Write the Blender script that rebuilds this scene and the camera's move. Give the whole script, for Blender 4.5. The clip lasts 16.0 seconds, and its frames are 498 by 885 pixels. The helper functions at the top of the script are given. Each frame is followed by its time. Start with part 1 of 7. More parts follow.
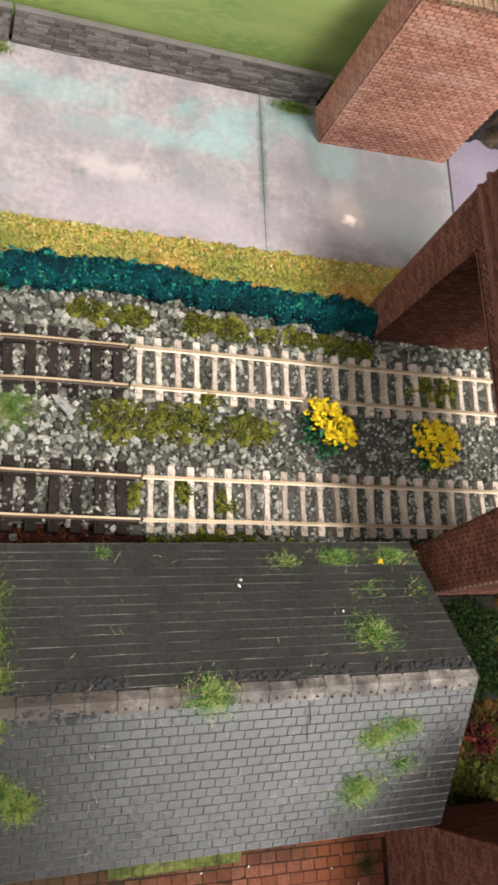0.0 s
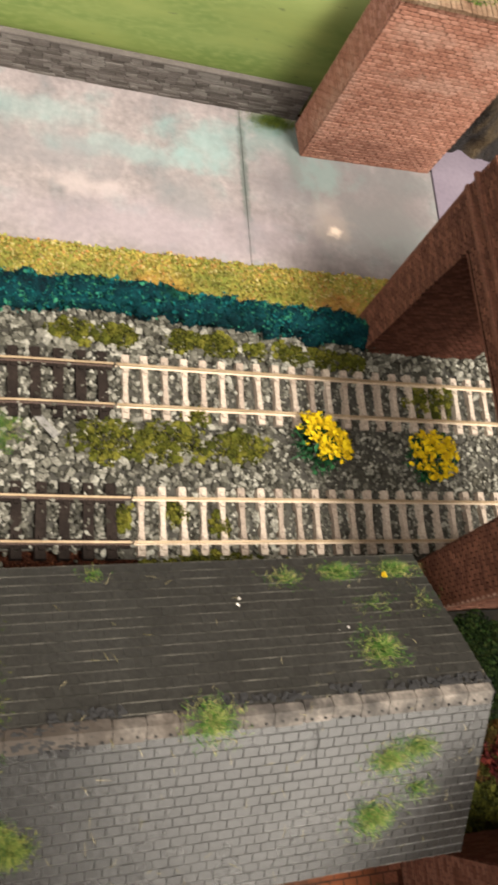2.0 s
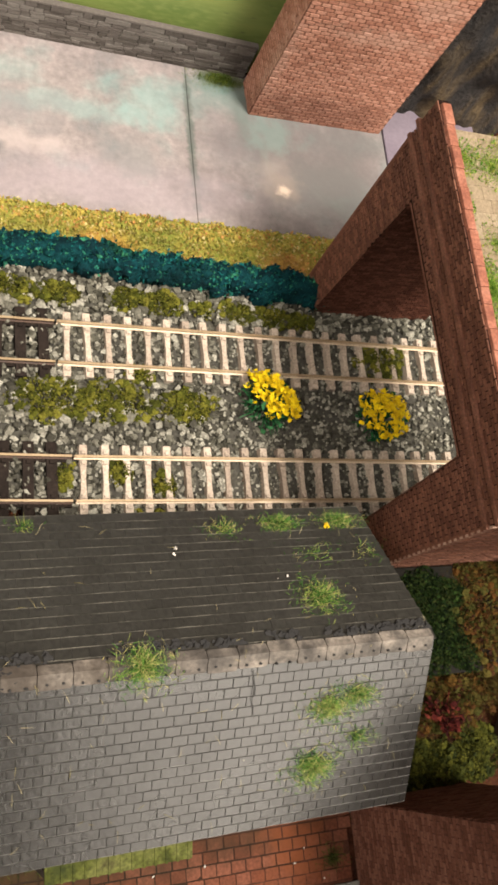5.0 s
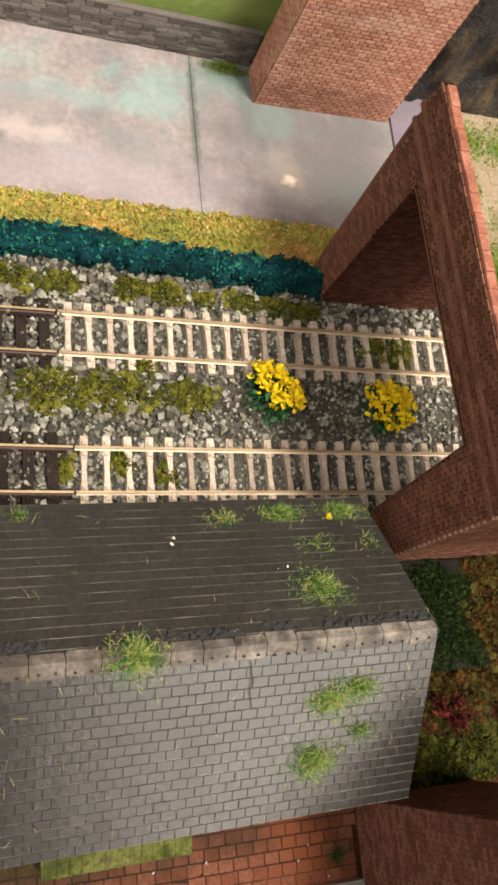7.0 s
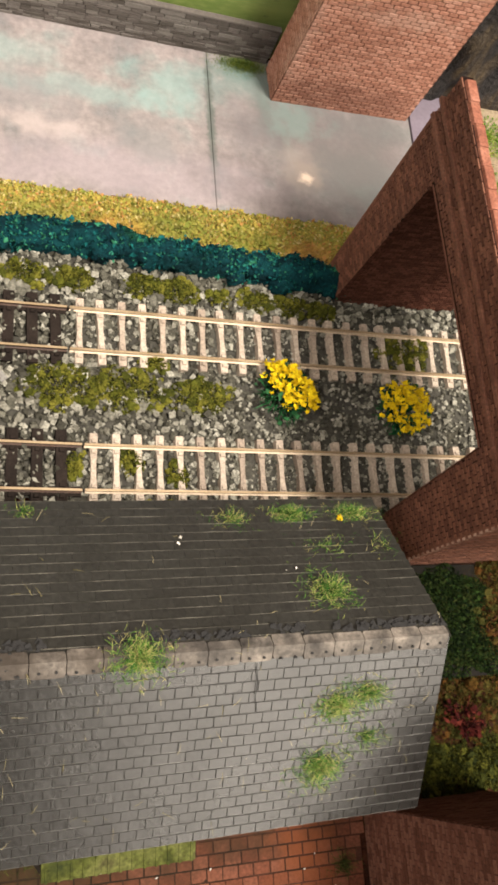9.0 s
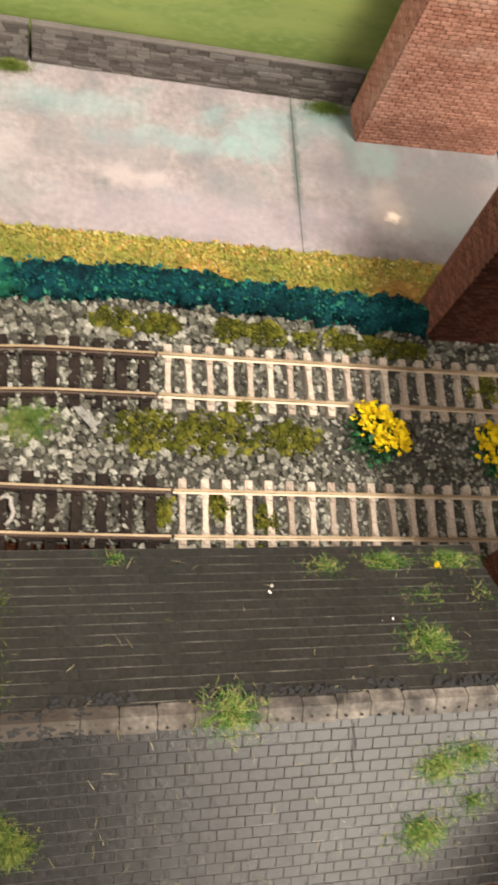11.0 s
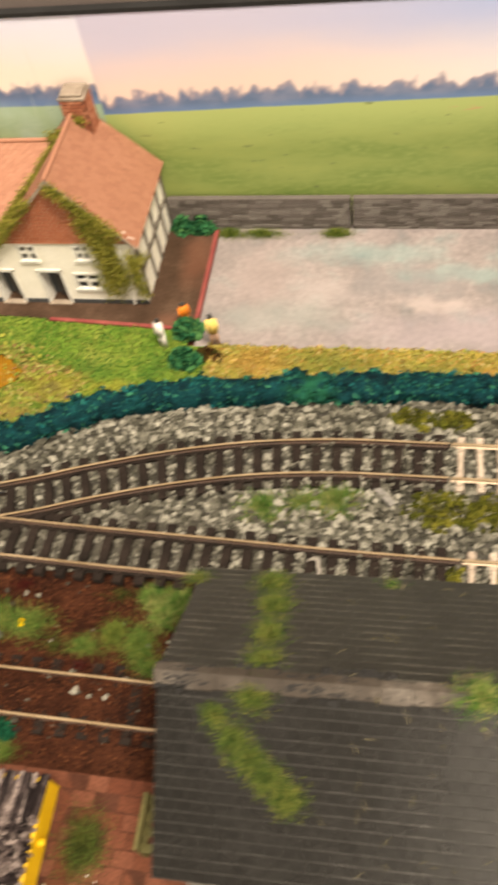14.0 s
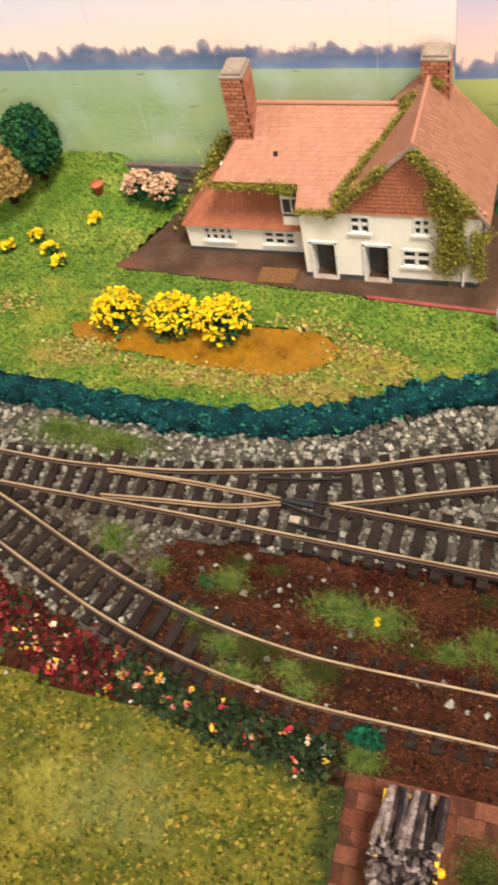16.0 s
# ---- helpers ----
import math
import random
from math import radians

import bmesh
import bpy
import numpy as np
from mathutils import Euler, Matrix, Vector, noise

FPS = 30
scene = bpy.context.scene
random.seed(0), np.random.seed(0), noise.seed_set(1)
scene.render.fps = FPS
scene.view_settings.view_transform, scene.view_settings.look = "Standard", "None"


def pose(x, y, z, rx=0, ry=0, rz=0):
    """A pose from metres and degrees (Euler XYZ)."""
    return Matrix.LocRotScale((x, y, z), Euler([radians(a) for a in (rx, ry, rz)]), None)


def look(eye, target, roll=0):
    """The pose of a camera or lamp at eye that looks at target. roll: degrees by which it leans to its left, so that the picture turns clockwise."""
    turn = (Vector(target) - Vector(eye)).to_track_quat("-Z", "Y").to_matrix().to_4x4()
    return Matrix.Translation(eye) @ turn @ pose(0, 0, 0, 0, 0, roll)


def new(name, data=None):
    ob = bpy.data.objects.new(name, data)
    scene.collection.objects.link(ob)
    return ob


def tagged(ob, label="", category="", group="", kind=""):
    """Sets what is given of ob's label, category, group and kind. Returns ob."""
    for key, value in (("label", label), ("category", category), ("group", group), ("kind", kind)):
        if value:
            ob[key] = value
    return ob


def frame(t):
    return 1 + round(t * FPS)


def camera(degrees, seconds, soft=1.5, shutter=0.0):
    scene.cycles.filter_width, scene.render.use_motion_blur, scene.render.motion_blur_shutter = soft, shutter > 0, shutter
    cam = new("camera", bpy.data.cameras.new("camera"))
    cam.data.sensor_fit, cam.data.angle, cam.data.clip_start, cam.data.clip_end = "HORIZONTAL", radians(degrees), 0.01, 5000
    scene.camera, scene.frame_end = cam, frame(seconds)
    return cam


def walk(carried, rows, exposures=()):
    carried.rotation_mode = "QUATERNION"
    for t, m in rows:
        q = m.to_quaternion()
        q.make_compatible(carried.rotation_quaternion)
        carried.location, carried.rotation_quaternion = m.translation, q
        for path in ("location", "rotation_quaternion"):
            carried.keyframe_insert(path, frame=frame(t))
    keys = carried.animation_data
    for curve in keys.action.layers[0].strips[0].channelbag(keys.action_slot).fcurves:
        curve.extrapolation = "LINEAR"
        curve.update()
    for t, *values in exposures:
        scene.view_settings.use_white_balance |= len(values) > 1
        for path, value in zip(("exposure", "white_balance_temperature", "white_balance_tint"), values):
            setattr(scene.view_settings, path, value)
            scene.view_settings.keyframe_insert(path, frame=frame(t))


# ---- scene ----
cam = camera(32.90, 16.0, soft=3.1, shutter=0.35)
ROWS = [
    (0, -0.03222, -0.03789, 0.18271, 15.873, -20.003, -2.217),
    (0.5, -0.03601, -0.03541, 0.18000, 16.217, -22.087, -2.487),
    (1, -0.05026, -0.02714, 0.17082, 17.031, -22.449, -2.940),
    (1.5, -0.04668, -0.03231, 0.17362, 18.058, -21.620, -3.722),
    (2, -0.03038, -0.04016, 0.17542, 19.103, -20.021, -4.651),
    (2.5, -0.02094, -0.04978, 0.17755, 19.485, -20.358, -5.907),
    (3, -0.01891, -0.05103, 0.17965, 19.686, -20.273, -6.536),
    (3.5, -0.02134, -0.04996, 0.17929, 19.599, -20.774, -6.600),
    (4, -0.02279, -0.04711, 0.17604, 19.118, -21.317, -6.277),
    (6.5, -0.02097, -0.04740, 0.17163, 18.874, -20.714, -5.635),
    (7, -0.01909, -0.04853, 0.17068, 18.901, -20.293, -5.578),
    (7.5, -0.01792, -0.04860, 0.16899, 18.903, -19.891, -5.441),
    (8, -0.01656, -0.05051, 0.17026, 18.898, -19.628, -5.126),
    (10.5, -0.01725, -0.04566, 0.16562, 18.647, -16.791, -3.324),
    (11, -0.01662, -0.04705, 0.16567, 21.160, -13.646, -3.030),
    (11.5, -0.00618, -0.05871, 0.17083, 25.562, -7.488, -1.844),
    (12, 0.01063, -0.07684, 0.18666, 29.014, -2.722, -0.857),
    (12.3, 0.02661, -0.09309, 0.18616, 31.590, 0.384, 0.109),
    (12.5, 0.03478, -0.09568, 0.19670, 32.101, 1.781, 0.921),
    (12.7, 0.04203, -0.09458, 0.20271, 33.389, 3.303, 1.918),
    (13, 0.05618, -0.08589, 0.19758, 33.328, 5.004, 3.154),
    (13.2, 0.05417, -0.08609, 0.19399, 34.459, 4.697, 4.645),
    (13.5, 0.02103, -0.07901, 0.18005, 34.035, 5.990, 5.763),
    (13.7, 0.00460, -0.07877, 0.17476, 35.024, 6.677, 6.538),
    (14, -0.00346, -0.08138, 0.17622, 34.201, 7.282, 8.186),
    (14.2, -0.01967, -0.09044, 0.16534, 33.970, 7.510, 8.929),
    (14.5, -0.01536, -0.09620, 0.16129, 34.708, 8.841, 10.568),
    (14.7, -0.03310, -0.09155, 0.16602, 34.461, 9.328, 10.809),
    (15, -0.05997, -0.08512, 0.16624, 34.703, 9.265, 12.194),
    (15.5, -0.05684, -0.08424, 0.16292, 35.081, 9.684, 14.020),
    (16, -0.06789, -0.08673, 0.16981, 35.249, 9.687, 15.349),
]
EXPOSURES = [(0.0, 0.0, 5700, 8), (0.7, 0.0, 5750, 9), (1.5, 0.0, 6100, 9), (2.0, 0.0, 6250, 9), (2.5, 0.0, 6450, 10), (8.0, 0.0, 6450, 10), (10.5, 0.0, 6350, 10), (11.0, 0.03, 6400, 10), (11.5, 0.12, 6300, 10), (12.0, 0.05, 6200, 10), (12.5, -0.04, 7050, 10), (13.0, -0.1, 7150, 9), (13.5, -0.03, 6800, 9), (14.2, -0.1, 7300, 11), (14.6, -0.1, 7250, 13), (15.2, -0.1, 6850, 15), (16.0, -0.1, 6600, 14)]
walk(cam, [(t, pose(*place)) for t, *place in ROWS], EXPOSURES)

# ---- light: the room's even glow, two ceiling lamps and a window behind the camera ----
world = bpy.data.worlds.new("world")
scene.world = world
world.use_nodes = True
world.node_tree.nodes["Background"].inputs[0].default_value = (1.0, 0.93, 0.85, 1)
world.node_tree.nodes["Background"].inputs[1].default_value = 0.05


def area_lamp(name, eye, target, w, h, watts, colour):
    d = bpy.data.lights.new(name, "AREA")
    d.shape, d.size, d.size_y, d.energy, d.color = "RECTANGLE", w, h, watts, colour
    ob = new(name, d)
    ob.matrix_world = look(eye, target)
    return ob


area_lamp("ceiling_light", (0.42, -0.34, 1.45), (0.0, 0.05, 0), 0.36, 0.36, 55, (1.0, 0.9, 0.79))
area_lamp("ceiling_light", (-0.95, -0.4, 1.4), (-0.1, 0.0, 0), 0.6, 0.6, 22, (1.0, 0.9, 0.8))
area_lamp("window_light", (0.99, -1.94, 1.05), (0.99, 0.0, 1.05), 1.12, 1.4, 44, (1.0, 0.89, 0.75))

# ---- helpers of this scene; all lengths below are in millimetres ----
S = 0.001
rng = random.Random(7)


def smooth(a, b, v):
    k = min(1.0, max(0.0, (v - a) / (b - a)))
    return k * k * (3 - 2 * k)


def nz(x, y, size, seed=0.0):
    return noise.noise(Vector((x / size + seed * 17.3, y / size - seed * 9.1, seed)))


class Geo:
    def __init__(self):
        self.v, self.f, self.m = [], [], []

    def add(self, verts, faces, m=0):
        k = len(self.v)
        self.v += [tuple(p) for p in verts]
        self.f += [tuple(i + k for i in f) for f in faces]
        self.m += [m] * len(faces)
        return self

    def box(self, x0, x1, y0, y1, z0, z1, m=0, turn=0.0, top=(0, 0)):
        cx, cy = (x0 + x1) / 2, (y0 + y1) / 2
        c, s = math.cos(turn), math.sin(turn)
        pts = []
        for z, ix, iy in ((z0, 0, 0), (z1, top[0], top[1])):
            for x, y in ((x0 + ix, y0 + iy), (x1 - ix, y0 + iy), (x1 - ix, y1 - iy), (x0 + ix, y1 - iy)):
                pts.append((cx + (x - cx) * c - (y - cy) * s, cy + (x - cx) * s + (y - cy) * c, z))
        return self.add(pts, [(3, 2, 1, 0), (4, 5, 6, 7), (0, 1, 5, 4), (1, 2, 6, 5), (2, 3, 7, 6), (3, 0, 4, 7)], m)

    def slab(self, quad, thick, m=0):
        """A plate under four corners given anticlockwise from above or outside."""
        a, b, c, d = [Vector(p) for p in quad]
        n = (b - a).cross(d - a).normalized() * thick
        return self.add([a, b, c, d, a - n, b - n, c - n, d - n],
                        [(0, 1, 2, 3), (7, 6, 5, 4), (0, 4, 5, 1), (1, 5, 6, 2), (2, 6, 7, 3), (3, 7, 4, 0)], m)

    def flake(self, p, size, m=0, flat=0.0, r=rng):
        n = Vector((r.gauss(0, 1), r.gauss(0, 1), r.gauss(0, 1) * (1 - flat) + flat * 2.5)).normalized()
        u = n.orthogonal().normalized()
        u.rotate(Matrix.Rotation(r.uniform(0, 6.3), 3, n))
        w = n.cross(u)
        p, a, b = Vector(p), size * r.uniform(0.5, 1.0), size * r.uniform(0.3, 0.7)
        lift = n * size * 0.25
        return self.add([p - u * a + lift, p - w * b, p + u * a + lift, p + w * b], [(0, 1, 3), (1, 2, 3)], m)

    def blade(self, p, length, lean, heading, width=0.07, m=0):
        p = Vector(p)
        h = Vector((math.cos(heading), math.sin(heading), 0))
        side = Vector((-h.y, h.x, 0)) * width
        mid = p + h * lean * length * 0.35 + Vector((0, 0, length * 0.6 * (1 - lean * 0.5)))
        tip = p + h * lean * length + Vector((0, 0, length * (1 - lean * 0.75)))
        return self.add([p - side, p + side, mid + side, mid - side, tip], [(0, 1, 2, 3), (3, 2, 4)], m)

    def stone(self, p, size, m=0, r=rng, squash=0.75):
        q = Euler((r.uniform(0, 6), r.uniform(0, 6), r.uniform(0, 6))).to_matrix()
        ax = Vector((r.uniform(0.7, 1.25), r.uniform(0.6, 1.0), r.uniform(0.5, 0.9))) * size / 2
        pts = []
        for k in range(8):
            c = Vector(((k & 1) * 2 - 1, (k >> 1 & 1) * 2 - 1, (k >> 2 & 1) * 2 - 1))
            c = Vector((c.x * ax.x, c.y * ax.y, c.z * ax.z)) * r.uniform(0.55, 1.05)
            c = q @ c
            pts.append((p[0] + c.x, p[1] + c.y, p[2] + c.z * squash))
        return self.add(pts, [(0, 2, 3, 1), (4, 5, 7, 6), (0, 1, 5, 4), (2, 6, 7, 3), (0, 4, 6, 2), (1, 3, 7, 5)], m)

    def tube(self, path, radii, n=8, m=0, cap=True):
        rings = []
        for k, p in enumerate(path):
            p = Vector(p)
            t = (Vector(path[min(k + 1, len(path) - 1)]) - Vector(path[max(k - 1, 0)])).normalized()
            u = t.orthogonal().normalized() if abs(t.z) > 0.9 else t.cross(Vector((0, 0, 1))).normalized()
            w = t.cross(u)
            rings.append([p + (u * math.cos(a) + w * math.sin(a)) * radii[k] for a in (2 * math.pi * j / n for j in range(n))])
        faces = [(k * n + j, k * n + (j + 1) % n, (k + 1) * n + (j + 1) % n, (k + 1) * n + j) for k in range(len(rings) - 1) for j in range(n)]
        if cap:
            faces += [tuple(range(n))[::-1], tuple(range((len(rings) - 1) * n, len(rings) * n))]
        return self.add([p for ring in rings for p in ring], faces, m)

    def ball(self, p, rx, ry, rz, rings=7, n=10, rough=0.12, seed=1.0, m=0, low=-0.5):
        pts = []
        for k in range(rings + 1):
            a = -math.pi / 2 * (-low * 2) + (math.pi / 2 + math.pi / 2 * (-low * 2)) * k / rings
            for j in range(n):
                b = 2 * math.pi * j / n
                d = Vector((math.cos(a) * math.cos(b), math.cos(a) * math.sin(b), math.sin(a)))
                g = 1 + rough * noise.noise(d * 2.3 + Vector((seed * 3.1, seed, 0))) * 2
                pts.append((p[0] + d.x * rx * g, p[1] + d.y * ry * g, p[2] + d.z * rz * g))
        return self.add(pts, [(k * n + j, k * n + (j + 1) % n, (k + 1) * n + (j + 1) % n, (k + 1) * n + j) for k in range(rings) for j in range(n)], m)


def mesh_of(name, geo, mats, bevel=0.0, smooth_faces=False):
    me = bpy.data.meshes.new(name)
    me.from_pydata([(x * S, y * S, z * S) for x, y, z in geo.v], [], geo.f)
    for one in mats if isinstance(mats, (list, tuple)) else [mats]:
        me.materials.append(one)
    me.polygons.foreach_set("material_index", geo.m)
    if smooth_faces:
        me.polygons.foreach_set("use_smooth", [True] * len(geo.f))
    if bevel:
        bm = bmesh.new()
        bm.from_mesh(me)
        bmesh.ops.bevel(bm, geom=[e for e in bm.edges if e.is_manifold and e.calc_face_angle() > 0.6], offset=bevel * S, segments=2, affect="EDGES", profile=0.6)
        bm.to_mesh(me)
        bm.free()
    me.update()
    return me


def part(name, geo, mats, parent=None, label="", bevel=0.0, smooth_faces=False, at=None, kind=""):
    ob = new(name, mesh_of(name, geo, mats, bevel, smooth_faces))
    ob.parent = parent
    if at:
        ob.location = [v * S for v in at]
    return tagged(ob, label=label, kind=kind)


def thing(name, at, label, category, group="", kind="", turn=0.0):
    ob = new(name)
    ob.empty_display_size = 0.004
    ob.matrix_world = pose(at[0] * S, at[1] * S, at[2] * S, 0, 0, turn)
    return tagged(ob, label, category, group, kind)


def sheet(x0, x1, y0, y1, step, inside, height, m=0):
    geo, ids = Geo(), {}
    nx, ny = round((x1 - x0) / step), round((y1 - y0) / step)

    def vert(i, j):
        if (i, j) not in ids:
            x, y = x0 + i * step, y0 + j * step
            ids[i, j] = len(geo.v)
            geo.v.append((x, y, height(x, y)))
        return ids[i, j]

    for i in range(nx):
        for j in range(ny):
            if inside(x0 + (i + 0.5) * step, y0 + (j + 0.5) * step):
                geo.f.append((vert(i, j), vert(i + 1, j), vert(i + 1, j + 1), vert(i, j + 1)))
                geo.m.append(m)
    return geo


def curve_y(points):
    xs, ys = zip(*points)
    return lambda x: float(np.interp(x, xs, ys))


def spline(points, step=2.0):
    """Even points along a smooth line through the given ones."""
    p = [Vector((*q, 0)) for q in points]
    p = [2 * p[0] - p[1], *p, 2 * p[-1] - p[-2]]
    out = []
    for k in range(1, len(p) - 2):
        n = max(2, int((p[k + 1] - p[k]).length / step))
        for j in range(n):
            t = j / n
            a, b, c, d = p[k - 1 : k + 3]
            out.append(0.5 * (2 * b + (c - a) * t + (2 * a - 5 * b + 4 * c - d) * t * t + (3 * b - a - 3 * c + d) * t ** 3))
    return out + [p[-2]]


# ---- materials ----
def ramp_of(nodes, cols, constant=False):
    r = nodes.new("ShaderNodeValToRGB")
    r.color_ramp.interpolation = "CONSTANT" if constant else "LINEAR"
    e = r.color_ramp.elements
    while len(e) < len(cols):
        e.new(0.5)
    for k, c in enumerate(cols):
        e[k].position = (k / len(cols)) if constant else (0.28 + 0.44 * k / max(1, len(cols) - 1))
        e[k].color = (*c, 1)
    return r


def noise_of(nt, size, detail=3.0, rough=0.55, stretch=None):
    geo = nt.nodes.new("ShaderNodeNewGeometry")
    n = nt.nodes.new("ShaderNodeTexNoise")
    n.inputs["Scale"].default_value = 1000.0 / size
    n.inputs["Detail"].default_value, n.inputs["Roughness"].default_value = detail, rough
    if stretch:
        m = nt.nodes.new("ShaderNodeMapping")
        m.inputs["Scale"].default_value = stretch
        nt.links.new(geo.outputs["Position"], m.inputs["Vector"])
        nt.links.new(m.outputs["Vector"], n.inputs["Vector"])
    else:
        nt.links.new(geo.outputs["Position"], n.inputs["Vector"])
    return n


def mat(name, cols, size=12.0, fine=0.8, rough=0.8, bump=0.4, metal=0.0, depth=0.25, grain=0.35, spec=0.35, by="noise", stretch=None, constant=False):
    ma = bpy.data.materials.new(name)
    ma.use_nodes = True
    nt = ma.node_tree
    b = nt.nodes["Principled BSDF"]
    b.inputs["Roughness"].default_value, b.inputs["Metallic"].default_value = rough, metal
    b.inputs["Specular IOR Level"].default_value = spec if rough < 0.78 else spec * 0.3
    big, small = noise_of(nt, size, stretch=stretch), noise_of(nt, fine, 4.0, 0.65)
    r = ramp_of(nt.nodes, cols, constant)
    if by == "noise":
        nt.links.new(big.outputs["Fac"], r.inputs["Fac"])
    else:
        src = nt.nodes.new("ShaderNodeNewGeometry").outputs["Random Per Island"] if by == "island" else nt.nodes.new("ShaderNodeObjectInfo").outputs["Random"]
        if constant:
            nt.links.new(src, r.inputs["Fac"])
        else:
            mx = nt.nodes.new("ShaderNodeMath")
            mx.operation = "MULTIPLY_ADD"
            mx.inputs[1].default_value = 0.55
            sh = nt.nodes.new("ShaderNodeMath")
            sh.operation = "MULTIPLY"
            sh.inputs[1].default_value = 0.45
            nt.links.new(big.outputs["Fac"], sh.inputs[0])
            nt.links.new(src, mx.inputs[0])
            nt.links.new(sh.outputs[0], mx.inputs[2])
            nt.links.new(mx.outputs[0], r.inputs["Fac"])
    k = nt.nodes.new("ShaderNodeMapRange")
    k.inputs["From Min"].default_value, k.inputs["From Max"].default_value = 0.3, 0.7
    k.inputs["To Min"].default_value, k.inputs["To Max"].default_value = 1 - grain, 1 + grain
    nt.links.new(small.outputs["Fac"], k.inputs["Value"])
    mul = nt.nodes.new("ShaderNodeVectorMath")
    mul.operation = "SCALE"
    nt.links.new(r.outputs["Color"], mul.inputs[0])
    nt.links.new(k.outputs["Result"], mul.inputs["Scale"])
    nt.links.new(mul.outputs["Vector"], b.inputs["Base Color"])
    rr = nt.nodes.new("ShaderNodeMapRange")
    rr.inputs["To Min"].default_value, rr.inputs["To Max"].default_value = max(0.05, rough - 0.12), min(1, rough + 0.12)
    nt.links.new(big.outputs["Fac"], rr.inputs["Value"])
    nt.links.new(rr.outputs["Result"], b.inputs["Roughness"])
    bp = nt.nodes.new("ShaderNodeBump")
    bp.inputs["Strength"].default_value, bp.inputs["Distance"].default_value = bump, depth * S
    nt.links.new(small.outputs["Fac"], bp.inputs["Height"])
    nt.links.new(bp.outputs["Normal"], b.inputs["Normal"])
    return ma


def stain_or_shade(ma, at, radius, colour, strength=0.8, wobble=0.5, size=6.0):
    """A stain with a shape of its own or painted shade, on a material, round a place in the plan."""
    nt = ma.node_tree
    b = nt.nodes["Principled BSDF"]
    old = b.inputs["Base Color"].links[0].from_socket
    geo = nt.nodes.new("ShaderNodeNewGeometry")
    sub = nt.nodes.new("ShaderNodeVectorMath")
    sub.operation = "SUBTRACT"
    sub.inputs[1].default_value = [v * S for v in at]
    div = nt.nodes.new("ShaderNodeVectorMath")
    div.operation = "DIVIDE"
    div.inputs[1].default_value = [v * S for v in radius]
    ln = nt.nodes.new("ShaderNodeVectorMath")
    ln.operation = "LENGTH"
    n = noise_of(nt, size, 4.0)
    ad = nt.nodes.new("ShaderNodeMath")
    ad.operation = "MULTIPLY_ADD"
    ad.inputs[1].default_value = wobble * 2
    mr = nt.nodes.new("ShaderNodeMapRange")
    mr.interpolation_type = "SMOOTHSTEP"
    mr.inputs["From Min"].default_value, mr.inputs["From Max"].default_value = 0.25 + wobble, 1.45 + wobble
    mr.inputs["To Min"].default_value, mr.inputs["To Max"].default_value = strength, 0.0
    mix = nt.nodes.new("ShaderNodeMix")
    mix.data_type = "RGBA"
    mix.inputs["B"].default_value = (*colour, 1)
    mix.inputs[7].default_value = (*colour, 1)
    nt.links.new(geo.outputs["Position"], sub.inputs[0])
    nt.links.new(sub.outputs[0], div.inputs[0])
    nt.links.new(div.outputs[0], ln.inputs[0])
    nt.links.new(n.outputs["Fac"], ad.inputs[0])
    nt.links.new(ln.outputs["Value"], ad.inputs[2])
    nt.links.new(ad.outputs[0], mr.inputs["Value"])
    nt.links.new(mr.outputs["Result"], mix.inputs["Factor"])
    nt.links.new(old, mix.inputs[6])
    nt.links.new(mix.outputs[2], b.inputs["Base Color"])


SOIL = mat("brown_soil", [(0.013, 0.0045, 0.0026), (0.034, 0.011, 0.005), (0.06, 0.021, 0.01)], 9, 0.9, 0.95, 0.9, depth=0.6, grain=0.5)
BED = mat("ballast_bed", [(0.035, 0.033, 0.027), (0.06, 0.057, 0.047), (0.05, 0.046, 0.034)], 8, 0.9, 0.95, 0.9, depth=0.5)
BALLAST = mat("grey_ballast", [(0.038, 0.036, 0.027), (0.08, 0.077, 0.059), (0.125, 0.12, 0.094), (0.18, 0.172, 0.138), (0.285, 0.275, 0.225)], 25, 0.5, 0.8, 0.4, by="island", grain=0.5)
CREAM = mat("cream_concrete", [(0.24, 0.19, 0.145), (0.36, 0.295, 0.23), (0.43, 0.36, 0.285)], 4, 0.5, 0.7, 0.3, grain=0.35, by="object")
DARKWOOD = mat("dark_plastic_sleeper", [(0.01, 0.0075, 0.006), (0.024, 0.0175, 0.014)], 5, 0.5, 0.9, 0.3)
RAIL = mat("weathered_rail", [(0.1, 0.055, 0.03), (0.2, 0.12, 0.07)], 10, 0.4, 0.5, 0.1, metal=0.3, grain=0.2)
RAILTOP = mat("polished_rail_top", [(0.32, 0.23, 0.13), (0.44, 0.335, 0.21)], 10, 0.4, 0.38, 0.05, metal=0.5, grain=0.2)
RAILSIDE = mat("brown_rail_side", [(0.03, 0.016, 0.01), (0.07, 0.036, 0.02)], 6, 0.4, 0.6, 0.2, metal=0.1)
HEDGE = mat("teal_hedge", [(0.001, 0.008, 0.011), (0.002, 0.025, 0.03), (0.005, 0.05, 0.052)], 4, 0.6, 0.9, 0.8, depth=0.5, grain=0.5)
HEDGELEAF = mat("teal_foliage", [(0.001, 0.015, 0.02), (0.003, 0.05, 0.056), (0.008, 0.1, 0.095), (0.03, 0.15, 0.08)], 8, 0.5, 0.9, 0.2, by="island")
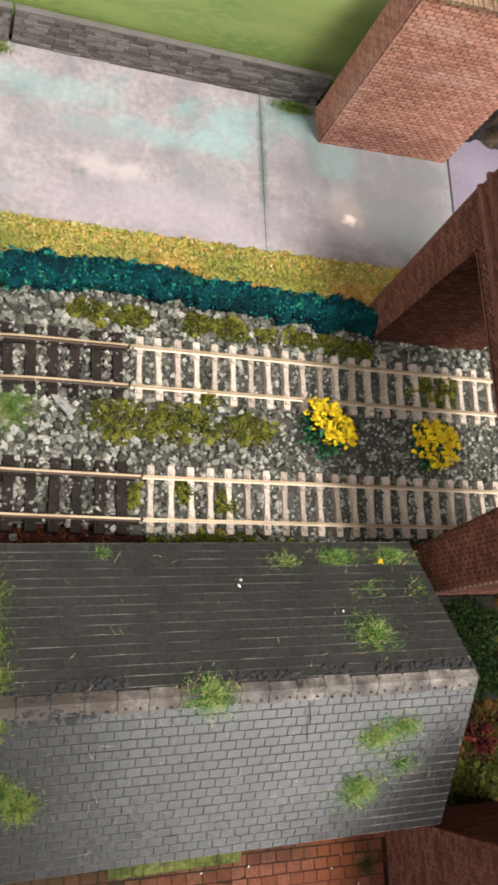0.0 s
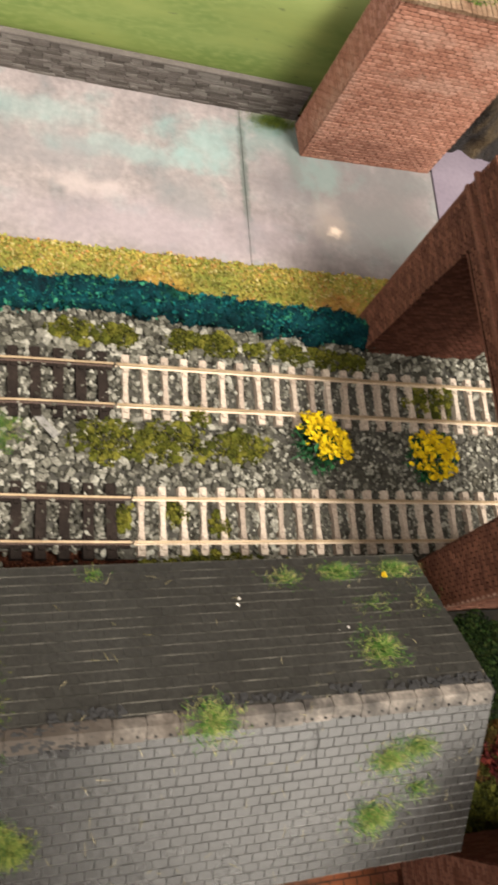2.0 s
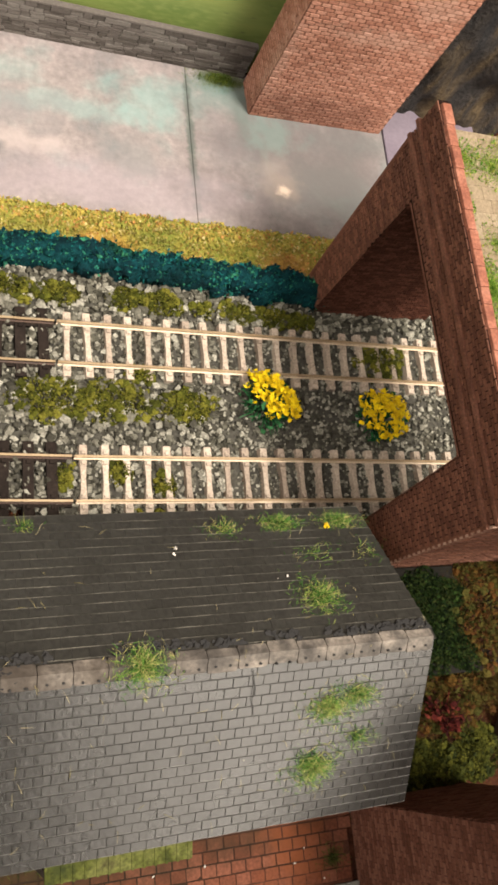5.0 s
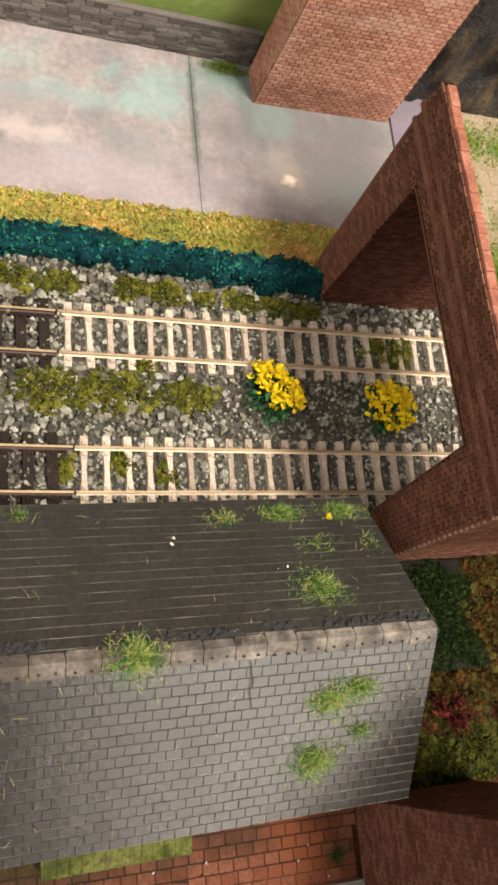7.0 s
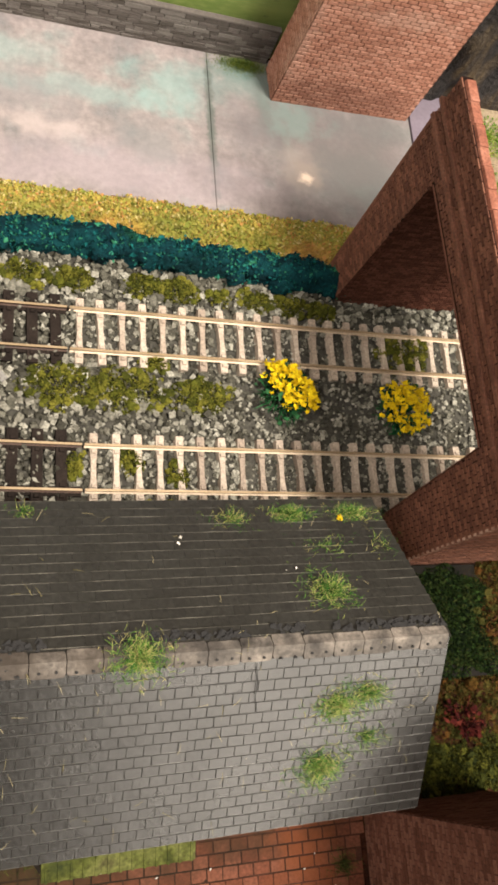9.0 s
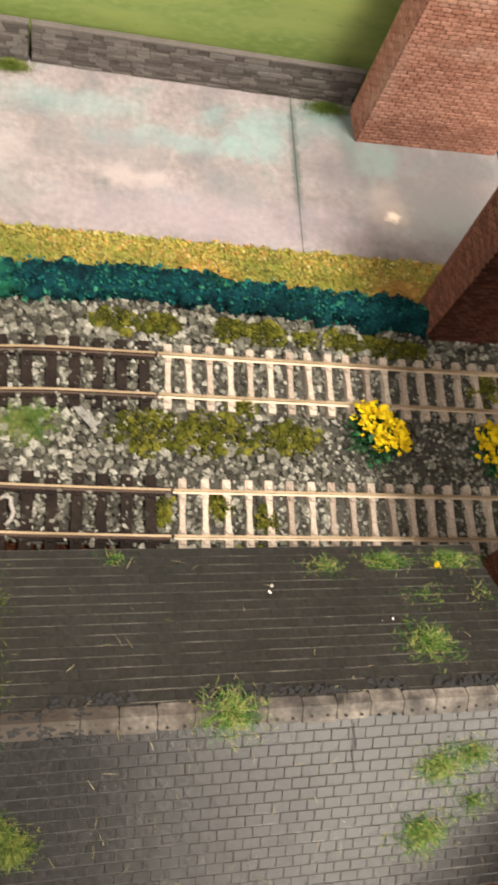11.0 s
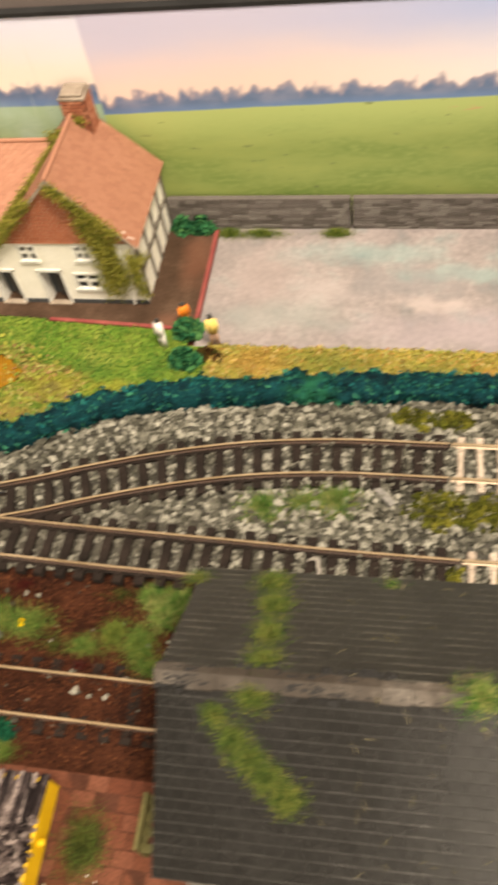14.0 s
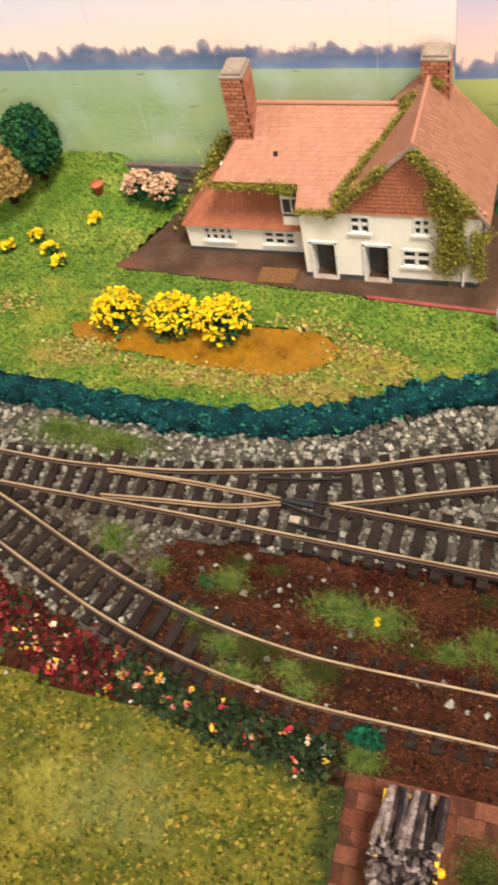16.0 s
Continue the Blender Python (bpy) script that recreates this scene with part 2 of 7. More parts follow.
VERGE = mat("yellow_verge", [(0.25, 0.2, 0.04), (0.35, 0.27, 0.055), (0.19, 0.21, 0.04), (0.36, 0.19, 0.05)], 5, 0.8, 0.95, 0.9, depth=0.6)
VERGELEAF = mat("yellow_flock", [(0.36, 0.28, 0.06), (0.26, 0.245, 0.05), (0.38, 0.19, 0.06), (0.44, 0.36, 0.15), (0.17, 0.19, 0.035), (0.33, 0.26, 0.055), (0.29, 0.24, 0.05)], 8, 0.5, 0.9, 0.2, by="island", constant=True)
PAVING = mat("painted_pavement", [(0.15, 0.146, 0.146), (0.2, 0.174, 0.168), (0.24, 0.208, 0.2), (0.185, 0.196, 0.188)], 14, 1.6, 0.66, 0.14, depth=0.12, grain=0.2, spec=0.28)
LILAC = mat("lilac_pavement", [(0.13, 0.108, 0.135), (0.17, 0.142, 0.17)], 20, 1.2, 0.5, 0.1, grain=0.1)
ROAD = mat("grey_road", [(0.13, 0.125, 0.11), (0.2, 0.19, 0.165)], 14, 1.0, 0.7, 0.2, grain=0.12)
LAWN = mat("garden_grass", [(0.05, 0.12, 0.014), (0.09, 0.165, 0.02), (0.14, 0.2, 0.028), (0.27, 0.27, 0.06)], 14, 0.9, 0.95, 0.9, depth=0.6, grain=0.4)
LAWNLEAF = mat("garden_flock", [(0.034, 0.095, 0.013), (0.058, 0.128, 0.018), (0.092, 0.158, 0.024), (0.175, 0.2, 0.04)], 16, 0.5, 0.9, 0.2, by="island")
FIELD = mat("front_grass", [(0.04, 0.05, 0.006), (0.085, 0.085, 0.011), (0.15, 0.125, 0.016)], 9, 0.8, 0.95, 0.9, depth=0.6, grain=0.45)
FIELDLEAF = mat("front_flock", [(0.026, 0.04, 0.006), (0.05, 0.068, 0.008), (0.095, 0.1, 0.01), (0.15, 0.145, 0.015), (0.2, 0.175, 0.025), (0.21, 0.14, 0.03)], 3.4, 0.5, 0.9, 0.2, grain=0.45, by="island")
POND = mat("ochre_pond", [(0.11, 0.045, 0.003), (0.175, 0.082, 0.005), (0.22, 0.108, 0.007), (0.16, 0.082, 0.01)], 8, 1.2, 0.25, 0.25, grain=0.2, spec=0.5)
MOSS = mat("olive_moss", [(0.03, 0.034, 0.005), (0.07, 0.075, 0.009), (0.13, 0.122, 0.018)], 5, 0.5, 0.95, 0.5, by="island")
DULLMOSS3 = mat("dull_weed_green", [(0.014, 0.02, 0.005), (0.035, 0.045, 0.009), (0.065, 0.07, 0.014)], 5, 0.5, 0.95, 0.3, by="island")
TUFT = mat("straw_green_tuft", [(0.018, 0.06, 0.012), (0.045, 0.12, 0.018), (0.085, 0.165, 0.028), (0.14, 0.2, 0.04), (0.27, 0.24, 0.09)], 5, 0.4, 0.9, 0.1, by="island")
ROOFMOSS = mat("dull_roof_moss", [(0.02, 0.042, 0.01), (0.046, 0.08, 0.015), (0.085, 0.115, 0.022), (0.15, 0.15, 0.036)], 5, 0.4, 0.9, 0.1, by="island")
GREEN = mat("bright_grass_fibre", [(0.018, 0.055, 0.009), (0.045, 0.105, 0.016), (0.095, 0.15, 0.026), (0.19, 0.19, 0.05)], 5, 0.4, 0.9, 0.1, by="island")
DULLGREEN = mat("dull_grass_fibre", [(0.03, 0.06, 0.01), (0.08, 0.12, 0.02), (0.15, 0.16, 0.03)], 5, 0.4, 0.85, 0.1, by="island")
DEEPGREEN = mat("deep_green_foliage", [(0.006, 0.035, 0.012), (0.015, 0.07, 0.022), (0.03, 0.11, 0.04)], 5, 0.4, 0.9, 0.2, by="island")
EMERALD = mat("emerald_foliage", [(0.003, 0.04, 0.02), (0.008, 0.085, 0.04)], 5, 0.4, 0.9, 0.2, by="island")
YELLOW = mat("yellow_petals", [(0.58, 0.41, 0.006), (0.72, 0.54, 0.01), (0.52, 0.34, 0.008)], 5, 0.4, 0.9, 0.1, by="island", grain=0.12)
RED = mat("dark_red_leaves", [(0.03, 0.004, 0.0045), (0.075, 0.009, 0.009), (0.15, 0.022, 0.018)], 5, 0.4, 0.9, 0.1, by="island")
# Darker copy of the red leaves, for bushes shaded between the piers.
RUSTRED = mat("rust_red_leaves", [(0.016, 0.0022, 0.002), (0.04, 0.0052, 0.004), (0.08, 0.015, 0.009)], 5, 0.4, 0.9, 0.1, by="island")
PETALS = mat("mixed_petals", [(0.36, 0.035, 0.03), (0.45, 0.17, 0.13), (0.5, 0.35, 0.04), (0.48, 0.4, 0.28), (0.28, 0.022, 0.03), (0.5, 0.22, 0.045)], 5, 0.4, 0.9, 0.1, by="island", constant=True, grain=0.12)
PEACH = mat("peach_blossom", [(0.42, 0.24, 0.14), (0.55, 0.38, 0.25)], 4, 0.4, 0.8, 0.2, by="island", grain=0.12)
STRAW = mat("straw_topiary", [(0.22, 0.14, 0.04), (0.36, 0.25, 0.09)], 3, 0.5, 0.9, 0.5, by="island")
# Rust foliage, taken down in colour for the shade between the piers.
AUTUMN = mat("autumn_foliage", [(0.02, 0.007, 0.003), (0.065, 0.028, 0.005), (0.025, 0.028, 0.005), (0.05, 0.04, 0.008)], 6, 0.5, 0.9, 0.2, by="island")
WHITESPECK = mat("pale_chips", [(0.35, 0.32, 0.27), (0.55, 0.52, 0.46)], 4, 0.4, 0.8, 0.1, by="island")

BRICK = mat("red_brick", [(0.092, 0.034, 0.019), (0.126, 0.049, 0.028), (0.175, 0.073, 0.043)], 10, 0.5, 0.75, 0.35, by="island", grain=0.3)
BRICKOBJ = mat("red_brick_piece", [(0.092, 0.034, 0.019), (0.126, 0.049, 0.028), (0.175, 0.073, 0.043)], 10, 0.5, 0.75, 0.35, by="object", grain=0.3)
# Red brick at about half strength: the passage's shade painted into the lining.
SHADEBRICK = mat("shaded_red_brick", [(0.05, 0.018, 0.011), (0.07, 0.026, 0.016), (0.095, 0.038, 0.024)], 10, 0.5, 0.85, 0.35, by="island", grain=0.35)
PALEBRICK = mat("worn_orange_brick", [(0.3, 0.135, 0.088), (0.36, 0.17, 0.114), (0.42, 0.215, 0.15)], 14, 0.5, 0.75, 0.35, by="island", grain=0.3)
MORTAR = mat("dark_mortar", [(0.008, 0.004, 0.003), (0.016, 0.007, 0.005)], 6, 0.5, 0.9, 0.3)
PALEMORTAR = mat("pale_mortar", [(0.07, 0.034, 0.022), (0.12, 0.062, 0.042), (0.19, 0.11, 0.078)], 5, 0.6, 0.9, 0.3)
COPING = mat("red_coping", [(0.15, 0.048, 0.028), (0.22, 0.08, 0.047), (0.3, 0.13, 0.085)], 4, 0.5, 0.7, 0.3)
DECKSTONE = mat("cream_deck_stone", [(0.2, 0.155, 0.1), (0.215, 0.168, 0.11), (0.235, 0.187, 0.125)], 16, 0.6, 0.8, 0.25, by="object", grain=0.25)
DECKBED = mat("cream_deck_bed", [(0.19, 0.148, 0.096), (0.23, 0.182, 0.12)], 10, 0.6, 0.85, 0.3)
SETT = mat("terracotta_sett", [(0.085, 0.0275, 0.0145), (0.1, 0.035, 0.019), (0.12, 0.045, 0.026)], 14, 0.6, 0.8, 0.4, by="object", grain=0.35)
SETTLOT = mat("terracotta_sett_lot", [(0.085, 0.0275, 0.0145), (0.1, 0.035, 0.019), (0.12, 0.045, 0.026)], 14, 0.6, 0.8, 0.4, by="island", grain=0.35)
JOINT = mat("dark_joint", [(0.042, 0.016, 0.0095), (0.068, 0.0265, 0.016)], 8, 0.6, 0.9, 0.4)
WALLSTONE = mat("grey_wall_stone", [(0.085, 0.075, 0.066), (0.12, 0.105, 0.095), (0.165, 0.15, 0.135)], 8, 0.6, 0.85, 0.3, by="island", grain=0.15)
WALLJOINT = mat("dark_wall_joint", [(0.06, 0.05, 0.045), (0.08, 0.07, 0.062)], 6, 0.6, 0.9, 0.3)
SLATE = mat("dark_slate", [(0.0125, 0.012, 0.011), (0.0135, 0.013, 0.0119), (0.015, 0.0144, 0.0132)], 22, 0.7, 0.27, 0.2, by="object", grain=0.45, spec=0.55)
SLATE3 = mat("dark_slate_lot", [(0.0125, 0.012, 0.011), (0.0135, 0.013, 0.0119), (0.015, 0.0144, 0.0132)], 22, 0.7, 0.27, 0.2, by="island", grain=0.45, spec=0.55)
SLATE2 = mat("dark_slate_mass", [(0.0175, 0.017, 0.014), (0.019, 0.0185, 0.0152), (0.021, 0.0205, 0.017)], 22, 0.7, 0.4, 0.2, by="island", grain=0.4, spec=0.6)
SLATEEDGE = mat("worn_slate_edge", [(0.03, 0.029, 0.027), (0.08, 0.078, 0.073), (0.16, 0.155, 0.145), (0.34, 0.33, 0.31)], 6, 0.5, 0.45, 0.2, grain=0.5, spec=0.7)
SLATEEDGE2 = mat("mossy_slate_edge", [(0.02, 0.02, 0.016), (0.045, 0.043, 0.035), (0.1, 0.095, 0.078), (0.17, 0.16, 0.13)], 7, 0.5, 0.6, 0.2, grain=0.5)
SLATEBED = mat("slate_batten", [(0.022, 0.0215, 0.0195), (0.032, 0.031, 0.028)], 8, 0.6, 0.34, 0.15, spec=0.55)
RIDGE = mat("worn_ridge_tile", [(0.022, 0.019, 0.016), (0.075, 0.066, 0.056), (0.15, 0.13, 0.108), (0.26, 0.225, 0.185)], 5, 0.6, 0.7, 0.5, grain=0.4)
SOOT = mat("black_tar", [(0.005, 0.0048, 0.0045), (0.014, 0.013, 0.012)], 3, 0.5, 0.75, 0.5)
SILL = mat("dull_brown_sill", [(0.035, 0.024, 0.018), (0.065, 0.046, 0.036)], 4, 0.5, 0.85, 0.3)
QUOIN = mat("grey_quoin", [(0.2, 0.185, 0.165), (0.3, 0.28, 0.25)], 4, 0.5, 0.8, 0.3)
CANOPY = mat("mossy_green_canopy", [(0.016, 0.021, 0.005), (0.04, 0.046, 0.008), (0.075, 0.08, 0.022), (0.035, 0.031, 0.013)], 5, 0.6, 0.8, 0.3, grain=0.5)
CRATE = mat("weathered_yellow_wood", [(0.07, 0.065, 0.018), (0.12, 0.105, 0.035)], 4, 0.4, 0.75, 0.3)
RENDER = mat("white_render", [(0.66, 0.63, 0.53), (0.78, 0.76, 0.67)], 12, 0.7, 0.8, 0.15, grain=0.06)
PLINTH = mat("slate_plinth", [(0.03, 0.034, 0.036), (0.06, 0.064, 0.066)], 4, 0.4, 0.7, 0.2)
TILE = mat("terracotta_tile", [(0.285, 0.128, 0.077), (0.32, 0.147, 0.089), (0.345, 0.163, 0.101)], 9, 0.5, 0.7, 0.2, by="island", grain=0.12)
TILEHANG = mat("hung_terracotta_tile", [(0.27, 0.088, 0.042), (0.33, 0.115, 0.058)], 5, 0.5, 0.7, 0.3, by="island", grain=0.16)
CHIMNEY = mat("chimney_brick", [(0.28, 0.1, 0.055), (0.4, 0.17, 0.1)], 5, 0.4, 0.8, 0.3, by="island", grain=0.2)
CAP = mat("concrete_cap", [(0.19, 0.15, 0.115), (0.3, 0.25, 0.195)], 4, 0.4, 0.8, 0.3)
DECKGRASS = mat("dusty_deck_grass", [(0.045, 0.12, 0.012), (0.085, 0.18, 0.02), (0.15, 0.24, 0.03), (0.25, 0.26, 0.05)], 5, 0.4, 0.9, 0.1, by="island")
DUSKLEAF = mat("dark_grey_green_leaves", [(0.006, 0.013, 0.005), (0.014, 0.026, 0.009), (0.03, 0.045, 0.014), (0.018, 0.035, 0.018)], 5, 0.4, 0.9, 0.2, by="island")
FRAME = mat("white_window_frame", [(0.56, 0.55, 0.5), (0.68, 0.67, 0.61)], 3, 0.4, 0.6, 0.1)
OAK = mat("grey_oak_timber", [(0.1, 0.085, 0.07), (0.17, 0.15, 0.125)], 4, 0.4, 0.8, 0.2)
TIMBER = mat("black_timber", [(0.03, 0.026, 0.022), (0.06, 0.05, 0.045)], 4, 0.4, 0.7, 0.2)
PATIO = mat("brown_patio", [(0.035, 0.02, 0.0115), (0.055, 0.032, 0.02), (0.09, 0.055, 0.036)], 11, 0.7, 0.8, 0.3, grain=0.3)
REDKERB = mat("dark_red_kerb", [(0.17, 0.03, 0.028), (0.25, 0.06, 0.05)], 5, 0.5, 0.7, 0.3)
IVY = mat("olive_ivy", [(0.075, 0.085, 0.012), (0.15, 0.15, 0.022), (0.22, 0.205, 0.034), (0.3, 0.265, 0.05)], 5, 0.4, 0.85, 0.2, by="island")
WAGON = mat("yellow_wagon_paint", [(0.62, 0.36, 0.008), (0.72, 0.45, 0.015)], 6, 0.5, 0.5, 0.15, grain=0.1)
LOAD = mat("grey_weathered_load", [(0.01, 0.007, 0.007), (0.035, 0.026, 0.025), (0.1, 0.077, 0.07), (0.24, 0.195, 0.175)], 1.6, 0.4, 0.85, 0.5, by="object", grain=0.6)
BLACK = mat("black_card", [(0.008, 0.008, 0.008), (0.016, 0.016, 0.016)], 6, 0.6, 0.7, 0.2)
BARK = mat("dark_rock_face", [(0.022, 0.022, 0.023), (0.035, 0.031, 0.028), (0.09, 0.065, 0.036)], 9, 1.0, 0.9, 0.9, depth=0.9, grain=0.4, stretch=(1.6, 1.0, 0.45))
TERRACOTTA = mat("terracotta_pot", [(0.3, 0.07, 0.03), (0.4, 0.12, 0.05)], 3, 0.4, 0.7, 0.2)
SKIN = mat("figure_tan", [(0.45, 0.27, 0.17), (0.52, 0.33, 0.22)], 2, 0.4, 0.6, 0.1)
FIGYELLOW = mat("figure_yellow", [(0.75, 0.55, 0.12), (0.8, 0.62, 0.2)], 2, 0.4, 0.6, 0.1)
FIGWHITE = mat("figure_white", [(0.7, 0.66, 0.6), (0.75, 0.72, 0.66)], 2, 0.4, 0.6, 0.1)
FIGORANGE = mat("figure_orange", [(0.6, 0.16, 0.015), (0.68, 0.22, 0.02)], 2, 0.4, 0.6, 0.1)
FIGDARK = mat("figure_dark", [(0.02, 0.018, 0.016), (0.03, 0.028, 0.025)], 2, 0.4, 0.6, 0.1)
ROOMWALL = mat("grey_brown_wall_paint", [(0.125, 0.102, 0.094), (0.145, 0.12, 0.11)], 120, 3, 0.8, 0.1, grain=0.03)
ROOMWHITE = mat("pale_ceiling_paint", [(0.3, 0.28, 0.26), (0.34, 0.32, 0.29)], 300, 3, 0.9, 0.1, grain=0.03)
CARPET = mat("grey_carpet", [(0.14, 0.13, 0.12), (0.2, 0.19, 0.18)], 60, 4, 0.95, 0.3)
PLY = mat("plywood_edge", [(0.3, 0.2, 0.11), (0.4, 0.28, 0.16)], 30, 1, 0.7, 0.2)
GLASS = mat("dark_window_glass", [(0.012, 0.013, 0.015), (0.02, 0.021, 0.023)], 4, 0.5, 0.4, 0.02, spec=0.15)

# Slab stains; the darkest, by the bridge, have its shade mixed into the colour.
for at, rad, col, k, wob, size in (((-18, 103, 0), (24, 4.5, 9), (0.18, 0.29, 0.275), 0.4, 1.3, 9), ((14, 95, 0), (18, 3.6, 9), (0.18, 0.29, 0.275), 0.45, 1.4, 8), ((34, 101, 0), (13, 7, 9), (0.18, 0.3, 0.28), 0.55, 1.2, 8),
                        ((60, 106, 0), (15, 6, 9), (0.14, 0.25, 0.225), 0.6, 1.0, 9), ((82, 82, 0), (22, 13, 9), (0.1, 0.14, 0.125), 0.75, 0.9, 14), ((1.5, 83, 0), (9, 3.0, 9), (0.38, 0.32, 0.3), 0.6, 1.3, 6),
                        ((67, 84, 0), (6, 7, 9), (0.34, 0.29, 0.25), 0.6, 0.9, 5), ((90, 99, 0), (20, 5, 9), (0.11, 0.16, 0.15), 0.55, 0.8, 9),
                        ((43.3, 92, 0), (1.3, 22, 9), (0.075, 0.095, 0.082), 0.9, 1.3, 3), ((-48, 92, 0), (10, 16, 9), (0.25, 0.2, 0.19), 0.5, 0.9, 9), ((20, 74, 0), (40, 8, 9), (0.27, 0.225, 0.245), 0.5, 0.9, 12), ((-40, 78, 0), (20, 6, 9), (0.22, 0.25, 0.23), 0.4, 1.0, 9),
                        ((-5, 92, 0), (16, 7, 9), (0.16, 0.155, 0.16), 0.5, 1.3, 7), ((28, 84, 0), (9, 7, 9), (0.16, 0.165, 0.165), 0.5, 1.2, 6), ((55, 92, 0), (9, 8, 9), (0.17, 0.165, 0.17), 0.5, 1.2, 6), ((-30, 88, 0), (9, 6, 9), (0.32, 0.28, 0.27), 0.45, 1.3, 6)):
    stain_or_shade(PAVING, at, rad, col, k, wob, size)
# Mauve-grey slab tone by the abutment, with the bridge's shade painted in.
stain_or_shade(PAVING, (78, 92, 0), (34, 32, 9), (0.1, 0.083, 0.083), 0.7, 0.8, 9)
stain_or_shade(PAVING, (52, 110, 0), (9, 4, 9), (0.07, 0.14, 0.12), 0.6, 0.9, 5)
stain_or_shade(PAVING, (66, 97, 0), (9, 6, 9), (0.13, 0.2, 0.18), 0.5, 1.2, 5)
stain_or_shade(PAVING, (68.2, 80.5, 0), (5.0, 5.0, 9), (0.2, 0.165, 0.14), 0.6, 1.1, 4)
stain_or_shade(PAVING, (68.0, 79.6, 0), (1.9, 1.6, 9), (0.46, 0.37, 0.29), 0.9, 1.2, 2.2)
# Narrow darker strip along the abutment's west side.
stain_or_shade(PAVING, (58, 104, 0), (2.5, 10, 9), (0.1, 0.12, 0.11), 0.5, 1.0, 4)
# Edge colour is darker to the west and near the ridge.
stain_or_shade(SLATEEDGE, (-36, -54, 42), (52, 26, 26), (0.024, 0.0235, 0.021), 0.95, 0.8, 9)
stain_or_shade(SLATEEDGE, (10, -47, 46), (60, 9, 12), (0.025, 0.024, 0.022), 0.85, 1.0, 9)
stain_or_shade(RIDGE, (-20, -41, 51), (27, 8, 8), (0.034, 0.026, 0.019), 0.95, 1.0, 6)
stain_or_shade(RIDGE, (12, -41, 51), (9, 6, 6), (0.035, 0.03, 0.026), 0.7, 1.2, 4)
spots = random.Random(5)
for ma in (HEDGE, HEDGELEAF):
    spots.seed(3)
    for _ in range(14):
        at = (spots.uniform(-60, 76), spots.uniform(46, 57), 4)
        stain_or_shade(ma, at, (spots.uniform(2.5, 6), spots.uniform(2, 4), 9), spots.choice(((0.012, 0.095, 0.045), (0.02, 0.12, 0.04), (0.001, 0.012, 0.014), (0.001, 0.016, 0.02))), 0.65, 1.3, 2.5)
for ma in (FIELD, FIELDLEAF):
    spots.seed(5)
    for _ in range(16):
        at, rad = (spots.uniform(-200, -92), spots.uniform(-110, -48), 0), (spots.uniform(7, 16), spots.uniform(4, 9), 9)
        stain_or_shade(ma, at, rad, spots.choice(((0.24, 0.22, 0.04), (0.2, 0.2, 0.035), (0.045, 0.065, 0.012), (0.05, 0.075, 0.015), (0.15, 0.16, 0.05))), 0.45, 1.6, 4)
for ma in (LAWN, LAWNLEAF):
    spots.seed(9)
    for _ in range(20):
        at, rad = (spots.uniform(-220, -70), spots.uniform(34, 76), 0), (spots.uniform(4, 10), spots.uniform(2.5, 5), 9)
        stain_or_shade(ma, at, rad, spots.choice(((0.27, 0.25, 0.035), (0.22, 0.23, 0.035), (0.035, 0.1, 0.015), (0.04, 0.09, 0.012))), 0.6, 1.5, 3)
    for at, rad, col in (((-101, 50, 0), (10, 6, 9), (0.3, 0.25, 0.04)), ((-101, 49.5, 0), (4, 2.5, 9), (0.12, 0.1, 0.035)), ((-118, 41, 0), (16, 4, 9), (0.24, 0.17, 0.05)), ((-150, 42, 0), (22, 4, 9), (0.28, 0.22, 0.045)), ((-190, 44, 0), (12, 4, 9), (0.26, 0.2, 0.05))):
        stain_or_shade(ma, at, rad, col, 0.75, 1.2, 3)
# Earth mixed in to the west, with the weaker light painted into the tone.
for ma in (BALLAST, BED):
    stain_or_shade(ma, (-165, -12, 0), (50, 14, 9), (0.045, 0.03, 0.02), 0.7, 1.0, 12)
    stain_or_shade(ma, (-80, 5, 0), (40, 9, 9), (0.07, 0.063, 0.05), 0.5, 1.0, 9)
    stain_or_shade(ma, (-150, 5, 0), (45, 7, 9), (0.06, 0.05, 0.038), 0.5, 1.0, 9)
for ma in (VERGE, VERGELEAF):
    for at, rad, col in (((-25, 60, 0), (11, 5, 9), (0.13, 0.16, 0.03)), ((4, 59, 0), (9, 4, 9), (0.2, 0.2, 0.04)), ((20, 57, 0), (7, 4, 9), (0.36, 0.17, 0.04)), ((32, 60, 0), (9, 4, 9), (0.14, 0.17, 0.03)), ((52, 58, 0), (8, 4, 9), (0.17, 0.18, 0.03)), ((66, 56, 0), (7, 4, 9), (0.34, 0.16, 0.045)), ((-45, 60, 0), (8, 5, 9), (0.34, 0.2, 0.05)), ((40, 54, 0), (6, 2.5, 9), (0.33, 0.16, 0.04))):
        stain_or_shade(ma, at, rad, col, 0.65, 1.2, 4)
for at, rad in (((-150, 78, 0), (12, 5, 9)), ((-70, 74, 0), (6, 4, 9)), ((-186, 80, 0), (9, 5, 9)), ((-68, 100, 0), (5, 12, 9))):
    stain_or_shade(PATIO, at, rad, (0.14, 0.06, 0.036), 0.6)
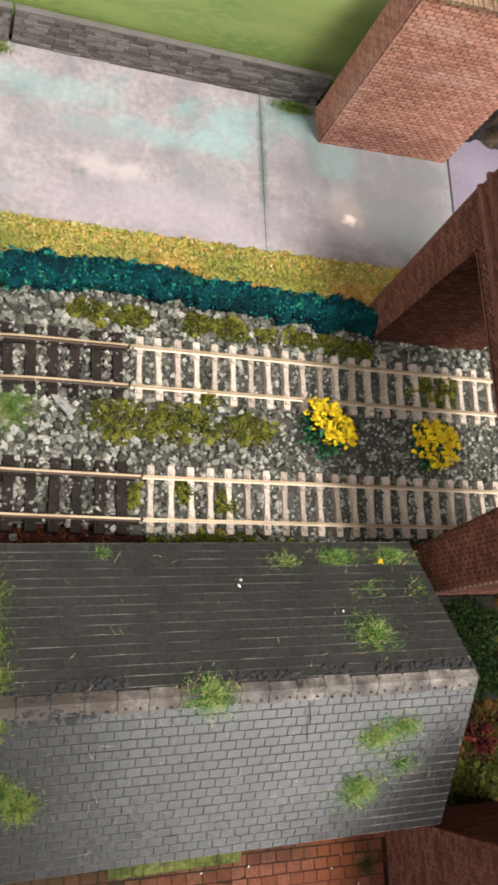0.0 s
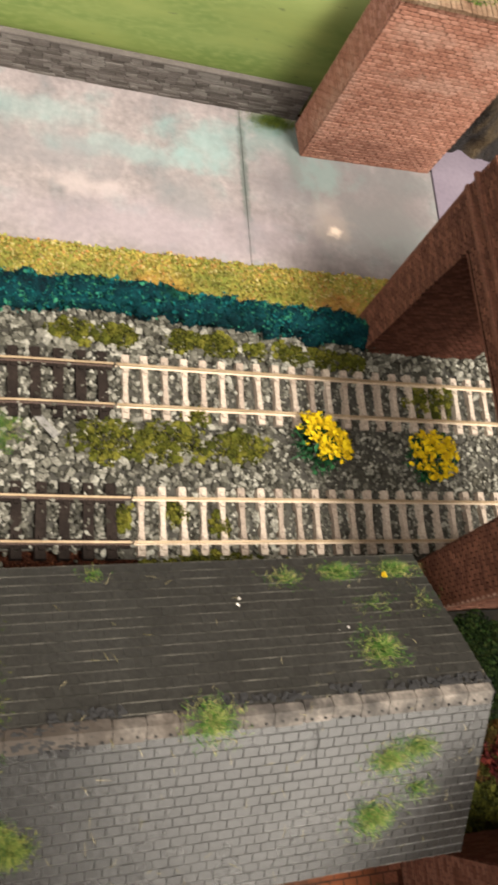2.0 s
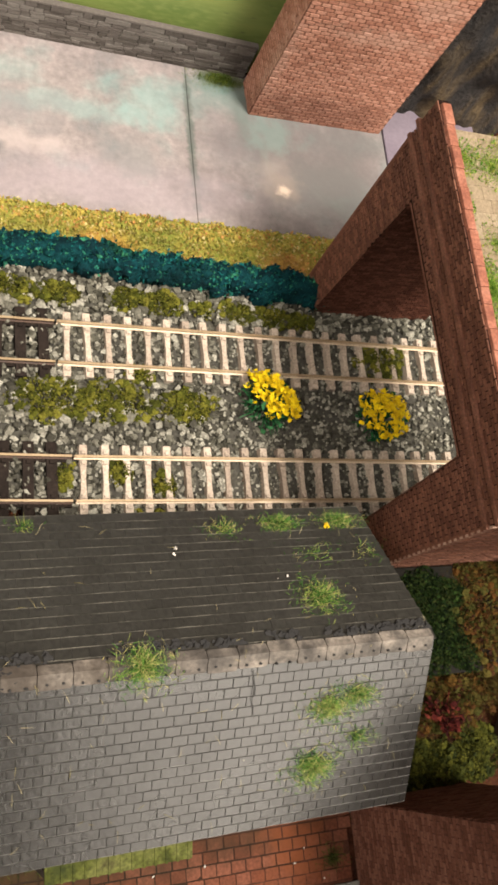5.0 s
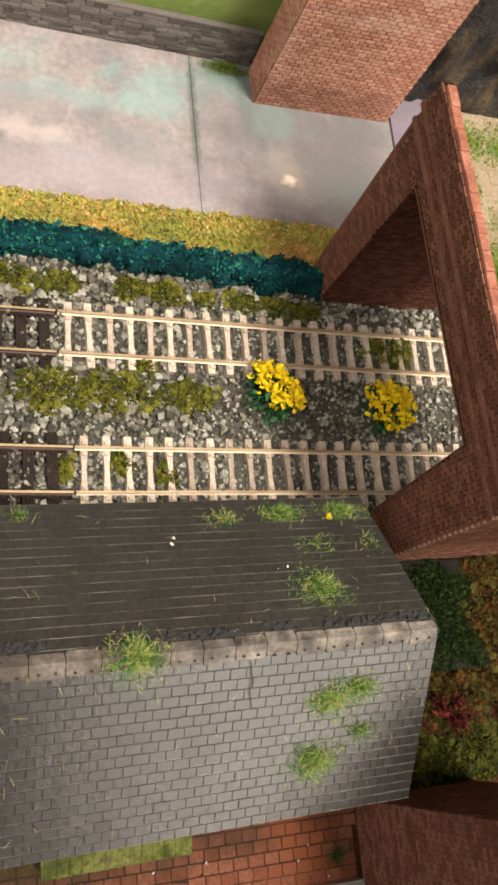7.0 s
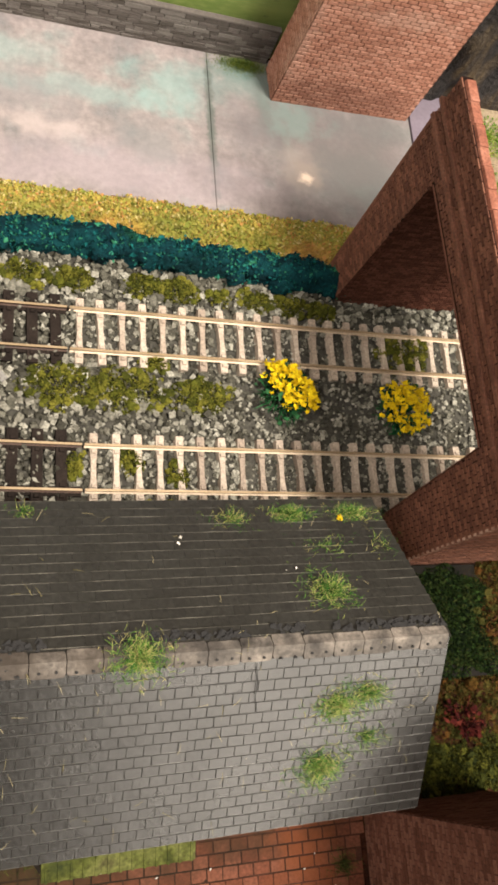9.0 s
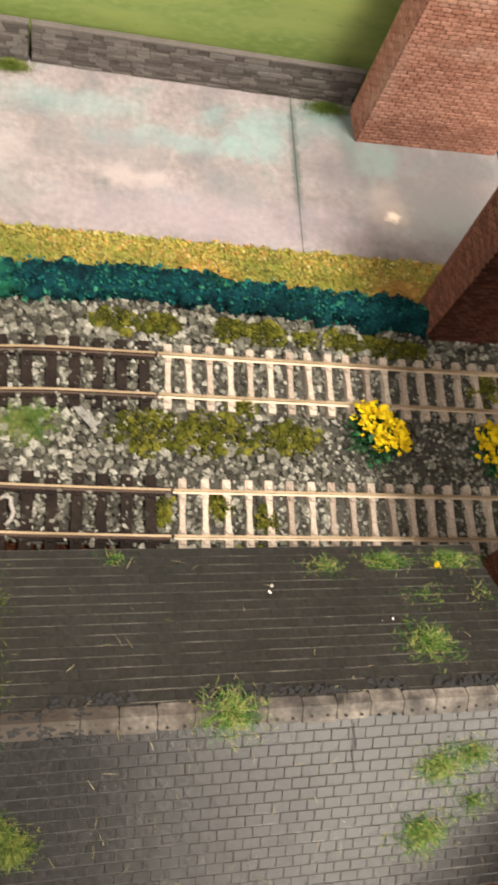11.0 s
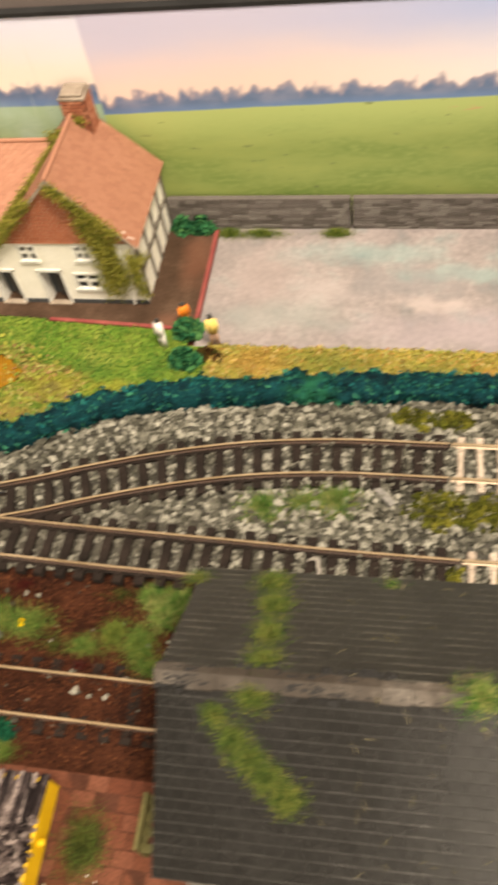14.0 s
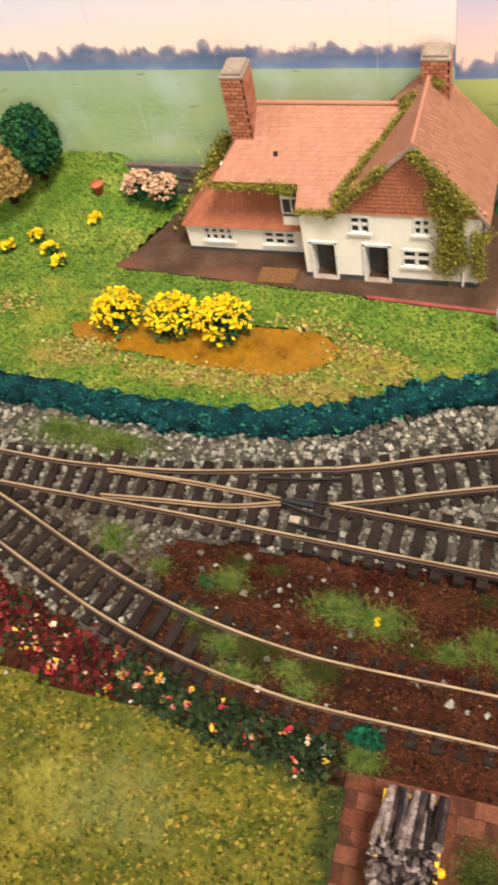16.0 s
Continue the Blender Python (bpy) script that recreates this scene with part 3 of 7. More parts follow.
for ma in (PALEBRICK, PALEMORTAR):
    for at, rad in (((84, 102, 33), (15, 6, 2.6)), ((70, 102, 47), (9, 6, 3)), ((92, 102, 45), (8, 6, 4)), ((61, 103, 20), (2, 4, 14))):
        stain_or_shade(ma, at, rad, (0.45, 0.3, 0.23), 0.4, 1.4, 3)
    # Abutment foot darkened in colour, for light that fades downwards.
    stain_or_shade(ma, (80, 102, 4), (26, 6, 7), (0.14, 0.06, 0.04), 0.55, 0.8, 8)
for ma in (FIELD, FIELDLEAF):
    for at, rad in (((-89, -58, 0), (4.5, 13, 9)), ((-97, -50, 0), (9, 4.5, 9)), ((-87, -72, 0), (3, 9, 9))):
        stain_or_shade(ma, at, rad, (0.016, 0.03, 0.009), 0.85, 1.2, 4)
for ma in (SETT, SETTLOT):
    # Mossy brown setts along the shed wall, with the eave's shade painted in.
    stain_or_shade(ma, (-12, -71, 0), (30, 8, 9), (0.018, 0.014, 0.004), 0.9, 0.8, 6)
    stain_or_shade(ma, (10, -72, 0), (50, 7, 9), (0.024, 0.014, 0.006), 0.85, 0.9, 7)
    stain_or_shade(ma, (52, -77, 0), (7, 9, 9), (0.13, 0.04, 0.014), 0.7, 0.9, 5)
    stain_or_shade(ma, (-78, -72, 0), (9, 14, 9), (0.06, 0.036, 0.02), 0.5, 1.0, 7)
# Joints before the shed get the same painted shade.
stain_or_shade(JOINT, (0, -76, 0), (60, 11, 9), (0.012, 0.009, 0.005), 0.9, 0.9, 7)


# ---- the room and the baseboard ----
def room():
    part("wall_north", Geo().box(-1600, 1600, 121, 180, -900, 1800), ROOMWALL, kind="structure", label="plain grey-brown painted wall behind the layout")
    south = Geo().box(-1600, 425, -2000, -1950, -900, 1800).box(1550, 1600, -2000, -1950, -900, 1800)
    south.box(425, 1550, -2000, -1950, -900, 345).box(425, 1550, -2000, -1950, 1755, 1800)
    part("wall_south", south, ROOMWALL, kind="structure")
    part("wall_west", Geo().box(-1650, -1600, -2000, 180, -900, 1800), ROOMWALL, kind="structure")
    part("wall_east", Geo().box(1600, 1650, -2000, 180, -900, 1800), ROOMWALL, kind="structure")
    part("ceiling", Geo().box(-1650, 1650, -2000, 180, 1800, 1850), ROOMWHITE, kind="structure")
    part("floor", Geo().box(-1650, 1650, -2000, 180, -950, -900), CARPET, kind="structure")
    for x in (-400, 290):
        part("table_trestle", Geo().box(x, x + 30, -245, -215, -900, -60).box(x, x + 30, 80, 110, -900, -60).box(x, x + 30, -215, 80, -110, -80), PLY, kind="structure")
    part("baseboard_table", Geo().box(-420, 330, -260, 120.5, -60, -3.2), PLY, kind="structure", label="plywood baseboard under the model landscape")


room()


siding_mid = curve_y([(-300, 14), (-230, 5), (-200, -4), (-184, -9.2), (-164.5, -17.2), (-147.3, -23.8), (-132, -28.3), (-118, -31.2), (-105, -33), (-93, -33.8), (-62, -34.1), (0, -34.6), (71, -35.4), (130, -35.8)])


def hill(x, y):
    return 13.0 * smooth(90, 115, y) * smooth(-180, -196, x)


def ground_height(x, y):
    lift = 0.9 * smooth(-48, -44, y) * smooth(-6, -10, y) * smooth(-230, -200, x)
    lift += 1.75 * smooth(-128, -112, x) * smooth(10, 6, abs(y - siding_mid(x)))
    return -1.4 + lift + 0.5 * nz(x, y, 9) + 0.4 * nz(x, y, 3.1, 2) + hill(x, y)


part("ground", sheet(-420, 330, -260, 118, 3.0, lambda x, y: True, ground_height), SOIL, kind="structure", label="rough brown earth scatter over the baseboard", smooth_faces=True)

hedge_low = curve_y([(-320, 30), (-230, 27.5), (-201, 26.2), (-175, 25), (-150, 23.1), (-127, 23.9), (-106, 27.8), (-95, 34.5), (-81, 40.3), (-66, 43.8), (-43, 46.2), (-21, 48.6), (0, 49.6), (24, 48.9), (40, 47.3), (70, 46), (78, 46)])
south_edge = curve_y([(-320, -4), (-210, -8), (-185, -14), (-165, -12), (-140, -5.5), (-100, -4.4), (-60, -3.8), (-20, -4.6), (8, -7), (30, -12.5), (40, -13), (72, -16), (140, -16)])


def in_ballast(x, y):
    return south_edge(x) + 1.5 * nz(x, y, 7, 3) < y < hedge_low(x) + 2 and -320 < x < 140


def in_bed_left(x, y):
    return -320 < x < -120 and siding_mid(x) - 10 + 2 * nz(x, y, 6, 5) < y < 5 and x < -138 + 6 * nz(x, y, 9, 6)



def bed_height(x, y):
    return -0.35 + 0.25 * nz(x, y, 5)


part("ballast_bed", sheet(-320, 140, -40, 60, 2.0, lambda x, y: in_ballast(x, y) or in_bed_left(x, y), bed_height), BED, kind="structure", label="grey gravel bed under the tracks", smooth_faces=True)


def scatter(n, box, inside, r):
    out = []
    while len(out) < n:
        x, y = r.uniform(box[0], box[1]), r.uniform(box[2], box[3])
        if inside(x, y):
            out.append((x, y))
    return out


far_mid = curve_y([(-104, 12.6), (-93, 15.7), (-82, 19.3), (-62, 24.8), (-41, 28.9), (-20, 30.8), (0, 31.0), (140, 31.0)])
near_mid = curve_y([(-300, 6), (-190, 5.5), (-140, 4.2), (-104, 2.9), (-79, 2.0), (-45, 1.1), (0, 0), (140, 0)])


def gravel():
    r, geo = random.Random(3), Geo()
    for x, y in scatter(24000, (-240, 125, -30, 54), lambda x, y: in_ballast(x, y) or in_bed_left(x, y), r):
        if x > 95 and r.random() < 0.3:
            continue
        s = r.choice((0.7, 0.85, 1.05, 1.35, 1.8) if x < 45 or y > 34 else (0.6, 0.7, 0.8, 1.0, 1.2)) * r.uniform(0.8, 1.15)
        low = min(abs(y - far_mid(x)), abs(y - near_mid(x))) < 8.2 or (x < -104 and -6 < y - near_mid(x) < 14) or abs(y - siding_mid(x)) < 8.4
        z = bed_height(x, y) + s * 0.28 + 0.1
        geo.stone((x, y, min(z, 0.85 - s * 0.3) if low else z + 0.15), s * (0.9 if low else 1.1), r=r)
    for x, y in scatter(420, (-34, 9, -7, 40), lambda x, y: min(abs(y - far_mid(x)), abs(y - near_mid(x))) < 7.5, r):
        s = r.uniform(0.8, 1.5)
        geo.stone((x, y, 0.75 + r.uniform(-0.2, 0.35)), s, r=r)
    for x, y in scatter(150, (-190, 70, -46, -6), lambda x, y: not in_ballast(x, y) and y > siding_mid(x) - 9 and not (-37 < x < 57 and y < -18), r):
        s = r.choice((0.6, 0.9, 1.3, 1.8)) * r.uniform(0.7, 1.1)
        geo.stone((x, y, ground_height(x, y) + s * 0.35), s, r=r)
    tagged(part("ballast", geo, BALLAST, kind="stuff"), "loose grey and white ballast stones", "gravel")


gravel()


def crumbs():
    r, geo = random.Random(13), Geo()
    for x, y in scatter(27000, (-200, 80, -60, -2), lambda x, y: not in_ballast(x, y) and y > siding_mid(x) - 14 and not (-35 < x < 55 and y < -20), r):
        geo.flake((x, y, ground_height(x, y) + r.uniform(0.1, 0.6)), r.uniform(0.22, 0.6), r=r)
    for x, y in scatter(7000, (-200, 80, -60, -2), lambda x, y: not in_ballast(x, y) and y > siding_mid(x) - 14 and not (-35 < x < 55 and y < -20), r):
        geo.blade((x, y, ground_height(x, y)), r.uniform(0.6, 1.8), r.uniform(0.5, 0.98), r.uniform(0, 6.28), 0.06)
    tagged(part("earth_scatter", geo, mat("reddish_earth_crumb", [(0.007, 0.0028, 0.0018), (0.028, 0.009, 0.0045), (0.06, 0.0195, 0.0085), (0.115, 0.041, 0.017)], 8, 0.5, 0.95, 0.2, by="island"), kind="stuff"), "reddish brown earth crumbs between the tracks", "earth")


crumbs()


# ---- the tracks ----
def rail_geo(line, off, cut=None):
    """A rail of I section along a line of points, shifted sideways."""
    prof = [(-0.45, 1.15), (0.45, 1.15), (0.45, 1.3), (0.12, 1.42), (0.12, 1.95), (0.27, 2.05), (0.27, 2.37), (0.21, 2.43), (-0.21, 2.43), (-0.27, 2.37), (-0.27, 2.05), (-0.12, 1.95), (-0.12, 1.42), (-0.45, 1.3)]
    geo, n = Geo(), len(prof)
    pts = []
    for k, p in enumerate(line):
        t = (line[min(k + 1, len(line) - 1)] - line[max(k - 1, 0)]).normalized()
        side = Vector((-t.y, t.x, 0))
        c = p + side * off
        pts += [(c.x + side.x * u, c.y + side.y * u, z) for u, z in prof]
    faces, ms = [], []
    for k in range(len(line) - 1):
        for j in range(n):
            faces.append((k * n + (j + 1) % n, k * n + j, (k + 1) * n + j, (k + 1) * n + (j + 1) % n))
            ms.append(1 if j in (6, 7, 8) else (2 if j in (3, 4, 9, 10, 11, 12, 5) else 0))
    faces += [tuple(range(n)), tuple(range((len(line) - 1) * n, len(line) * n))[::-1]]
    ms += [0, 0]
    geo.v, geo.f, geo.m = pts, faces, ms
    return geo


STRING = mat("worn_string_course", [(0.1, 0.038, 0.022), (0.14, 0.057, 0.034), (0.19, 0.084, 0.052)], 4, 0.5, 0.75, 0.4, grain=0.4)
WORN = mat("chipped_brick_corner", [(0.3, 0.17, 0.12), (0.5, 0.36, 0.28)], 3, 0.5, 0.8, 0.3)
SOFTBRICK = mat("faded_brick_paper", [(0.085, 0.034, 0.021), (0.12, 0.05, 0.032), (0.15, 0.068, 0.045)], 12, 0.6, 0.8, 0.3, by="island", grain=0.3)
SOFTJOINT = mat("faded_brick_joint", [(0.05, 0.02, 0.013), (0.075, 0.032, 0.021)], 8, 0.6, 0.85, 0.3)
CREAMRAIL = mat("cream_sprayed_rail", [(0.45, 0.35, 0.24), (0.62, 0.5, 0.36)], 5, 0.5, 0.55, 0.15, grain=0.2, metal=0.1)
sleeper_meshes = {}


def sleeper_mesh(kind):
    if kind not in sleeper_meshes:
        wide, long, m, z = {"cream": (1.0, 8.1, CREAM, 1.2), "dark": (1.25, 8.3, DARKWOOD, 1.2)}[kind]
        g = Geo()
        if kind == "cream":
            ys = [-7.7, -6.6, -4.6, -2.2, 0, 2.2, 4.6, 6.6, 7.7]
            ws = [0.9, 0.98, 0.92, 0.72, 0.64, 0.72, 0.92, 0.98, 0.9]
            for k, (y, w) in enumerate(zip(ys, ws)):
                g.v += [(-w - 0.1, y, -0.4), (w + 0.1, y, -0.4), (w - 0.12, y, z), (-w + 0.12, y, z)]
            for k in range(8):
                a = k * 4
                g.f += [(a, a + 1, a + 5, a + 4), (a + 1, a + 2, a + 6, a + 5), (a + 2, a + 3, a + 7, a + 6), (a + 3, a, a + 4, a + 7)]
            g.f += [(3, 2, 1, 0), (32, 33, 34, 35)]
            g.m = [0] * len(g.f)
        else:
            g.box(-wide, wide, -long, long, -0.4, z, top=(0.12, 0.15))
        for s in (-1, 1):
            for q in (-1, 1):
                y = s * 4.85 + q * 1.15
                g.box(-0.55, 0.55, y - 0.45, y + 0.45, z, z + 0.42, top=(0.12, 0.1))
        sleeper_meshes[kind] = mesh_of("sleeper", g, m)
    return sleeper_meshes[kind]


def track(name, points, kind, pitch, label, rails=(4.85, -4.85), first=0.0, raised=0.0):
    line = spline(points)
    th = thing(name, (line[0].x, line[0].y, 0), label, "railway track", "model railway tracks")
    o = line[0].copy()
    local = [p - o for p in line]
    side = [RAIL, RAILTOP, RAILSIDE] if kind == "dark" else [CREAMRAIL, RAILTOP, CREAMRAIL]
    for off in rails:
        part("rail", rail_geo(local, off), side, th)
    if kind == "dark":
        for off in rails:
            web = Geo()
            for i, p in enumerate(local):
                t = local[min(i + 1, len(local) - 1)] - local[max(i - 1, 0)]
                s, top = Vector((-t.y, t.x, 0)).normalized(), 0.85 + raised
                web.v += [p + s * (off + u) + Vector((0, 0, z)) for u, z in ((-1.0, top), (1.0, top), (1.0, top - 1), (-1.0, top - 1))]
                if i:
                    k = len(web.v) - 8
                    web.f += [(k + j, k + (j + 1) % 4, k + 4 + (j + 1) % 4, k + 4 + j) for j in range(4)]
            k = len(web.v) - 4
            web.f += [(0, 3, 2, 1), (k, k + 1, k + 2, k + 3)]
            web.m = [0] * len(web.f)
            part("sleeper_web", web, DARKWOOD, th)
    run, nextup = 0.0, first
    for a, b in zip(local, local[1:]):
        seg = (b - a).length
        while nextup < run + seg:
            p = a.lerp(b, (nextup - run) / seg)
            ob = new("sleeper", sleeper_mesh(kind))
            ob.parent = th
            ob.matrix_basis = pose(p.x * S, p.y * S, (raised + rng.uniform(-0.06, 0.06)) * S, 0, 0, math.degrees(math.atan2(b.y - a.y, b.x - a.x)) + rng.uniform(-1.5, 1.5))
            nextup += pitch * rng.uniform(0.97, 1.03)
        run += seg
    return th


far_line = [(-104, 12.6), (-93, 15.7), (-82, 19.3), (-62, 24.8), (-41, 28.9), (-20, 30.8), (0, 31.0), (6.6, 31.0)]
near_line = [(-104, 2.9), (-79, 2.0), (-45, 1.1), (-20, 0.4), (0, 0.1), (9.4, 0)]
track("railway_track", far_line, "dark", 4.9, "curved railway track with dark sleepers and coppery rails", first=3.0)
track("railway_track", [(7.2, 31.0), (60, 31.0), (128, 31.0)], "cream", 4.6, "straight railway track with cream concrete sleepers", first=2.2)
track("railway_track", near_line, "dark", 4.9, "railway track with dark sleepers running beside the shed", first=2.0)
track("railway_track", [(10.0, 0), (60, 0), (128, 0)], "cream", 4.65, "straight railway track with cream concrete sleepers", first=1.9)
siding_line = [(-300, 16), (-240, 8), (-200, -3.6), (-184, -9.2), (-164.5, -17.2), (-147.3, -23.8), (-132, -28.3), (-118, -31.2), (-105, -33), (-93, -33.8), (-62, -34.1), (0, -34.6), (71, -35.4), (120, -35.7)]
track("railway_track", siding_line, "dark", 4.9, "rusty siding track half buried in brown earth", raised=-0.1)


BLADESIDE = mat("copper_blade_side", [(0.13, 0.08, 0.045), (0.22, 0.145, 0.085)], 5, 0.5, 0.5, 0.15, grain=0.2, metal=0.3)


def turnout():
    th = thing("railway_turnout", (-104, 2.9, 0), "railway turnout with dark sleepers, frog and copper brown blades", "turnout", "model railway tracks")
    loc = lambda pts: [p - Vector((-104, 2.9, 0)) for p in spline(pts)]
    side = [RAIL, RAILTOP, RAILSIDE]
    far_stock = [(-300, 16), (-240, 11.5), (-192.6, 9.6), (-170.6, 9.0), (-144.9, 10.7), (-123.9, 14), (-104.5, 17.6)]
    near_stock = [(-300, 6), (-240, 2.2), (-188, 0.5), (-167, 0.0), (-141, -0.6), (-113, -1.6), (-104.2, -1.95)]
    for name, pts in (("stock_rail", far_stock), ("stock_rail", near_stock), ("wing_rail", [(-115.5, 6.4), (-110, 5.0), (-104, 4.0)]),
                      ("frog", [(-112.5, 7.6), (-104.3, 7.75)])):
        part(name, rail_geo(loc(pts), 0), side if name == "stock_rail" else [DARKWOOD, BLACK, DARKWOOD], th)
    for pts in ([(-112, 1.2), (-101, 0.6)], [(-122, 12.0), (-112, 13.3), (-102.5, 14.9)]):
        part("check_rail", rail_geo(loc(pts), 0), [DARKWOOD, BLACK, DARKWOOD], th, "dark plastic check rail")
    part("blade", rail_geo(loc([(-161, 8.5), (-150, 8.5), (-136.9, 8.3), (-115.6, 7.3)]), 0), [RAIL, RAILTOP, BLADESIDE], th, "copper brown point blade")
    part("blade", rail_geo(loc([(-160, 1.1), (-143.6, 2.3), (-128, 3.4), (-115.4, 6.3)]), 0), [RAIL, RAILTOP, BLADESIDE], th, "copper brown point blade")
    part("blade_plate", Geo().slab([(-54.8, 4.7, 2.35), (-37.5, 4.7, 2.35), (-37.5, 5.5, 2.35), (-54.8, 5.7, 2.35)], 0.3), [BLADESIDE], th, "flat copper plate along the point blade")
    part("frog_block", Geo().slab([(-12.6, 4.1, 1.9), (-3.6, 3.4, 1.9), (-3.6, 5.2, 1.9), (-12.6, 4.5, 1.9)], 0.9), BLACK, th, "black plastic frog casting")
    x = -106.5
    while x > -236:
        far, near = np.interp(x, [p[0] for p in far_stock], [p[1] for p in far_stock]), np.interp(x, [p[0] for p in near_stock], [p[1] for p in near_stock])
        y0, y1 = near - 3.4, far + 3.4
        g = Geo().box(-1.25, 1.25, y0 - (y0 + y1) / 2, y1 - (y0 + y1) / 2, -0.4, 1.2, top=(0.12, 0.15))
        part("sleeper", g, DARKWOOD, th, at=(x + 104, (y0 + y1) / 2 - 2.9, rng.uniform(-0.05, 0.05)))
        x -= 4.95
    part("tie_bar", Geo().box(-57.6, -55.4, -5, 13, 0.2, 1.15), DARKWOOD, th)
    part("insulating_plate", Geo().box(-8.5, -5.9, -1.2, 0.9, 1.1, 1.4, top=(0.1, 0.1)), CREAM, th, "cream square plate on the sleepers", bevel=0.1)


turnout()


# ---- hedge, verge, pavement, patio ----
def hedge():
    r, geo = random.Random(5), Geo()
    xs = np.arange(-320, 76, 1.3)
    n = 11
    for x in xs:
        y0 = hedge_low(x)
        wide = 7.2 + 1.6 * nz(x, 0, 13, 4) + 1.2 * nz(x, 0, 5, 1)
        high = 5.6 + 1.8 * nz(x, 0, 8, 7)
        y0 += 1.0 * nz(x, 0, 8, 2)
        for j in range(n):
            a = math.pi * j / (n - 1)
            d = 1 + 0.3 * nz(x * 1.0, j * 3.0, 4.2, 9) + 0.16 * nz(x, j * 3.0, 1.4, 3)
            geo.v.append((float(x), y0 + wide / 2 - math.cos(a) * wide / 2 * d, -0.8 + (high + 0.8) * math.sin(a) ** 0.6 * d))
    for i in range(len(xs) - 1):
        for j in range(n - 1):
            geo.f.append((i * n + j, (i + 1) * n + j, (i + 1) * n + j + 1, i * n + j + 1))
            geo.m.append(0)
    th = thing("hedge", (-60, 48, -0.8), "long low clipped dark teal foam hedge beside the track", "hedge")
    th.location = (0, 0, 0)
    for x in np.arange(-318, 75, 1.2):
        y0 = hedge_low(x) + 3.4 + r.uniform(-3.0, 3.0)
        s = r.uniform(1.5, 2.7)
        geo.ball((float(x) + r.gauss(0, 0.5), y0, r.uniform(1.8, 4.2) - 0.25 * abs(y0 - hedge_low(x) - 3.4)), s, s, s, 6, 9, 0.3, float(x), low=-0.4)
    part("hedge_body", geo, HEDGE, th, smooth_faces=True)
    leaf = Geo()
    for _ in range(48000):
        k = r.randrange(len(geo.v))
        x, y, z = geo.v[k]
        if z < -0.2:
            continue
        leaf.flake((x + r.gauss(0, 0.5), y + r.gauss(0, 0.4), z + r.uniform(-0.25, 0.3)), r.uniform(0.3, 0.75) if k % 7 else r.uniform(0.8, 1.3), r=r)
    part("hedge_leaves", leaf, HEDGELEAF, th, "shredded teal foam leaves")


hedge()


def turf(name, region, box, n, height, mats, label, r, base_step=2.0, size=(0.6, 1.3), lift=0.6):
    th = part(name, sheet(box[0], box[1], box[2], box[3], base_step, region, height), mats[0], smooth_faces=True, kind="structure", label=label)
    geo = Geo()
    for x, y in scatter(n, box, region, r):
        geo.flake((x, y, height(x, y) + r.uniform(0, lift)), r.uniform(*size), r=r)
    tagged(part(name + "_flock", geo, mats[1], kind="stuff"), label, "grass")


verge_top = lambda x, y: 0.8 + 1.1 * nz(x, y, 4, 3) + 0.5 * nz(x, y, 2, 1)
turf("verge", lambda x, y: hedge_low(x) + 4 < y < 66.2 + 0.6 * nz(x, y, 3, 8) and x > -58 + 2 * nz(x, y, 5, 1), (-62, 108, 46, 68), 19500, verge_top, (VERGE, VERGELEAF), "dry yellow and orange grass strip behind the hedge", random.Random(21), size=(0.35, 0.8))



pond_low = curve_y([(-192, 56), (-188, 51), (-178, 48.6), (-158, 46.6), (-145, 44.4), (-132, 43.0), (-120, 45.5), (-112, 51.5), (-110, 55)])
pond_high = curve_y([(-192, 56), (-186, 58.3), (-170, 60), (-137, 60.6), (-126, 61.5), (-117, 60), (-110, 55)])


def in_pond(x, y):
    w = 1.2 * nz(x, y, 9, 2)
    return -192 < x < -110 and pond_low(x) + w < y < pond_high(x) + w


def in_patio(x, y):
    return (-64 > x > -186 + 2 * nz(x, y, 10, 4) + (y - 80) * 0.5) and 71.9 - 0.064 * (x + 64) < y < 116


def in_garden(x, y):
    return hedge_low(x) + 4 < y < 117 and x < -57 and not in_patio(x, y) and not (x > -65.5 and y > 65.5)


def garden_height(x, y):
    h = 0.3 + 0.5 * nz(x, y, 8, 3) + 0.35 * nz(x, y, 3, 6) + hill(x, y)
    return h if not in_pond(x, y) else min(h, -0.3)


turf("garden_lawn", lambda x, y: in_garden(x, y) and not in_pond(x, y), (-270, -56, 26, 118), 42000, garden_height, (LAWN, LAWNLEAF), "bright green garden grass flock", random.Random(22), base_step=1.6, size=(0.35, 0.75), lift=0.4)
pond = sheet(-200, -108, 40, 66, 0.8, lambda x, y: in_pond(x, y), lambda x, y: 0.25 + 0.12 * nz(x, y, 6, 3))
part("pond", pond, POND, kind="structure", label="flat glossy ochre pond in the lawn", smooth_faces=True)


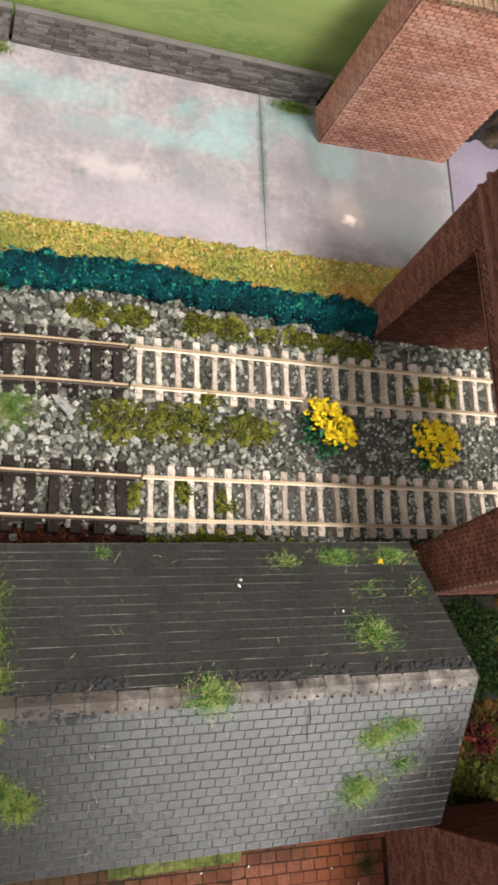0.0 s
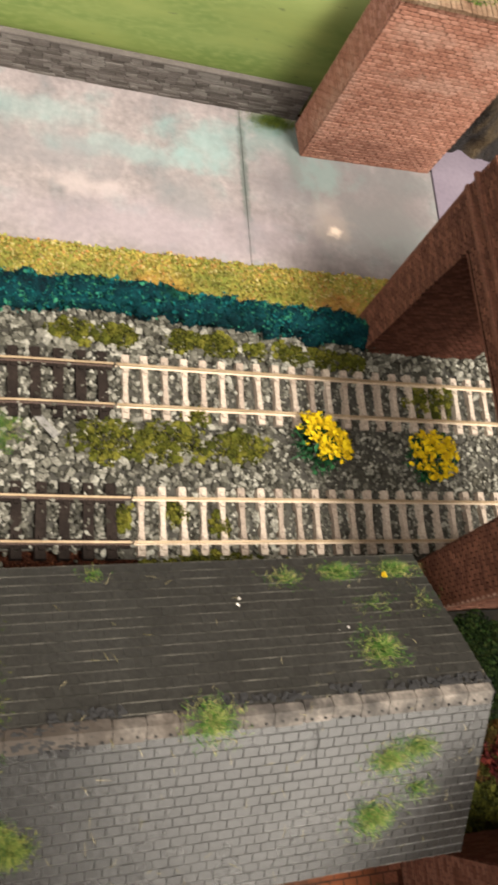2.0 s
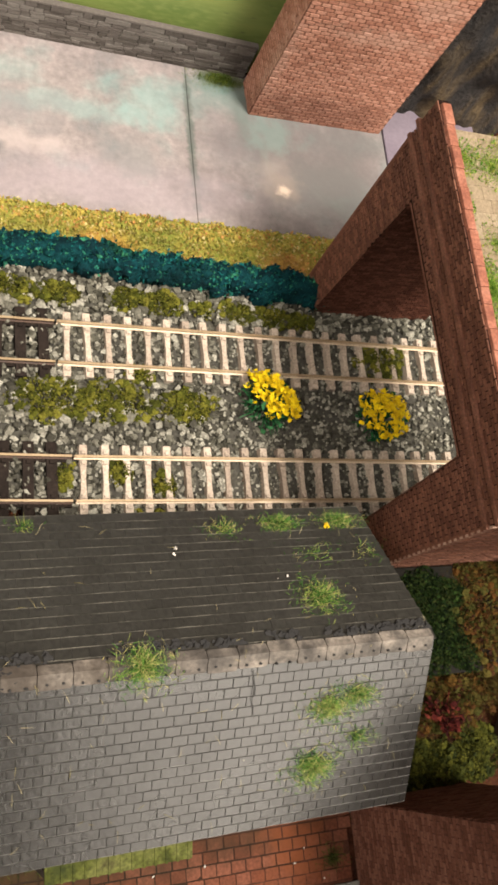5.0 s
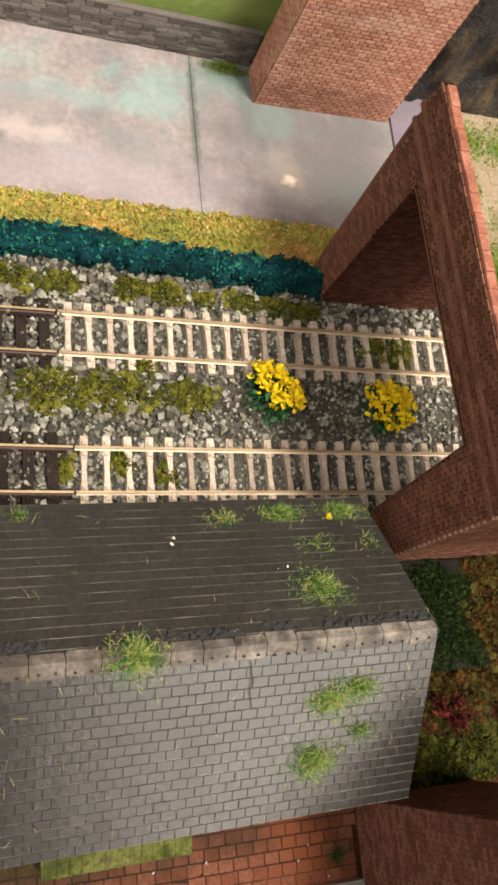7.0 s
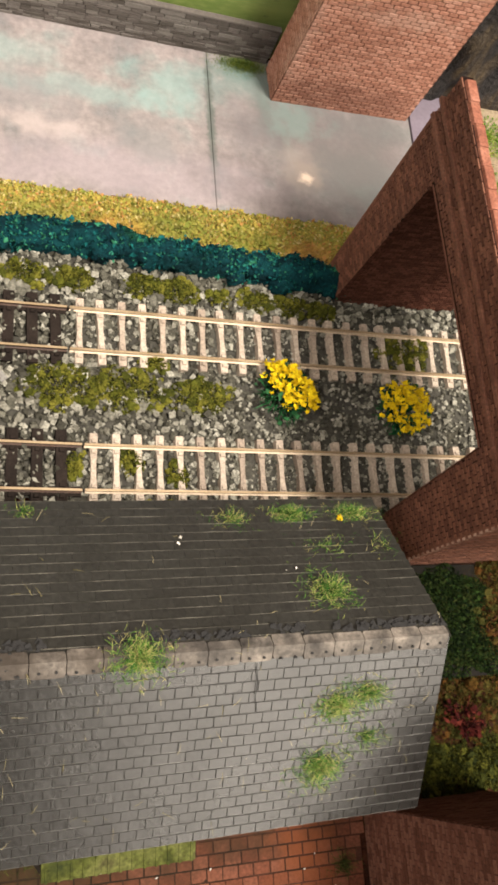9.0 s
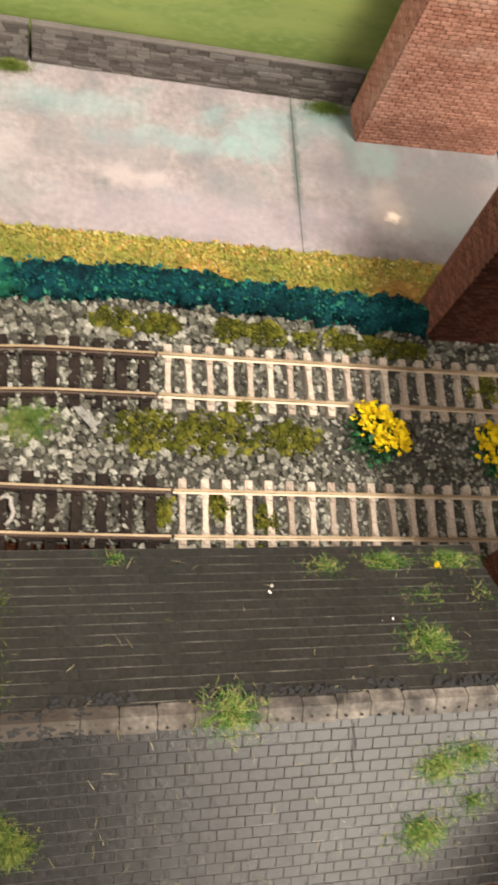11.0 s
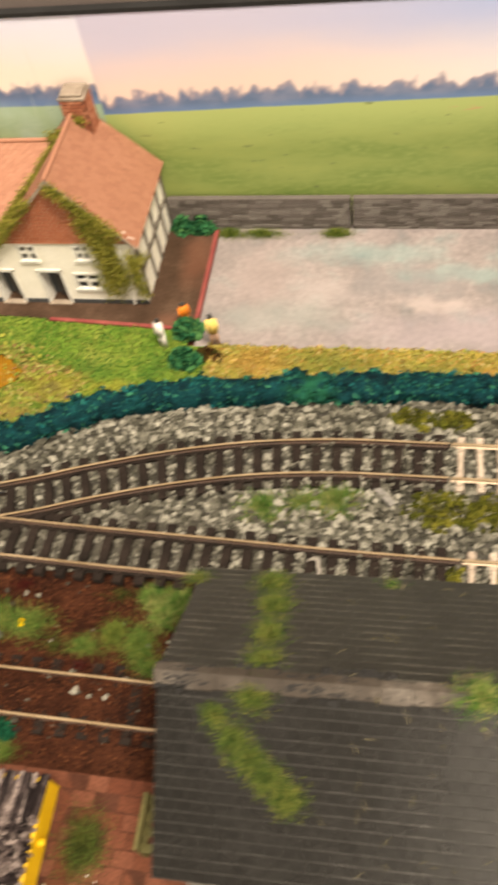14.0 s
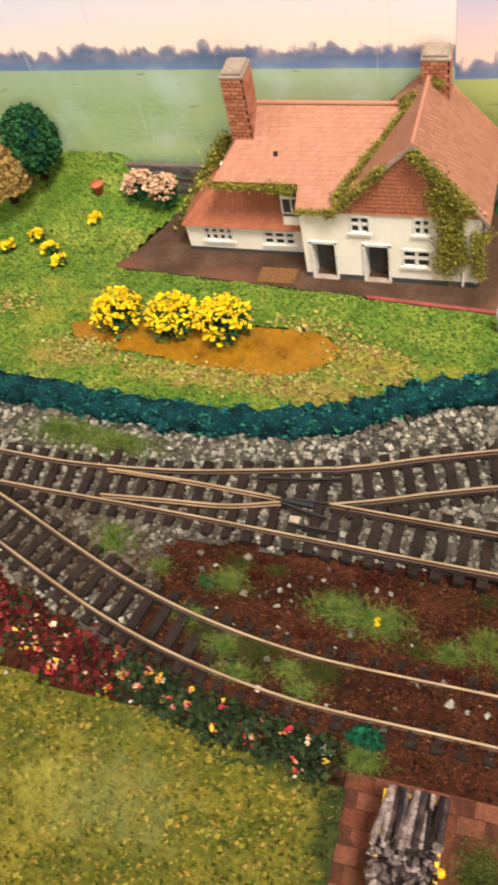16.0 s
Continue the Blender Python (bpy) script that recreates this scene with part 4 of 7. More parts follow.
def dry_patches():
    r, geo = random.Random(24), Geo()
    for cx, cy, rx, ry, n in ((-135, 41.5, 30, 4.5, 700), (-106, 55, 9, 5, 260), (-122, 63, 14, 3, 200), (-185, 47, 12, 4, 250), (-215, 62, 12, 5, 200)):
        for _ in range(n):
            x, y = cx + r.gauss(0, 0.5) * rx, cy + r.gauss(0, 0.5) * ry
            if y < hedge_low(x) + 4:
                continue
            geo.flake((x, y, max(0.3, garden_height(x, y)) + r.uniform(0.2, 0.8)), r.uniform(0.5, 1.2), r=r)
    for cx, cy, rx, ry, lo, hi, n in ((-102, 50.5, 9.5, 5.2, -2.6, 2.2, 620), (-151, 52, 43, 9.2, -2.9, -0.3, 900), (-126, 56, 17, 6.5, -0.5, 0.9, 260)):
        for _ in range(n):
            a, q = r.uniform(lo, hi), r.gauss(1.0, 0.13)
            x, y = cx + math.cos(a) * rx * q, cy + math.sin(a) * ry * q
            if y > hedge_low(x) + 5 and not in_pond(x, y):
                geo.flake((x, y, max(0.3, garden_height(x, y)) + r.uniform(0.2, 0.7)), r.uniform(0.4, 1.0), r=r)
    tagged(part("dry_grass_flock", geo, mat("straw_pink_flock", [(0.26, 0.26, 0.045), (0.28, 0.23, 0.06), (0.17, 0.23, 0.035), (0.34, 0.31, 0.11), (0.28, 0.15, 0.07), (0.24, 0.25, 0.045)], 5, 0.5, 0.9, 0.1, by="island", constant=True), kind="stuff"), "pale straw and pink flock round the pond", "grass")


dry_patches()

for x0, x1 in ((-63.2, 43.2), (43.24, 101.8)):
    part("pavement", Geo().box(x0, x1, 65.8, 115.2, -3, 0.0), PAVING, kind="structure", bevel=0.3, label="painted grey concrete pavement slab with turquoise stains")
part("pavement", Geo().box(102.3, 135, 60, 117, -3, 0.05), LILAC, kind="structure", bevel=0.3, label="pale lilac pavement beyond the brick abutment")
patio_rim = [(-63.6, 71.9), (-63.6, 114)] + [(-186 + (y - 80) * 0.5 + 1.8 * nz(-186, y, 6, 4), y) for y in range(114, 80, -3)] + [(-186.5, 79.8)]
patio_plate = Geo().add([(x, y, 0.55) for x, y in patio_rim] + [(x, y, -1.0) for x, y in patio_rim], [tuple(range(len(patio_rim)))] + [(k, k + len(patio_rim), (k + 1) % len(patio_rim) + len(patio_rim), (k + 1) % len(patio_rim)) for k in range(len(patio_rim))])
part("patio", patio_plate, PATIO, kind="structure", label="dark brown paved apron round the cottage")
kerb = Geo()
for a, b in (((-63.9, 72.2), (-63.9, 112)), ((-63.9, 71.8), (-108, 74.6))):
    a, b = Vector((*a, 0)), Vector((*b, 0))
    s = Vector((-(b - a).y, (b - a).x, 0)).normalized() * 0.55
    z0, z1 = Vector((0, 0, -1)), Vector((0, 0, 0.95))
    kerb.add([a - s + z0, b - s + z0, b + s + z0, a + s + z0, a - s + z1, b - s + z1, b + s + z1, a + s + z1], [(3, 2, 1, 0), (4, 5, 6, 7), (0, 1, 5, 4), (1, 2, 6, 5), (2, 3, 7, 6), (3, 0, 4, 7)])
part("kerb", kerb, REDKERB, kind="structure", label="thin dark red painted edge of the patio")


# ---- the printed backdrop and the stone wall in front of it ----
def backdrop_material(name, hazy):
    ma = bpy.data.materials.new(name)
    ma.use_nodes = True
    nt = ma.node_tree
    b = nt.nodes["Principled BSDF"]
    b.inputs["Roughness"].default_value = 0.55
    L, N = nt.links.new, nt.nodes.new
    geo = N("ShaderNodeNewGeometry")
    sep = N("ShaderNodeSeparateXYZ")
    L(geo.outputs["Position"], sep.inputs[0])

    def math_node(op, a, bb, c=None):
        m = N("ShaderNodeMath")
        m.operation = op
        for k, v in enumerate((a, bb, c)):
            if v is None:
                continue
            if isinstance(v, (int, float)):
                m.inputs[k].default_value = v
            else:
                L(v, m.inputs[k])
        return m.outputs[0]

    def mix(f, a, c):
        m = N("ShaderNodeMix")
        m.data_type = "RGBA"
        L(f, m.inputs["Factor"])
        for k, v in ((6, a), (7, c)):
            if isinstance(v, tuple):
                m.inputs[k].default_value = (*v, 1)
            else:
                L(v, m.inputs[k])
        return m.outputs[2]

    def band(v, lo, hi):
        m = N("ShaderNodeMapRange")
        m.interpolation_type = "SMOOTHSTEP"
        L(v, m.inputs["Value"])
        m.inputs["From Min"].default_value, m.inputs["From Max"].default_value = lo, hi
        return m.outputs["Result"]

    x = math_node("MULTIPLY", sep.outputs["X"], 1000)
    z = math_node("ADD", math_node("MULTIPLY", sep.outputs["Z"], 1000), math_node("MULTIPLY_ADD", x, -0.026 if not hazy else -0.004, 0.2 if not hazy else -1.9))

    def noise_xz(sx, sz, detail=4.0):
        c = N("ShaderNodeCombineXYZ")
        L(math_node("MULTIPLY", x, sx), c.inputs[0])
        L(math_node("MULTIPLY", z, sz), c.inputs[1])
        n = N("ShaderNodeTexNoise")
        n.inputs["Scale"].default_value, n.inputs["Detail"].default_value = 1.0, detail
        L(c.outputs[0], n.inputs["Vector"])
        return n.outputs["Fac"]

    # sky: peach by the horizon on the west, blue higher up and to the east
    east = band(x, -60.0, 70.0) if not hazy else band(x, -320.0, -120.0)
    low = mix(east, (0.74, 0.57, 0.5), (0.75, 0.72, 0.74)) if not hazy else mix(east, (0.78, 0.71, 0.71), (0.83, 0.7, 0.61))
    high = mix(east, (0.52, 0.5, 0.64), (0.3, 0.42, 0.72)) if not hazy else mix(east, (0.63, 0.66, 0.8), (0.66, 0.67, 0.8))
    zz = math_node("MULTIPLY_ADD", noise_xz(0.02, 0.06), 14.0, z)
    sky = mix(band(zz, 54.0, 74.0), low, high)
    # field
    gfine, gbig = noise_xz(0.35, 1.0), noise_xz(0.03, 0.12)
    green = mix(band(gbig, 0.3, 0.7), (0.14, 0.21, 0.05), (0.25, 0.3, 0.085)) if not hazy else mix(band(gbig, 0.3, 0.7), (0.22, 0.34, 0.17), (0.34, 0.43, 0.22))
    green = mix(band(gfine, 0.4, 0.72), green, (0.22, 0.28, 0.08) if not hazy else (0.3, 0.42, 0.22))
    dist = band(z, 26.0, 42.0)
    green = mix(dist, green, (0.36, 0.43, 0.15) if not hazy else (0.3, 0.42, 0.28))
    tuss = band(noise_xz(0.13, 0.6, 3.0), 0.665, 0.72)
    green = mix(math_node("MULTIPLY", tuss, 0.7), green, (0.1, 0.13, 0.05))
    # tree line
    wave = math_node("MULTIPLY_ADD", noise_xz(0.06, 0.0, 1.0), 7.0, 38.2)
    top = math_node("MULTIPLY_ADD", noise_xz(0.3, 0.16, 2.5), 10.0, wave)
    tree = band(math_node("SUBTRACT", top, z), -0.7, 0.9)
    tone = mix(band(noise_xz(0.14, 0.22), 0.35, 0.7), (0.1, 0.15, 0.26), (0.19, 0.22, 0.32))
    tone = mix(band(math_node("SUBTRACT", top, z), 0.0, 2.5), (0.33, 0.28, 0.32), tone)
    tone = mix(band(z, 44.0, 41.0), tone, (0.12, 0.2, 0.36))
    col = mix(tree, sky, tone)
    horizon = 41.4 if not hazy else 40.6
    col = mix(band(math_node("MULTIPLY_ADD", noise_xz(0.05, 0.0), -0.8, z), horizon - 0.3, horizon - 0.9), col, green)
    if not hazy:
        # a willow printed near the top edge
        d = math_node("POWER", math_node("DIVIDE", math_node("SUBTRACT", x, 104.0), 20.0), 2.0)
        e = math_node("POWER", math_node("DIVIDE", math_node("SUBTRACT", z, 50.0), 20.0), 2.0)
        w = math_node("MULTIPLY_ADD", noise_xz(0.35, 0.25, 5.0), 0.9, math_node("ADD", d, e))
        col = mix(band(w, 1.55, 1.3), col, mix(band(noise_xz(0.7, 0.3), 0.4, 0.6), (0.27, 0.2, 0.09), (0.5, 0.4, 0.22)))
        red = math_node("MULTIPLY", band(noise_xz(0.25, 0.9), 0.5, 0.6), math_node("MULTIPLY", band(math_node("ABSOLUTE", math_node("SUBTRACT", x, 8.0), 0), 6.0, 2.0), band(math_node("ABSOLUTE", math_node("SUBTRACT", z, 38.2), 0), 1.0, 0.4)))
        col = mix(red, col, (0.5, 0.26, 0.15))
    if hazy:
        scuff = math_node("MULTIPLY", band(noise_xz(0.06, 0.045, 3.0), 0.48, 0.72), 0.5)
        col = mix(math_node("MULTIPLY", scuff, band(z, 44.0, 38.0)), col, (0.42, 0.55, 0.5))
        col = mix(math_node("MULTIPLY", band(noise_xz(0.5, 0.03, 2.0), 0.66, 0.76), 0.3), col, (0.5, 0.58, 0.5))
    L(col, b.inputs["Base Color"])
    return ma


BACKDROP, BACKDROP2 = backdrop_material("printed_meadow", False), backdrop_material("printed_hazy_meadow", True)
part("backdrop", Geo().box(-91, 330, 117, 118.4, -2, 67.5), BACKDROP, kind="structure", label="printed meadow and evening sky panel behind the layout")
part("backdrop", Geo().box(-420, -91.0, 117.15, 118.4, -2, 67.5), BACKDROP2, kind="structure", label="printed hazy meadow panel behind the cottage garden")
part("trim", Geo().box(-420, 330, 116.8, 119.5, 67.5, 68.6), BLACK, kind="structure", label="thin black strip along the top of the backdrop")


def stone_wall(x0, x1, label):
    th = thing("stone_wall", ((x0 + x1) / 2, 114.6, 0), label, "wall", "stone walls before the backdrop")
    mid = (x0 + x1) / 2
    part("wall_core", Geo().box(x0 - mid, x1 - mid, -0.7, 0.6, -1, 11.0), WALLJOINT, th)
    r, g = random.Random(int(x0)), Geo()
    z = 0.0
    while z < 10.9:
        h = r.choice((0.95, 1.2, 1.5))
        h = min(h, 11.1 - z)
        x = x0 - mid + 0.1
        while x < x1 - mid - 0.3:
            w = min(r.choice((2.2, 3.4, 4.8, 6.5, 3.0)), x1 - mid - 0.1 - x)
            g.box(x, x + w - 0.18, -0.95 - r.uniform(0, 0.25), -0.6, z + 0.05, z + h - 0.12)
            x += w
        z += h
    part("stone_courses", g, WALLSTONE, th, kind="stuff")
    part("coping", Geo().box(x0 - mid, x1 - mid, -1.15, 0.7, 11.0, 11.6, top=(0, 0.15)), WALLSTONE, th, bevel=0.15)


stone_wall(-260, -165.0, "low grey coursed stone wall at the garden's end")
stone_wall(-78, -22.9, "low grey coursed stone wall before the printed meadow")
stone_wall(-22.3, 60, "low grey coursed stone wall before the printed meadow")


# ---- brickwork ----
def brick_face(geo, origin, u, v, wide, high, bl, bh, r, spans=None, proud=0.15, joint=0.2, m=0, inside=None):
    """Courses of separate bricks on a plane; u along, v up, the face looks along u x v."""
    o, u, v = Vector(origin), Vector(u).normalized(), Vector(v).normalized()
    n = u.cross(v)
    rows = max(1, round(high / bh))
    bh = high / rows
    for k in range(rows):
        s = -(bl / 2) * (k % 2) - r.uniform(0, 0.2)
        row = spans((k + 0.5) * bh) if spans else [(0, wide)]
        while s < wide - 0.05:
            for lo, hi in row:
                a, b = max(lo, s) + joint / 2, min(hi, s + bl) - joint / 2
                if b - a < 0.25 or (inside and not inside((a + b) / 2, (k + 0.5) * bh)):
                    continue
                d = proud * r.uniform(0.6, 1.25)
                c0, c1 = k * bh + joint / 2, (k + 1) * bh - joint / 2
                p = [o + u * a + v * c0, o + u * b + v * c0, o + u * b + v * c1, o + u * a + v * c1]
                geo.add([*p, *[q + n * d for q in p]], [(4, 5, 6, 7), (0, 1, 5, 4), (1, 2, 6, 5), (2, 3, 7, 6), (3, 0, 4, 7)], m)
            s += bl


def brick_objects(parent, origin, u, v, wide, high, bl, bh, r, ma, spans=None, proud=0.15, joint=0.2, limit=300):
    """The same courses, each brick an object of its own on a shared mesh."""
    o, u, v = Vector(origin), Vector(u).normalized(), Vector(v).normalized()
    n = u.cross(v)
    rows = max(1, round(high / bh))
    bh, made = high / rows, 0
    base = Matrix((u, v, n)).transposed().to_4x4()
    shared = {}
    for k in range(rows):
        s = -(bl / 2) * (k % 2)
        while s < wide - 0.05 and made < limit:
            for lo, hi in spans((k + 0.5) * bh) if spans else [(0, wide)]:
                a, b = max(lo, s), min(hi, s + bl)
                if b - a < 0.35:
                    continue
                w = round(b - a, 1)
                if w not in shared:
                    g = Geo().box(joint / 2, w - joint / 2, joint / 2, bh - joint / 2, -0.05, proud, top=(0.04, 0.04))
                    shared[w] = mesh_of("brick", g, ma)
                ob = new("brick", shared[w])
                ob.parent = parent
                ob.matrix_basis = Matrix.Translation((o + u * a + v * k * bh + n * r.uniform(-0.05, 0.04)) * S) @ base
                made += 1
            s += bl


def far_abutment():
    th = thing("brick_abutment", (80, 109.6, 0), "tall worn orange-red brick bridge abutment with a grassy top", "abutment", turn=1.9)
    loc = lambda x, y, z: (x - 80, y - 109, z)
    part("core", Geo().box(-20, 20.5, -6.8, 3.4, -1, 55.2), PALEMORTAR, th)
    r, g = random.Random(31), Geo()
    brick_face(g, loc(60, 102.2, 0), (1, 0, 0), (0, 0, 1), 40.5, 55, 2.6, 1.15, r, joint=0.3, proud=0.2)
    brick_face(g, loc(60, 112.4, 0), (0, -1, 0), (0, 0, 1), 10.2, 55, 2.6, 1.15, r, joint=0.3, proud=0.2)
    part("brick_facing", g, PALEBRICK, th, kind="stuff")
    top_brick = mat("mossy_tan_brick", [(0.13, 0.075, 0.045), (0.2, 0.13, 0.08), (0.24, 0.17, 0.11)], 5, 0.5, 0.8, 0.4, grain=0.4)
    for k in range(30):
        part("soldier_brick", Geo().box(-20.4 + k * 1.38, -19.2 + k * 1.38, -7.3, 3.4, 55.1, 56.0 + r.uniform(0, 0.25)), top_brick, th)
    part("top_bed", Geo().box(-19.8, 20.3, -7.0, 3.3, 55.2, 55.6), PALEMORTAR, th)


far_abutment()


def bridge():
    th = thing("road_bridge", (71.7, 20, 0), "red brick road bridge over two tracks with a cream paved deck", "bridge", turn=0.95)
    L = lambda x, y, z: (x - 71, y - 20, z)
    # front frame: outer edge leans outward, opening inside it
    def spans_front(z):
        outer, near = 53.6 + z * 0.105, -22.6
        if z >= 48.2:
            return [(60 - outer, 60 - near)]
        return [(60 - outer, 60 - 44.4 - z * 0.034), (60 + 13.0 - z * 0.1, 60 - near)]
    core = Geo()
    x0, x1 = 71.2, 73.2
    for pts in ([(44.4, 0), (53.6, 0), (59.0, 52), (46.0, 48.2)], [(-22.6, 0), (-13, 0), (-8.2, 48.2), (-22.6, 52)], [(-22.6, 52), (-8.2, 48.2), (46.0, 48.2), (59.0, 52)], [(-22.6, 52), (59.0, 52), (59, 57), (-22.6, 57)]):
        f = [L(x0, y, z) for y, z in pts]
        b = [L(x1, y, z) for y, z in pts]
        core.add([*f, *b], [(3, 2, 1, 0), (4, 5, 6, 7), (0, 1, 5, 4), (1, 2, 6, 5), (2, 3, 7, 6), (3, 0, 4, 7)])
    part("portal_frame", core, MORTAR, th)
    for quad in ([(71.0, -12.85, 0), (73.4, -12.85, 0), (73.4, -8.05, 48.1), (71.0, -8.05, 48.1)], [(71.0, -8.1, 48.0), (73.4, -8.1, 48.0), (73.4, 46.0, 48.0), (71.0, 46.0, 48.0)]):
        part("reveal", Geo().slab([L(*p) for p in quad], 0.14), BRICK, th)
    r = random.Random(41)
    g = Geo()
    brick_face(g, L(71.2, 60, 0), (0, -1, 0), (0, 0, 1), 83, 46, 2.2, 0.9, r, spans_front, proud=0.22, joint=0.24)
    part("pier_bricks", g, BRICK, th, kind="stuff")
    brick_objects(th, L(71.2, 60, 46), (0, -1, 0), (0, 0, 1), 83, 6.0, 1.95, 0.86, r, BRICKOBJ, lambda v: spans_front(v + 46))
    for (ya, za), (yb, zb) in (((53.4, 0), (58.8, 52)), ((-22.5, 0), (-22.5, 52))):
        part("edge_strip", Geo().slab([L(70.9, ya + 0.45, za), L(70.9, ya - 0.45, za), L(70.9, yb - 0.45, zb), L(70.9, yb + 0.45, zb)], 1.6), BRICK, th)
    # string courses and parapet
    part("string_course", Geo().box(*[v - 71 for v in (70.3, 73.0)], -43, 39.2, 52.0, 53.1), STRING, th, bevel=0.15)
    part("string_course", Geo().box(*[v - 71 for v in (69.7, 73.0)], -43.2, 39.4, 56.2, 57.2), STRING, th, bevel=0.15)
    part("parapet_core", Geo().box(-0.6, 1.55, -42.0, 38.8, 57.2, 63.4), MORTAR, th)
    g = Geo()
    brick_face(g, L(70.4, 58.8, 57.2), (0, -1, 0), (0, 0, 1), 81.4, 6.2, 2.5, 0.88, r, proud=0.26, joint=0.26)
    brick_face(g, L(70.9, 59, 53.1), (0, -1, 0), (0, 0, 1), 81.4, 3.1, 2.4, 0.8, r, proud=0.24, joint=0.25)
    brick_face(g, L(72.2, -22.6, 57.2), (0, 1, 0), (0, 0, 1), 81.4, 6.2, 1.9, 0.88, r)
    part("parapet_bricks", g, BRICK, th, kind="stuff")
    y = -42.2
    cm = [mesh_of("coping_stone", Geo().box(-0.62, 1.75, 0.02, w - 0.02, 63.3, 64.0, top=(0.25, 0.05)), COPING, bevel=0.12) for w in (3.4, 4.1, 4.8)]
    while y < 37:
        k = r.randrange(3)
        ob = new("coping_stone", cm[k])
        ob.parent, ob.location = th, (r.uniform(-0.12, 0.12) * S, y * S, r.uniform(-0.16, 0.06) * S)
        y += (3.4, 4.1, 4.8)[k]
    # side walls of the passage and the near end
    ends = [[L(x, y, z) for y, z in ((44.5, -1), (53.0, -1), (53.0, 56.5), (46.2, 56.5))] for x in (73.2, 105)]
    part("passage_wall", Geo().add(ends[0] + ends[1], [(3, 2, 1, 0), (4, 5, 6, 7), (0, 1, 5, 4), (1, 2, 6, 5), (2, 3, 7, 6), (3, 0, 4, 7)]), MORTAR, th)
    part("passage_wall", Geo().box(2.2, 34, -42.4, -33.4, -1, 56.5), MORTAR, th)
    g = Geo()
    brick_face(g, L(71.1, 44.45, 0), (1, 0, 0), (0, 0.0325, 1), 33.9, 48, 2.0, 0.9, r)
    part("passage_bricks", g, SHADEBRICK, th, "dark red brick lining, passage shade put into its colour", kind="stuff")
    g = Geo()
    brick_face(g, L(71.1, -22.55, 0), (1, 0, 0), (0, 0, 1), 33.9, 56.6, 2.0, 0.9, r, proud=0.22)
    part("end_bricks", g, BRICK, th, kind="stuff")
    part("underside", Geo().box(2.2, 34, -42, 38.6, 50.2, 56.6), MORTAR, th)
    part("deck_bed", Geo().box(2.0, 34.5, -51.8, 37.6, 56.6, 57.7), DECKBED, th, "cream card road deck")
    g = Geo()
    for k in range(31):
        g.box(-0.15, 0.55 + 0.5 * (k % 2), -42.95, -42.5, 1 + k * 1.8, 1.95 + k * 1.8)
    part("corner_bricks", g, WORN, th, "pale chipped bricks up the corner")
    # deck stones
    sm = [mesh_of("deck_stone", Geo().box(0.015, w - 0.015, 0.015, 3.015, 0, 0.16, top=(0.02, 0.02)), DECKSTONE) for w in (3.6, 4.4, 5.2)]
    row = 0
    while row < 29:
        x = 1.5 + (row % 2) * 1.6
        while x < 20:
            k = r.randrange(3)
            ob = new("deck_stone", sm[k])
            ob.parent, ob.location = th, (x * S, (-50.9 + row * 3.03) * S, (57.6 + r.uniform(0, 0.05)) * S)
            x += (3.6, 4.4, 5.2)[k]
        row += 1


bridge()


def south_abutment():
    th = thing("brick_abutment", (90, -100, 0), "dark red brick road abutment with a cream top", "abutment")
    part("core", Geo().box(-23.8, 6, -60, 29.8, -3, 53), SOFTJOINT, th)
    r, g = random.Random(51), Geo()
    brick_face(g, (-23.8, 29.8, -1), (0, -1, 0), (0, 0, 1), 60, 54, 2.2, 1.0, r)
    brick_face(g, (6, 29.8, -1), (-1, 0, 0), (0, 0, 1), 29.8, 54, 2.2, 1.0, r)
    part("brick_facing", g, SOFTBRICK, th, kind="stuff")
    part("deck", Geo().box(-24.1, 6, -60, 30.1, 53, 54.4), DECKBED, th, "cream card road top", bevel=0.2)


south_abutment()


def siding_cover():
    th = thing("siding_cover", (90, -33.5, 0), "low black card box over the siding with dark green scatter", "cover")
    part("cover_side", Geo().box(-16.4, 40, -12.4, -11.6, -1, 11.6), BLACK, th)
    part("cover_side", Geo().box(-16.4, 40, 9.6, 10.4, -1, 11.6), BLACK, th)
    part("cover_top", Geo().box(-16.8, 40, -12.8, 10.6, 11.6, 12.3), mat("grey_brown_card", [(0.006, 0.0055, 0.0045), (0.014, 0.012, 0.0095)], 6, 0.5, 0.85, 0.2), th, bevel=0.2)


siding_cover()


# ---- the shed ----
SH = dict(x0=-39.5, x1=58.4, yr=-41.3, zr=52.0, yf=-15.0, zf=32.8, yn=-67.8, zn=34.2)


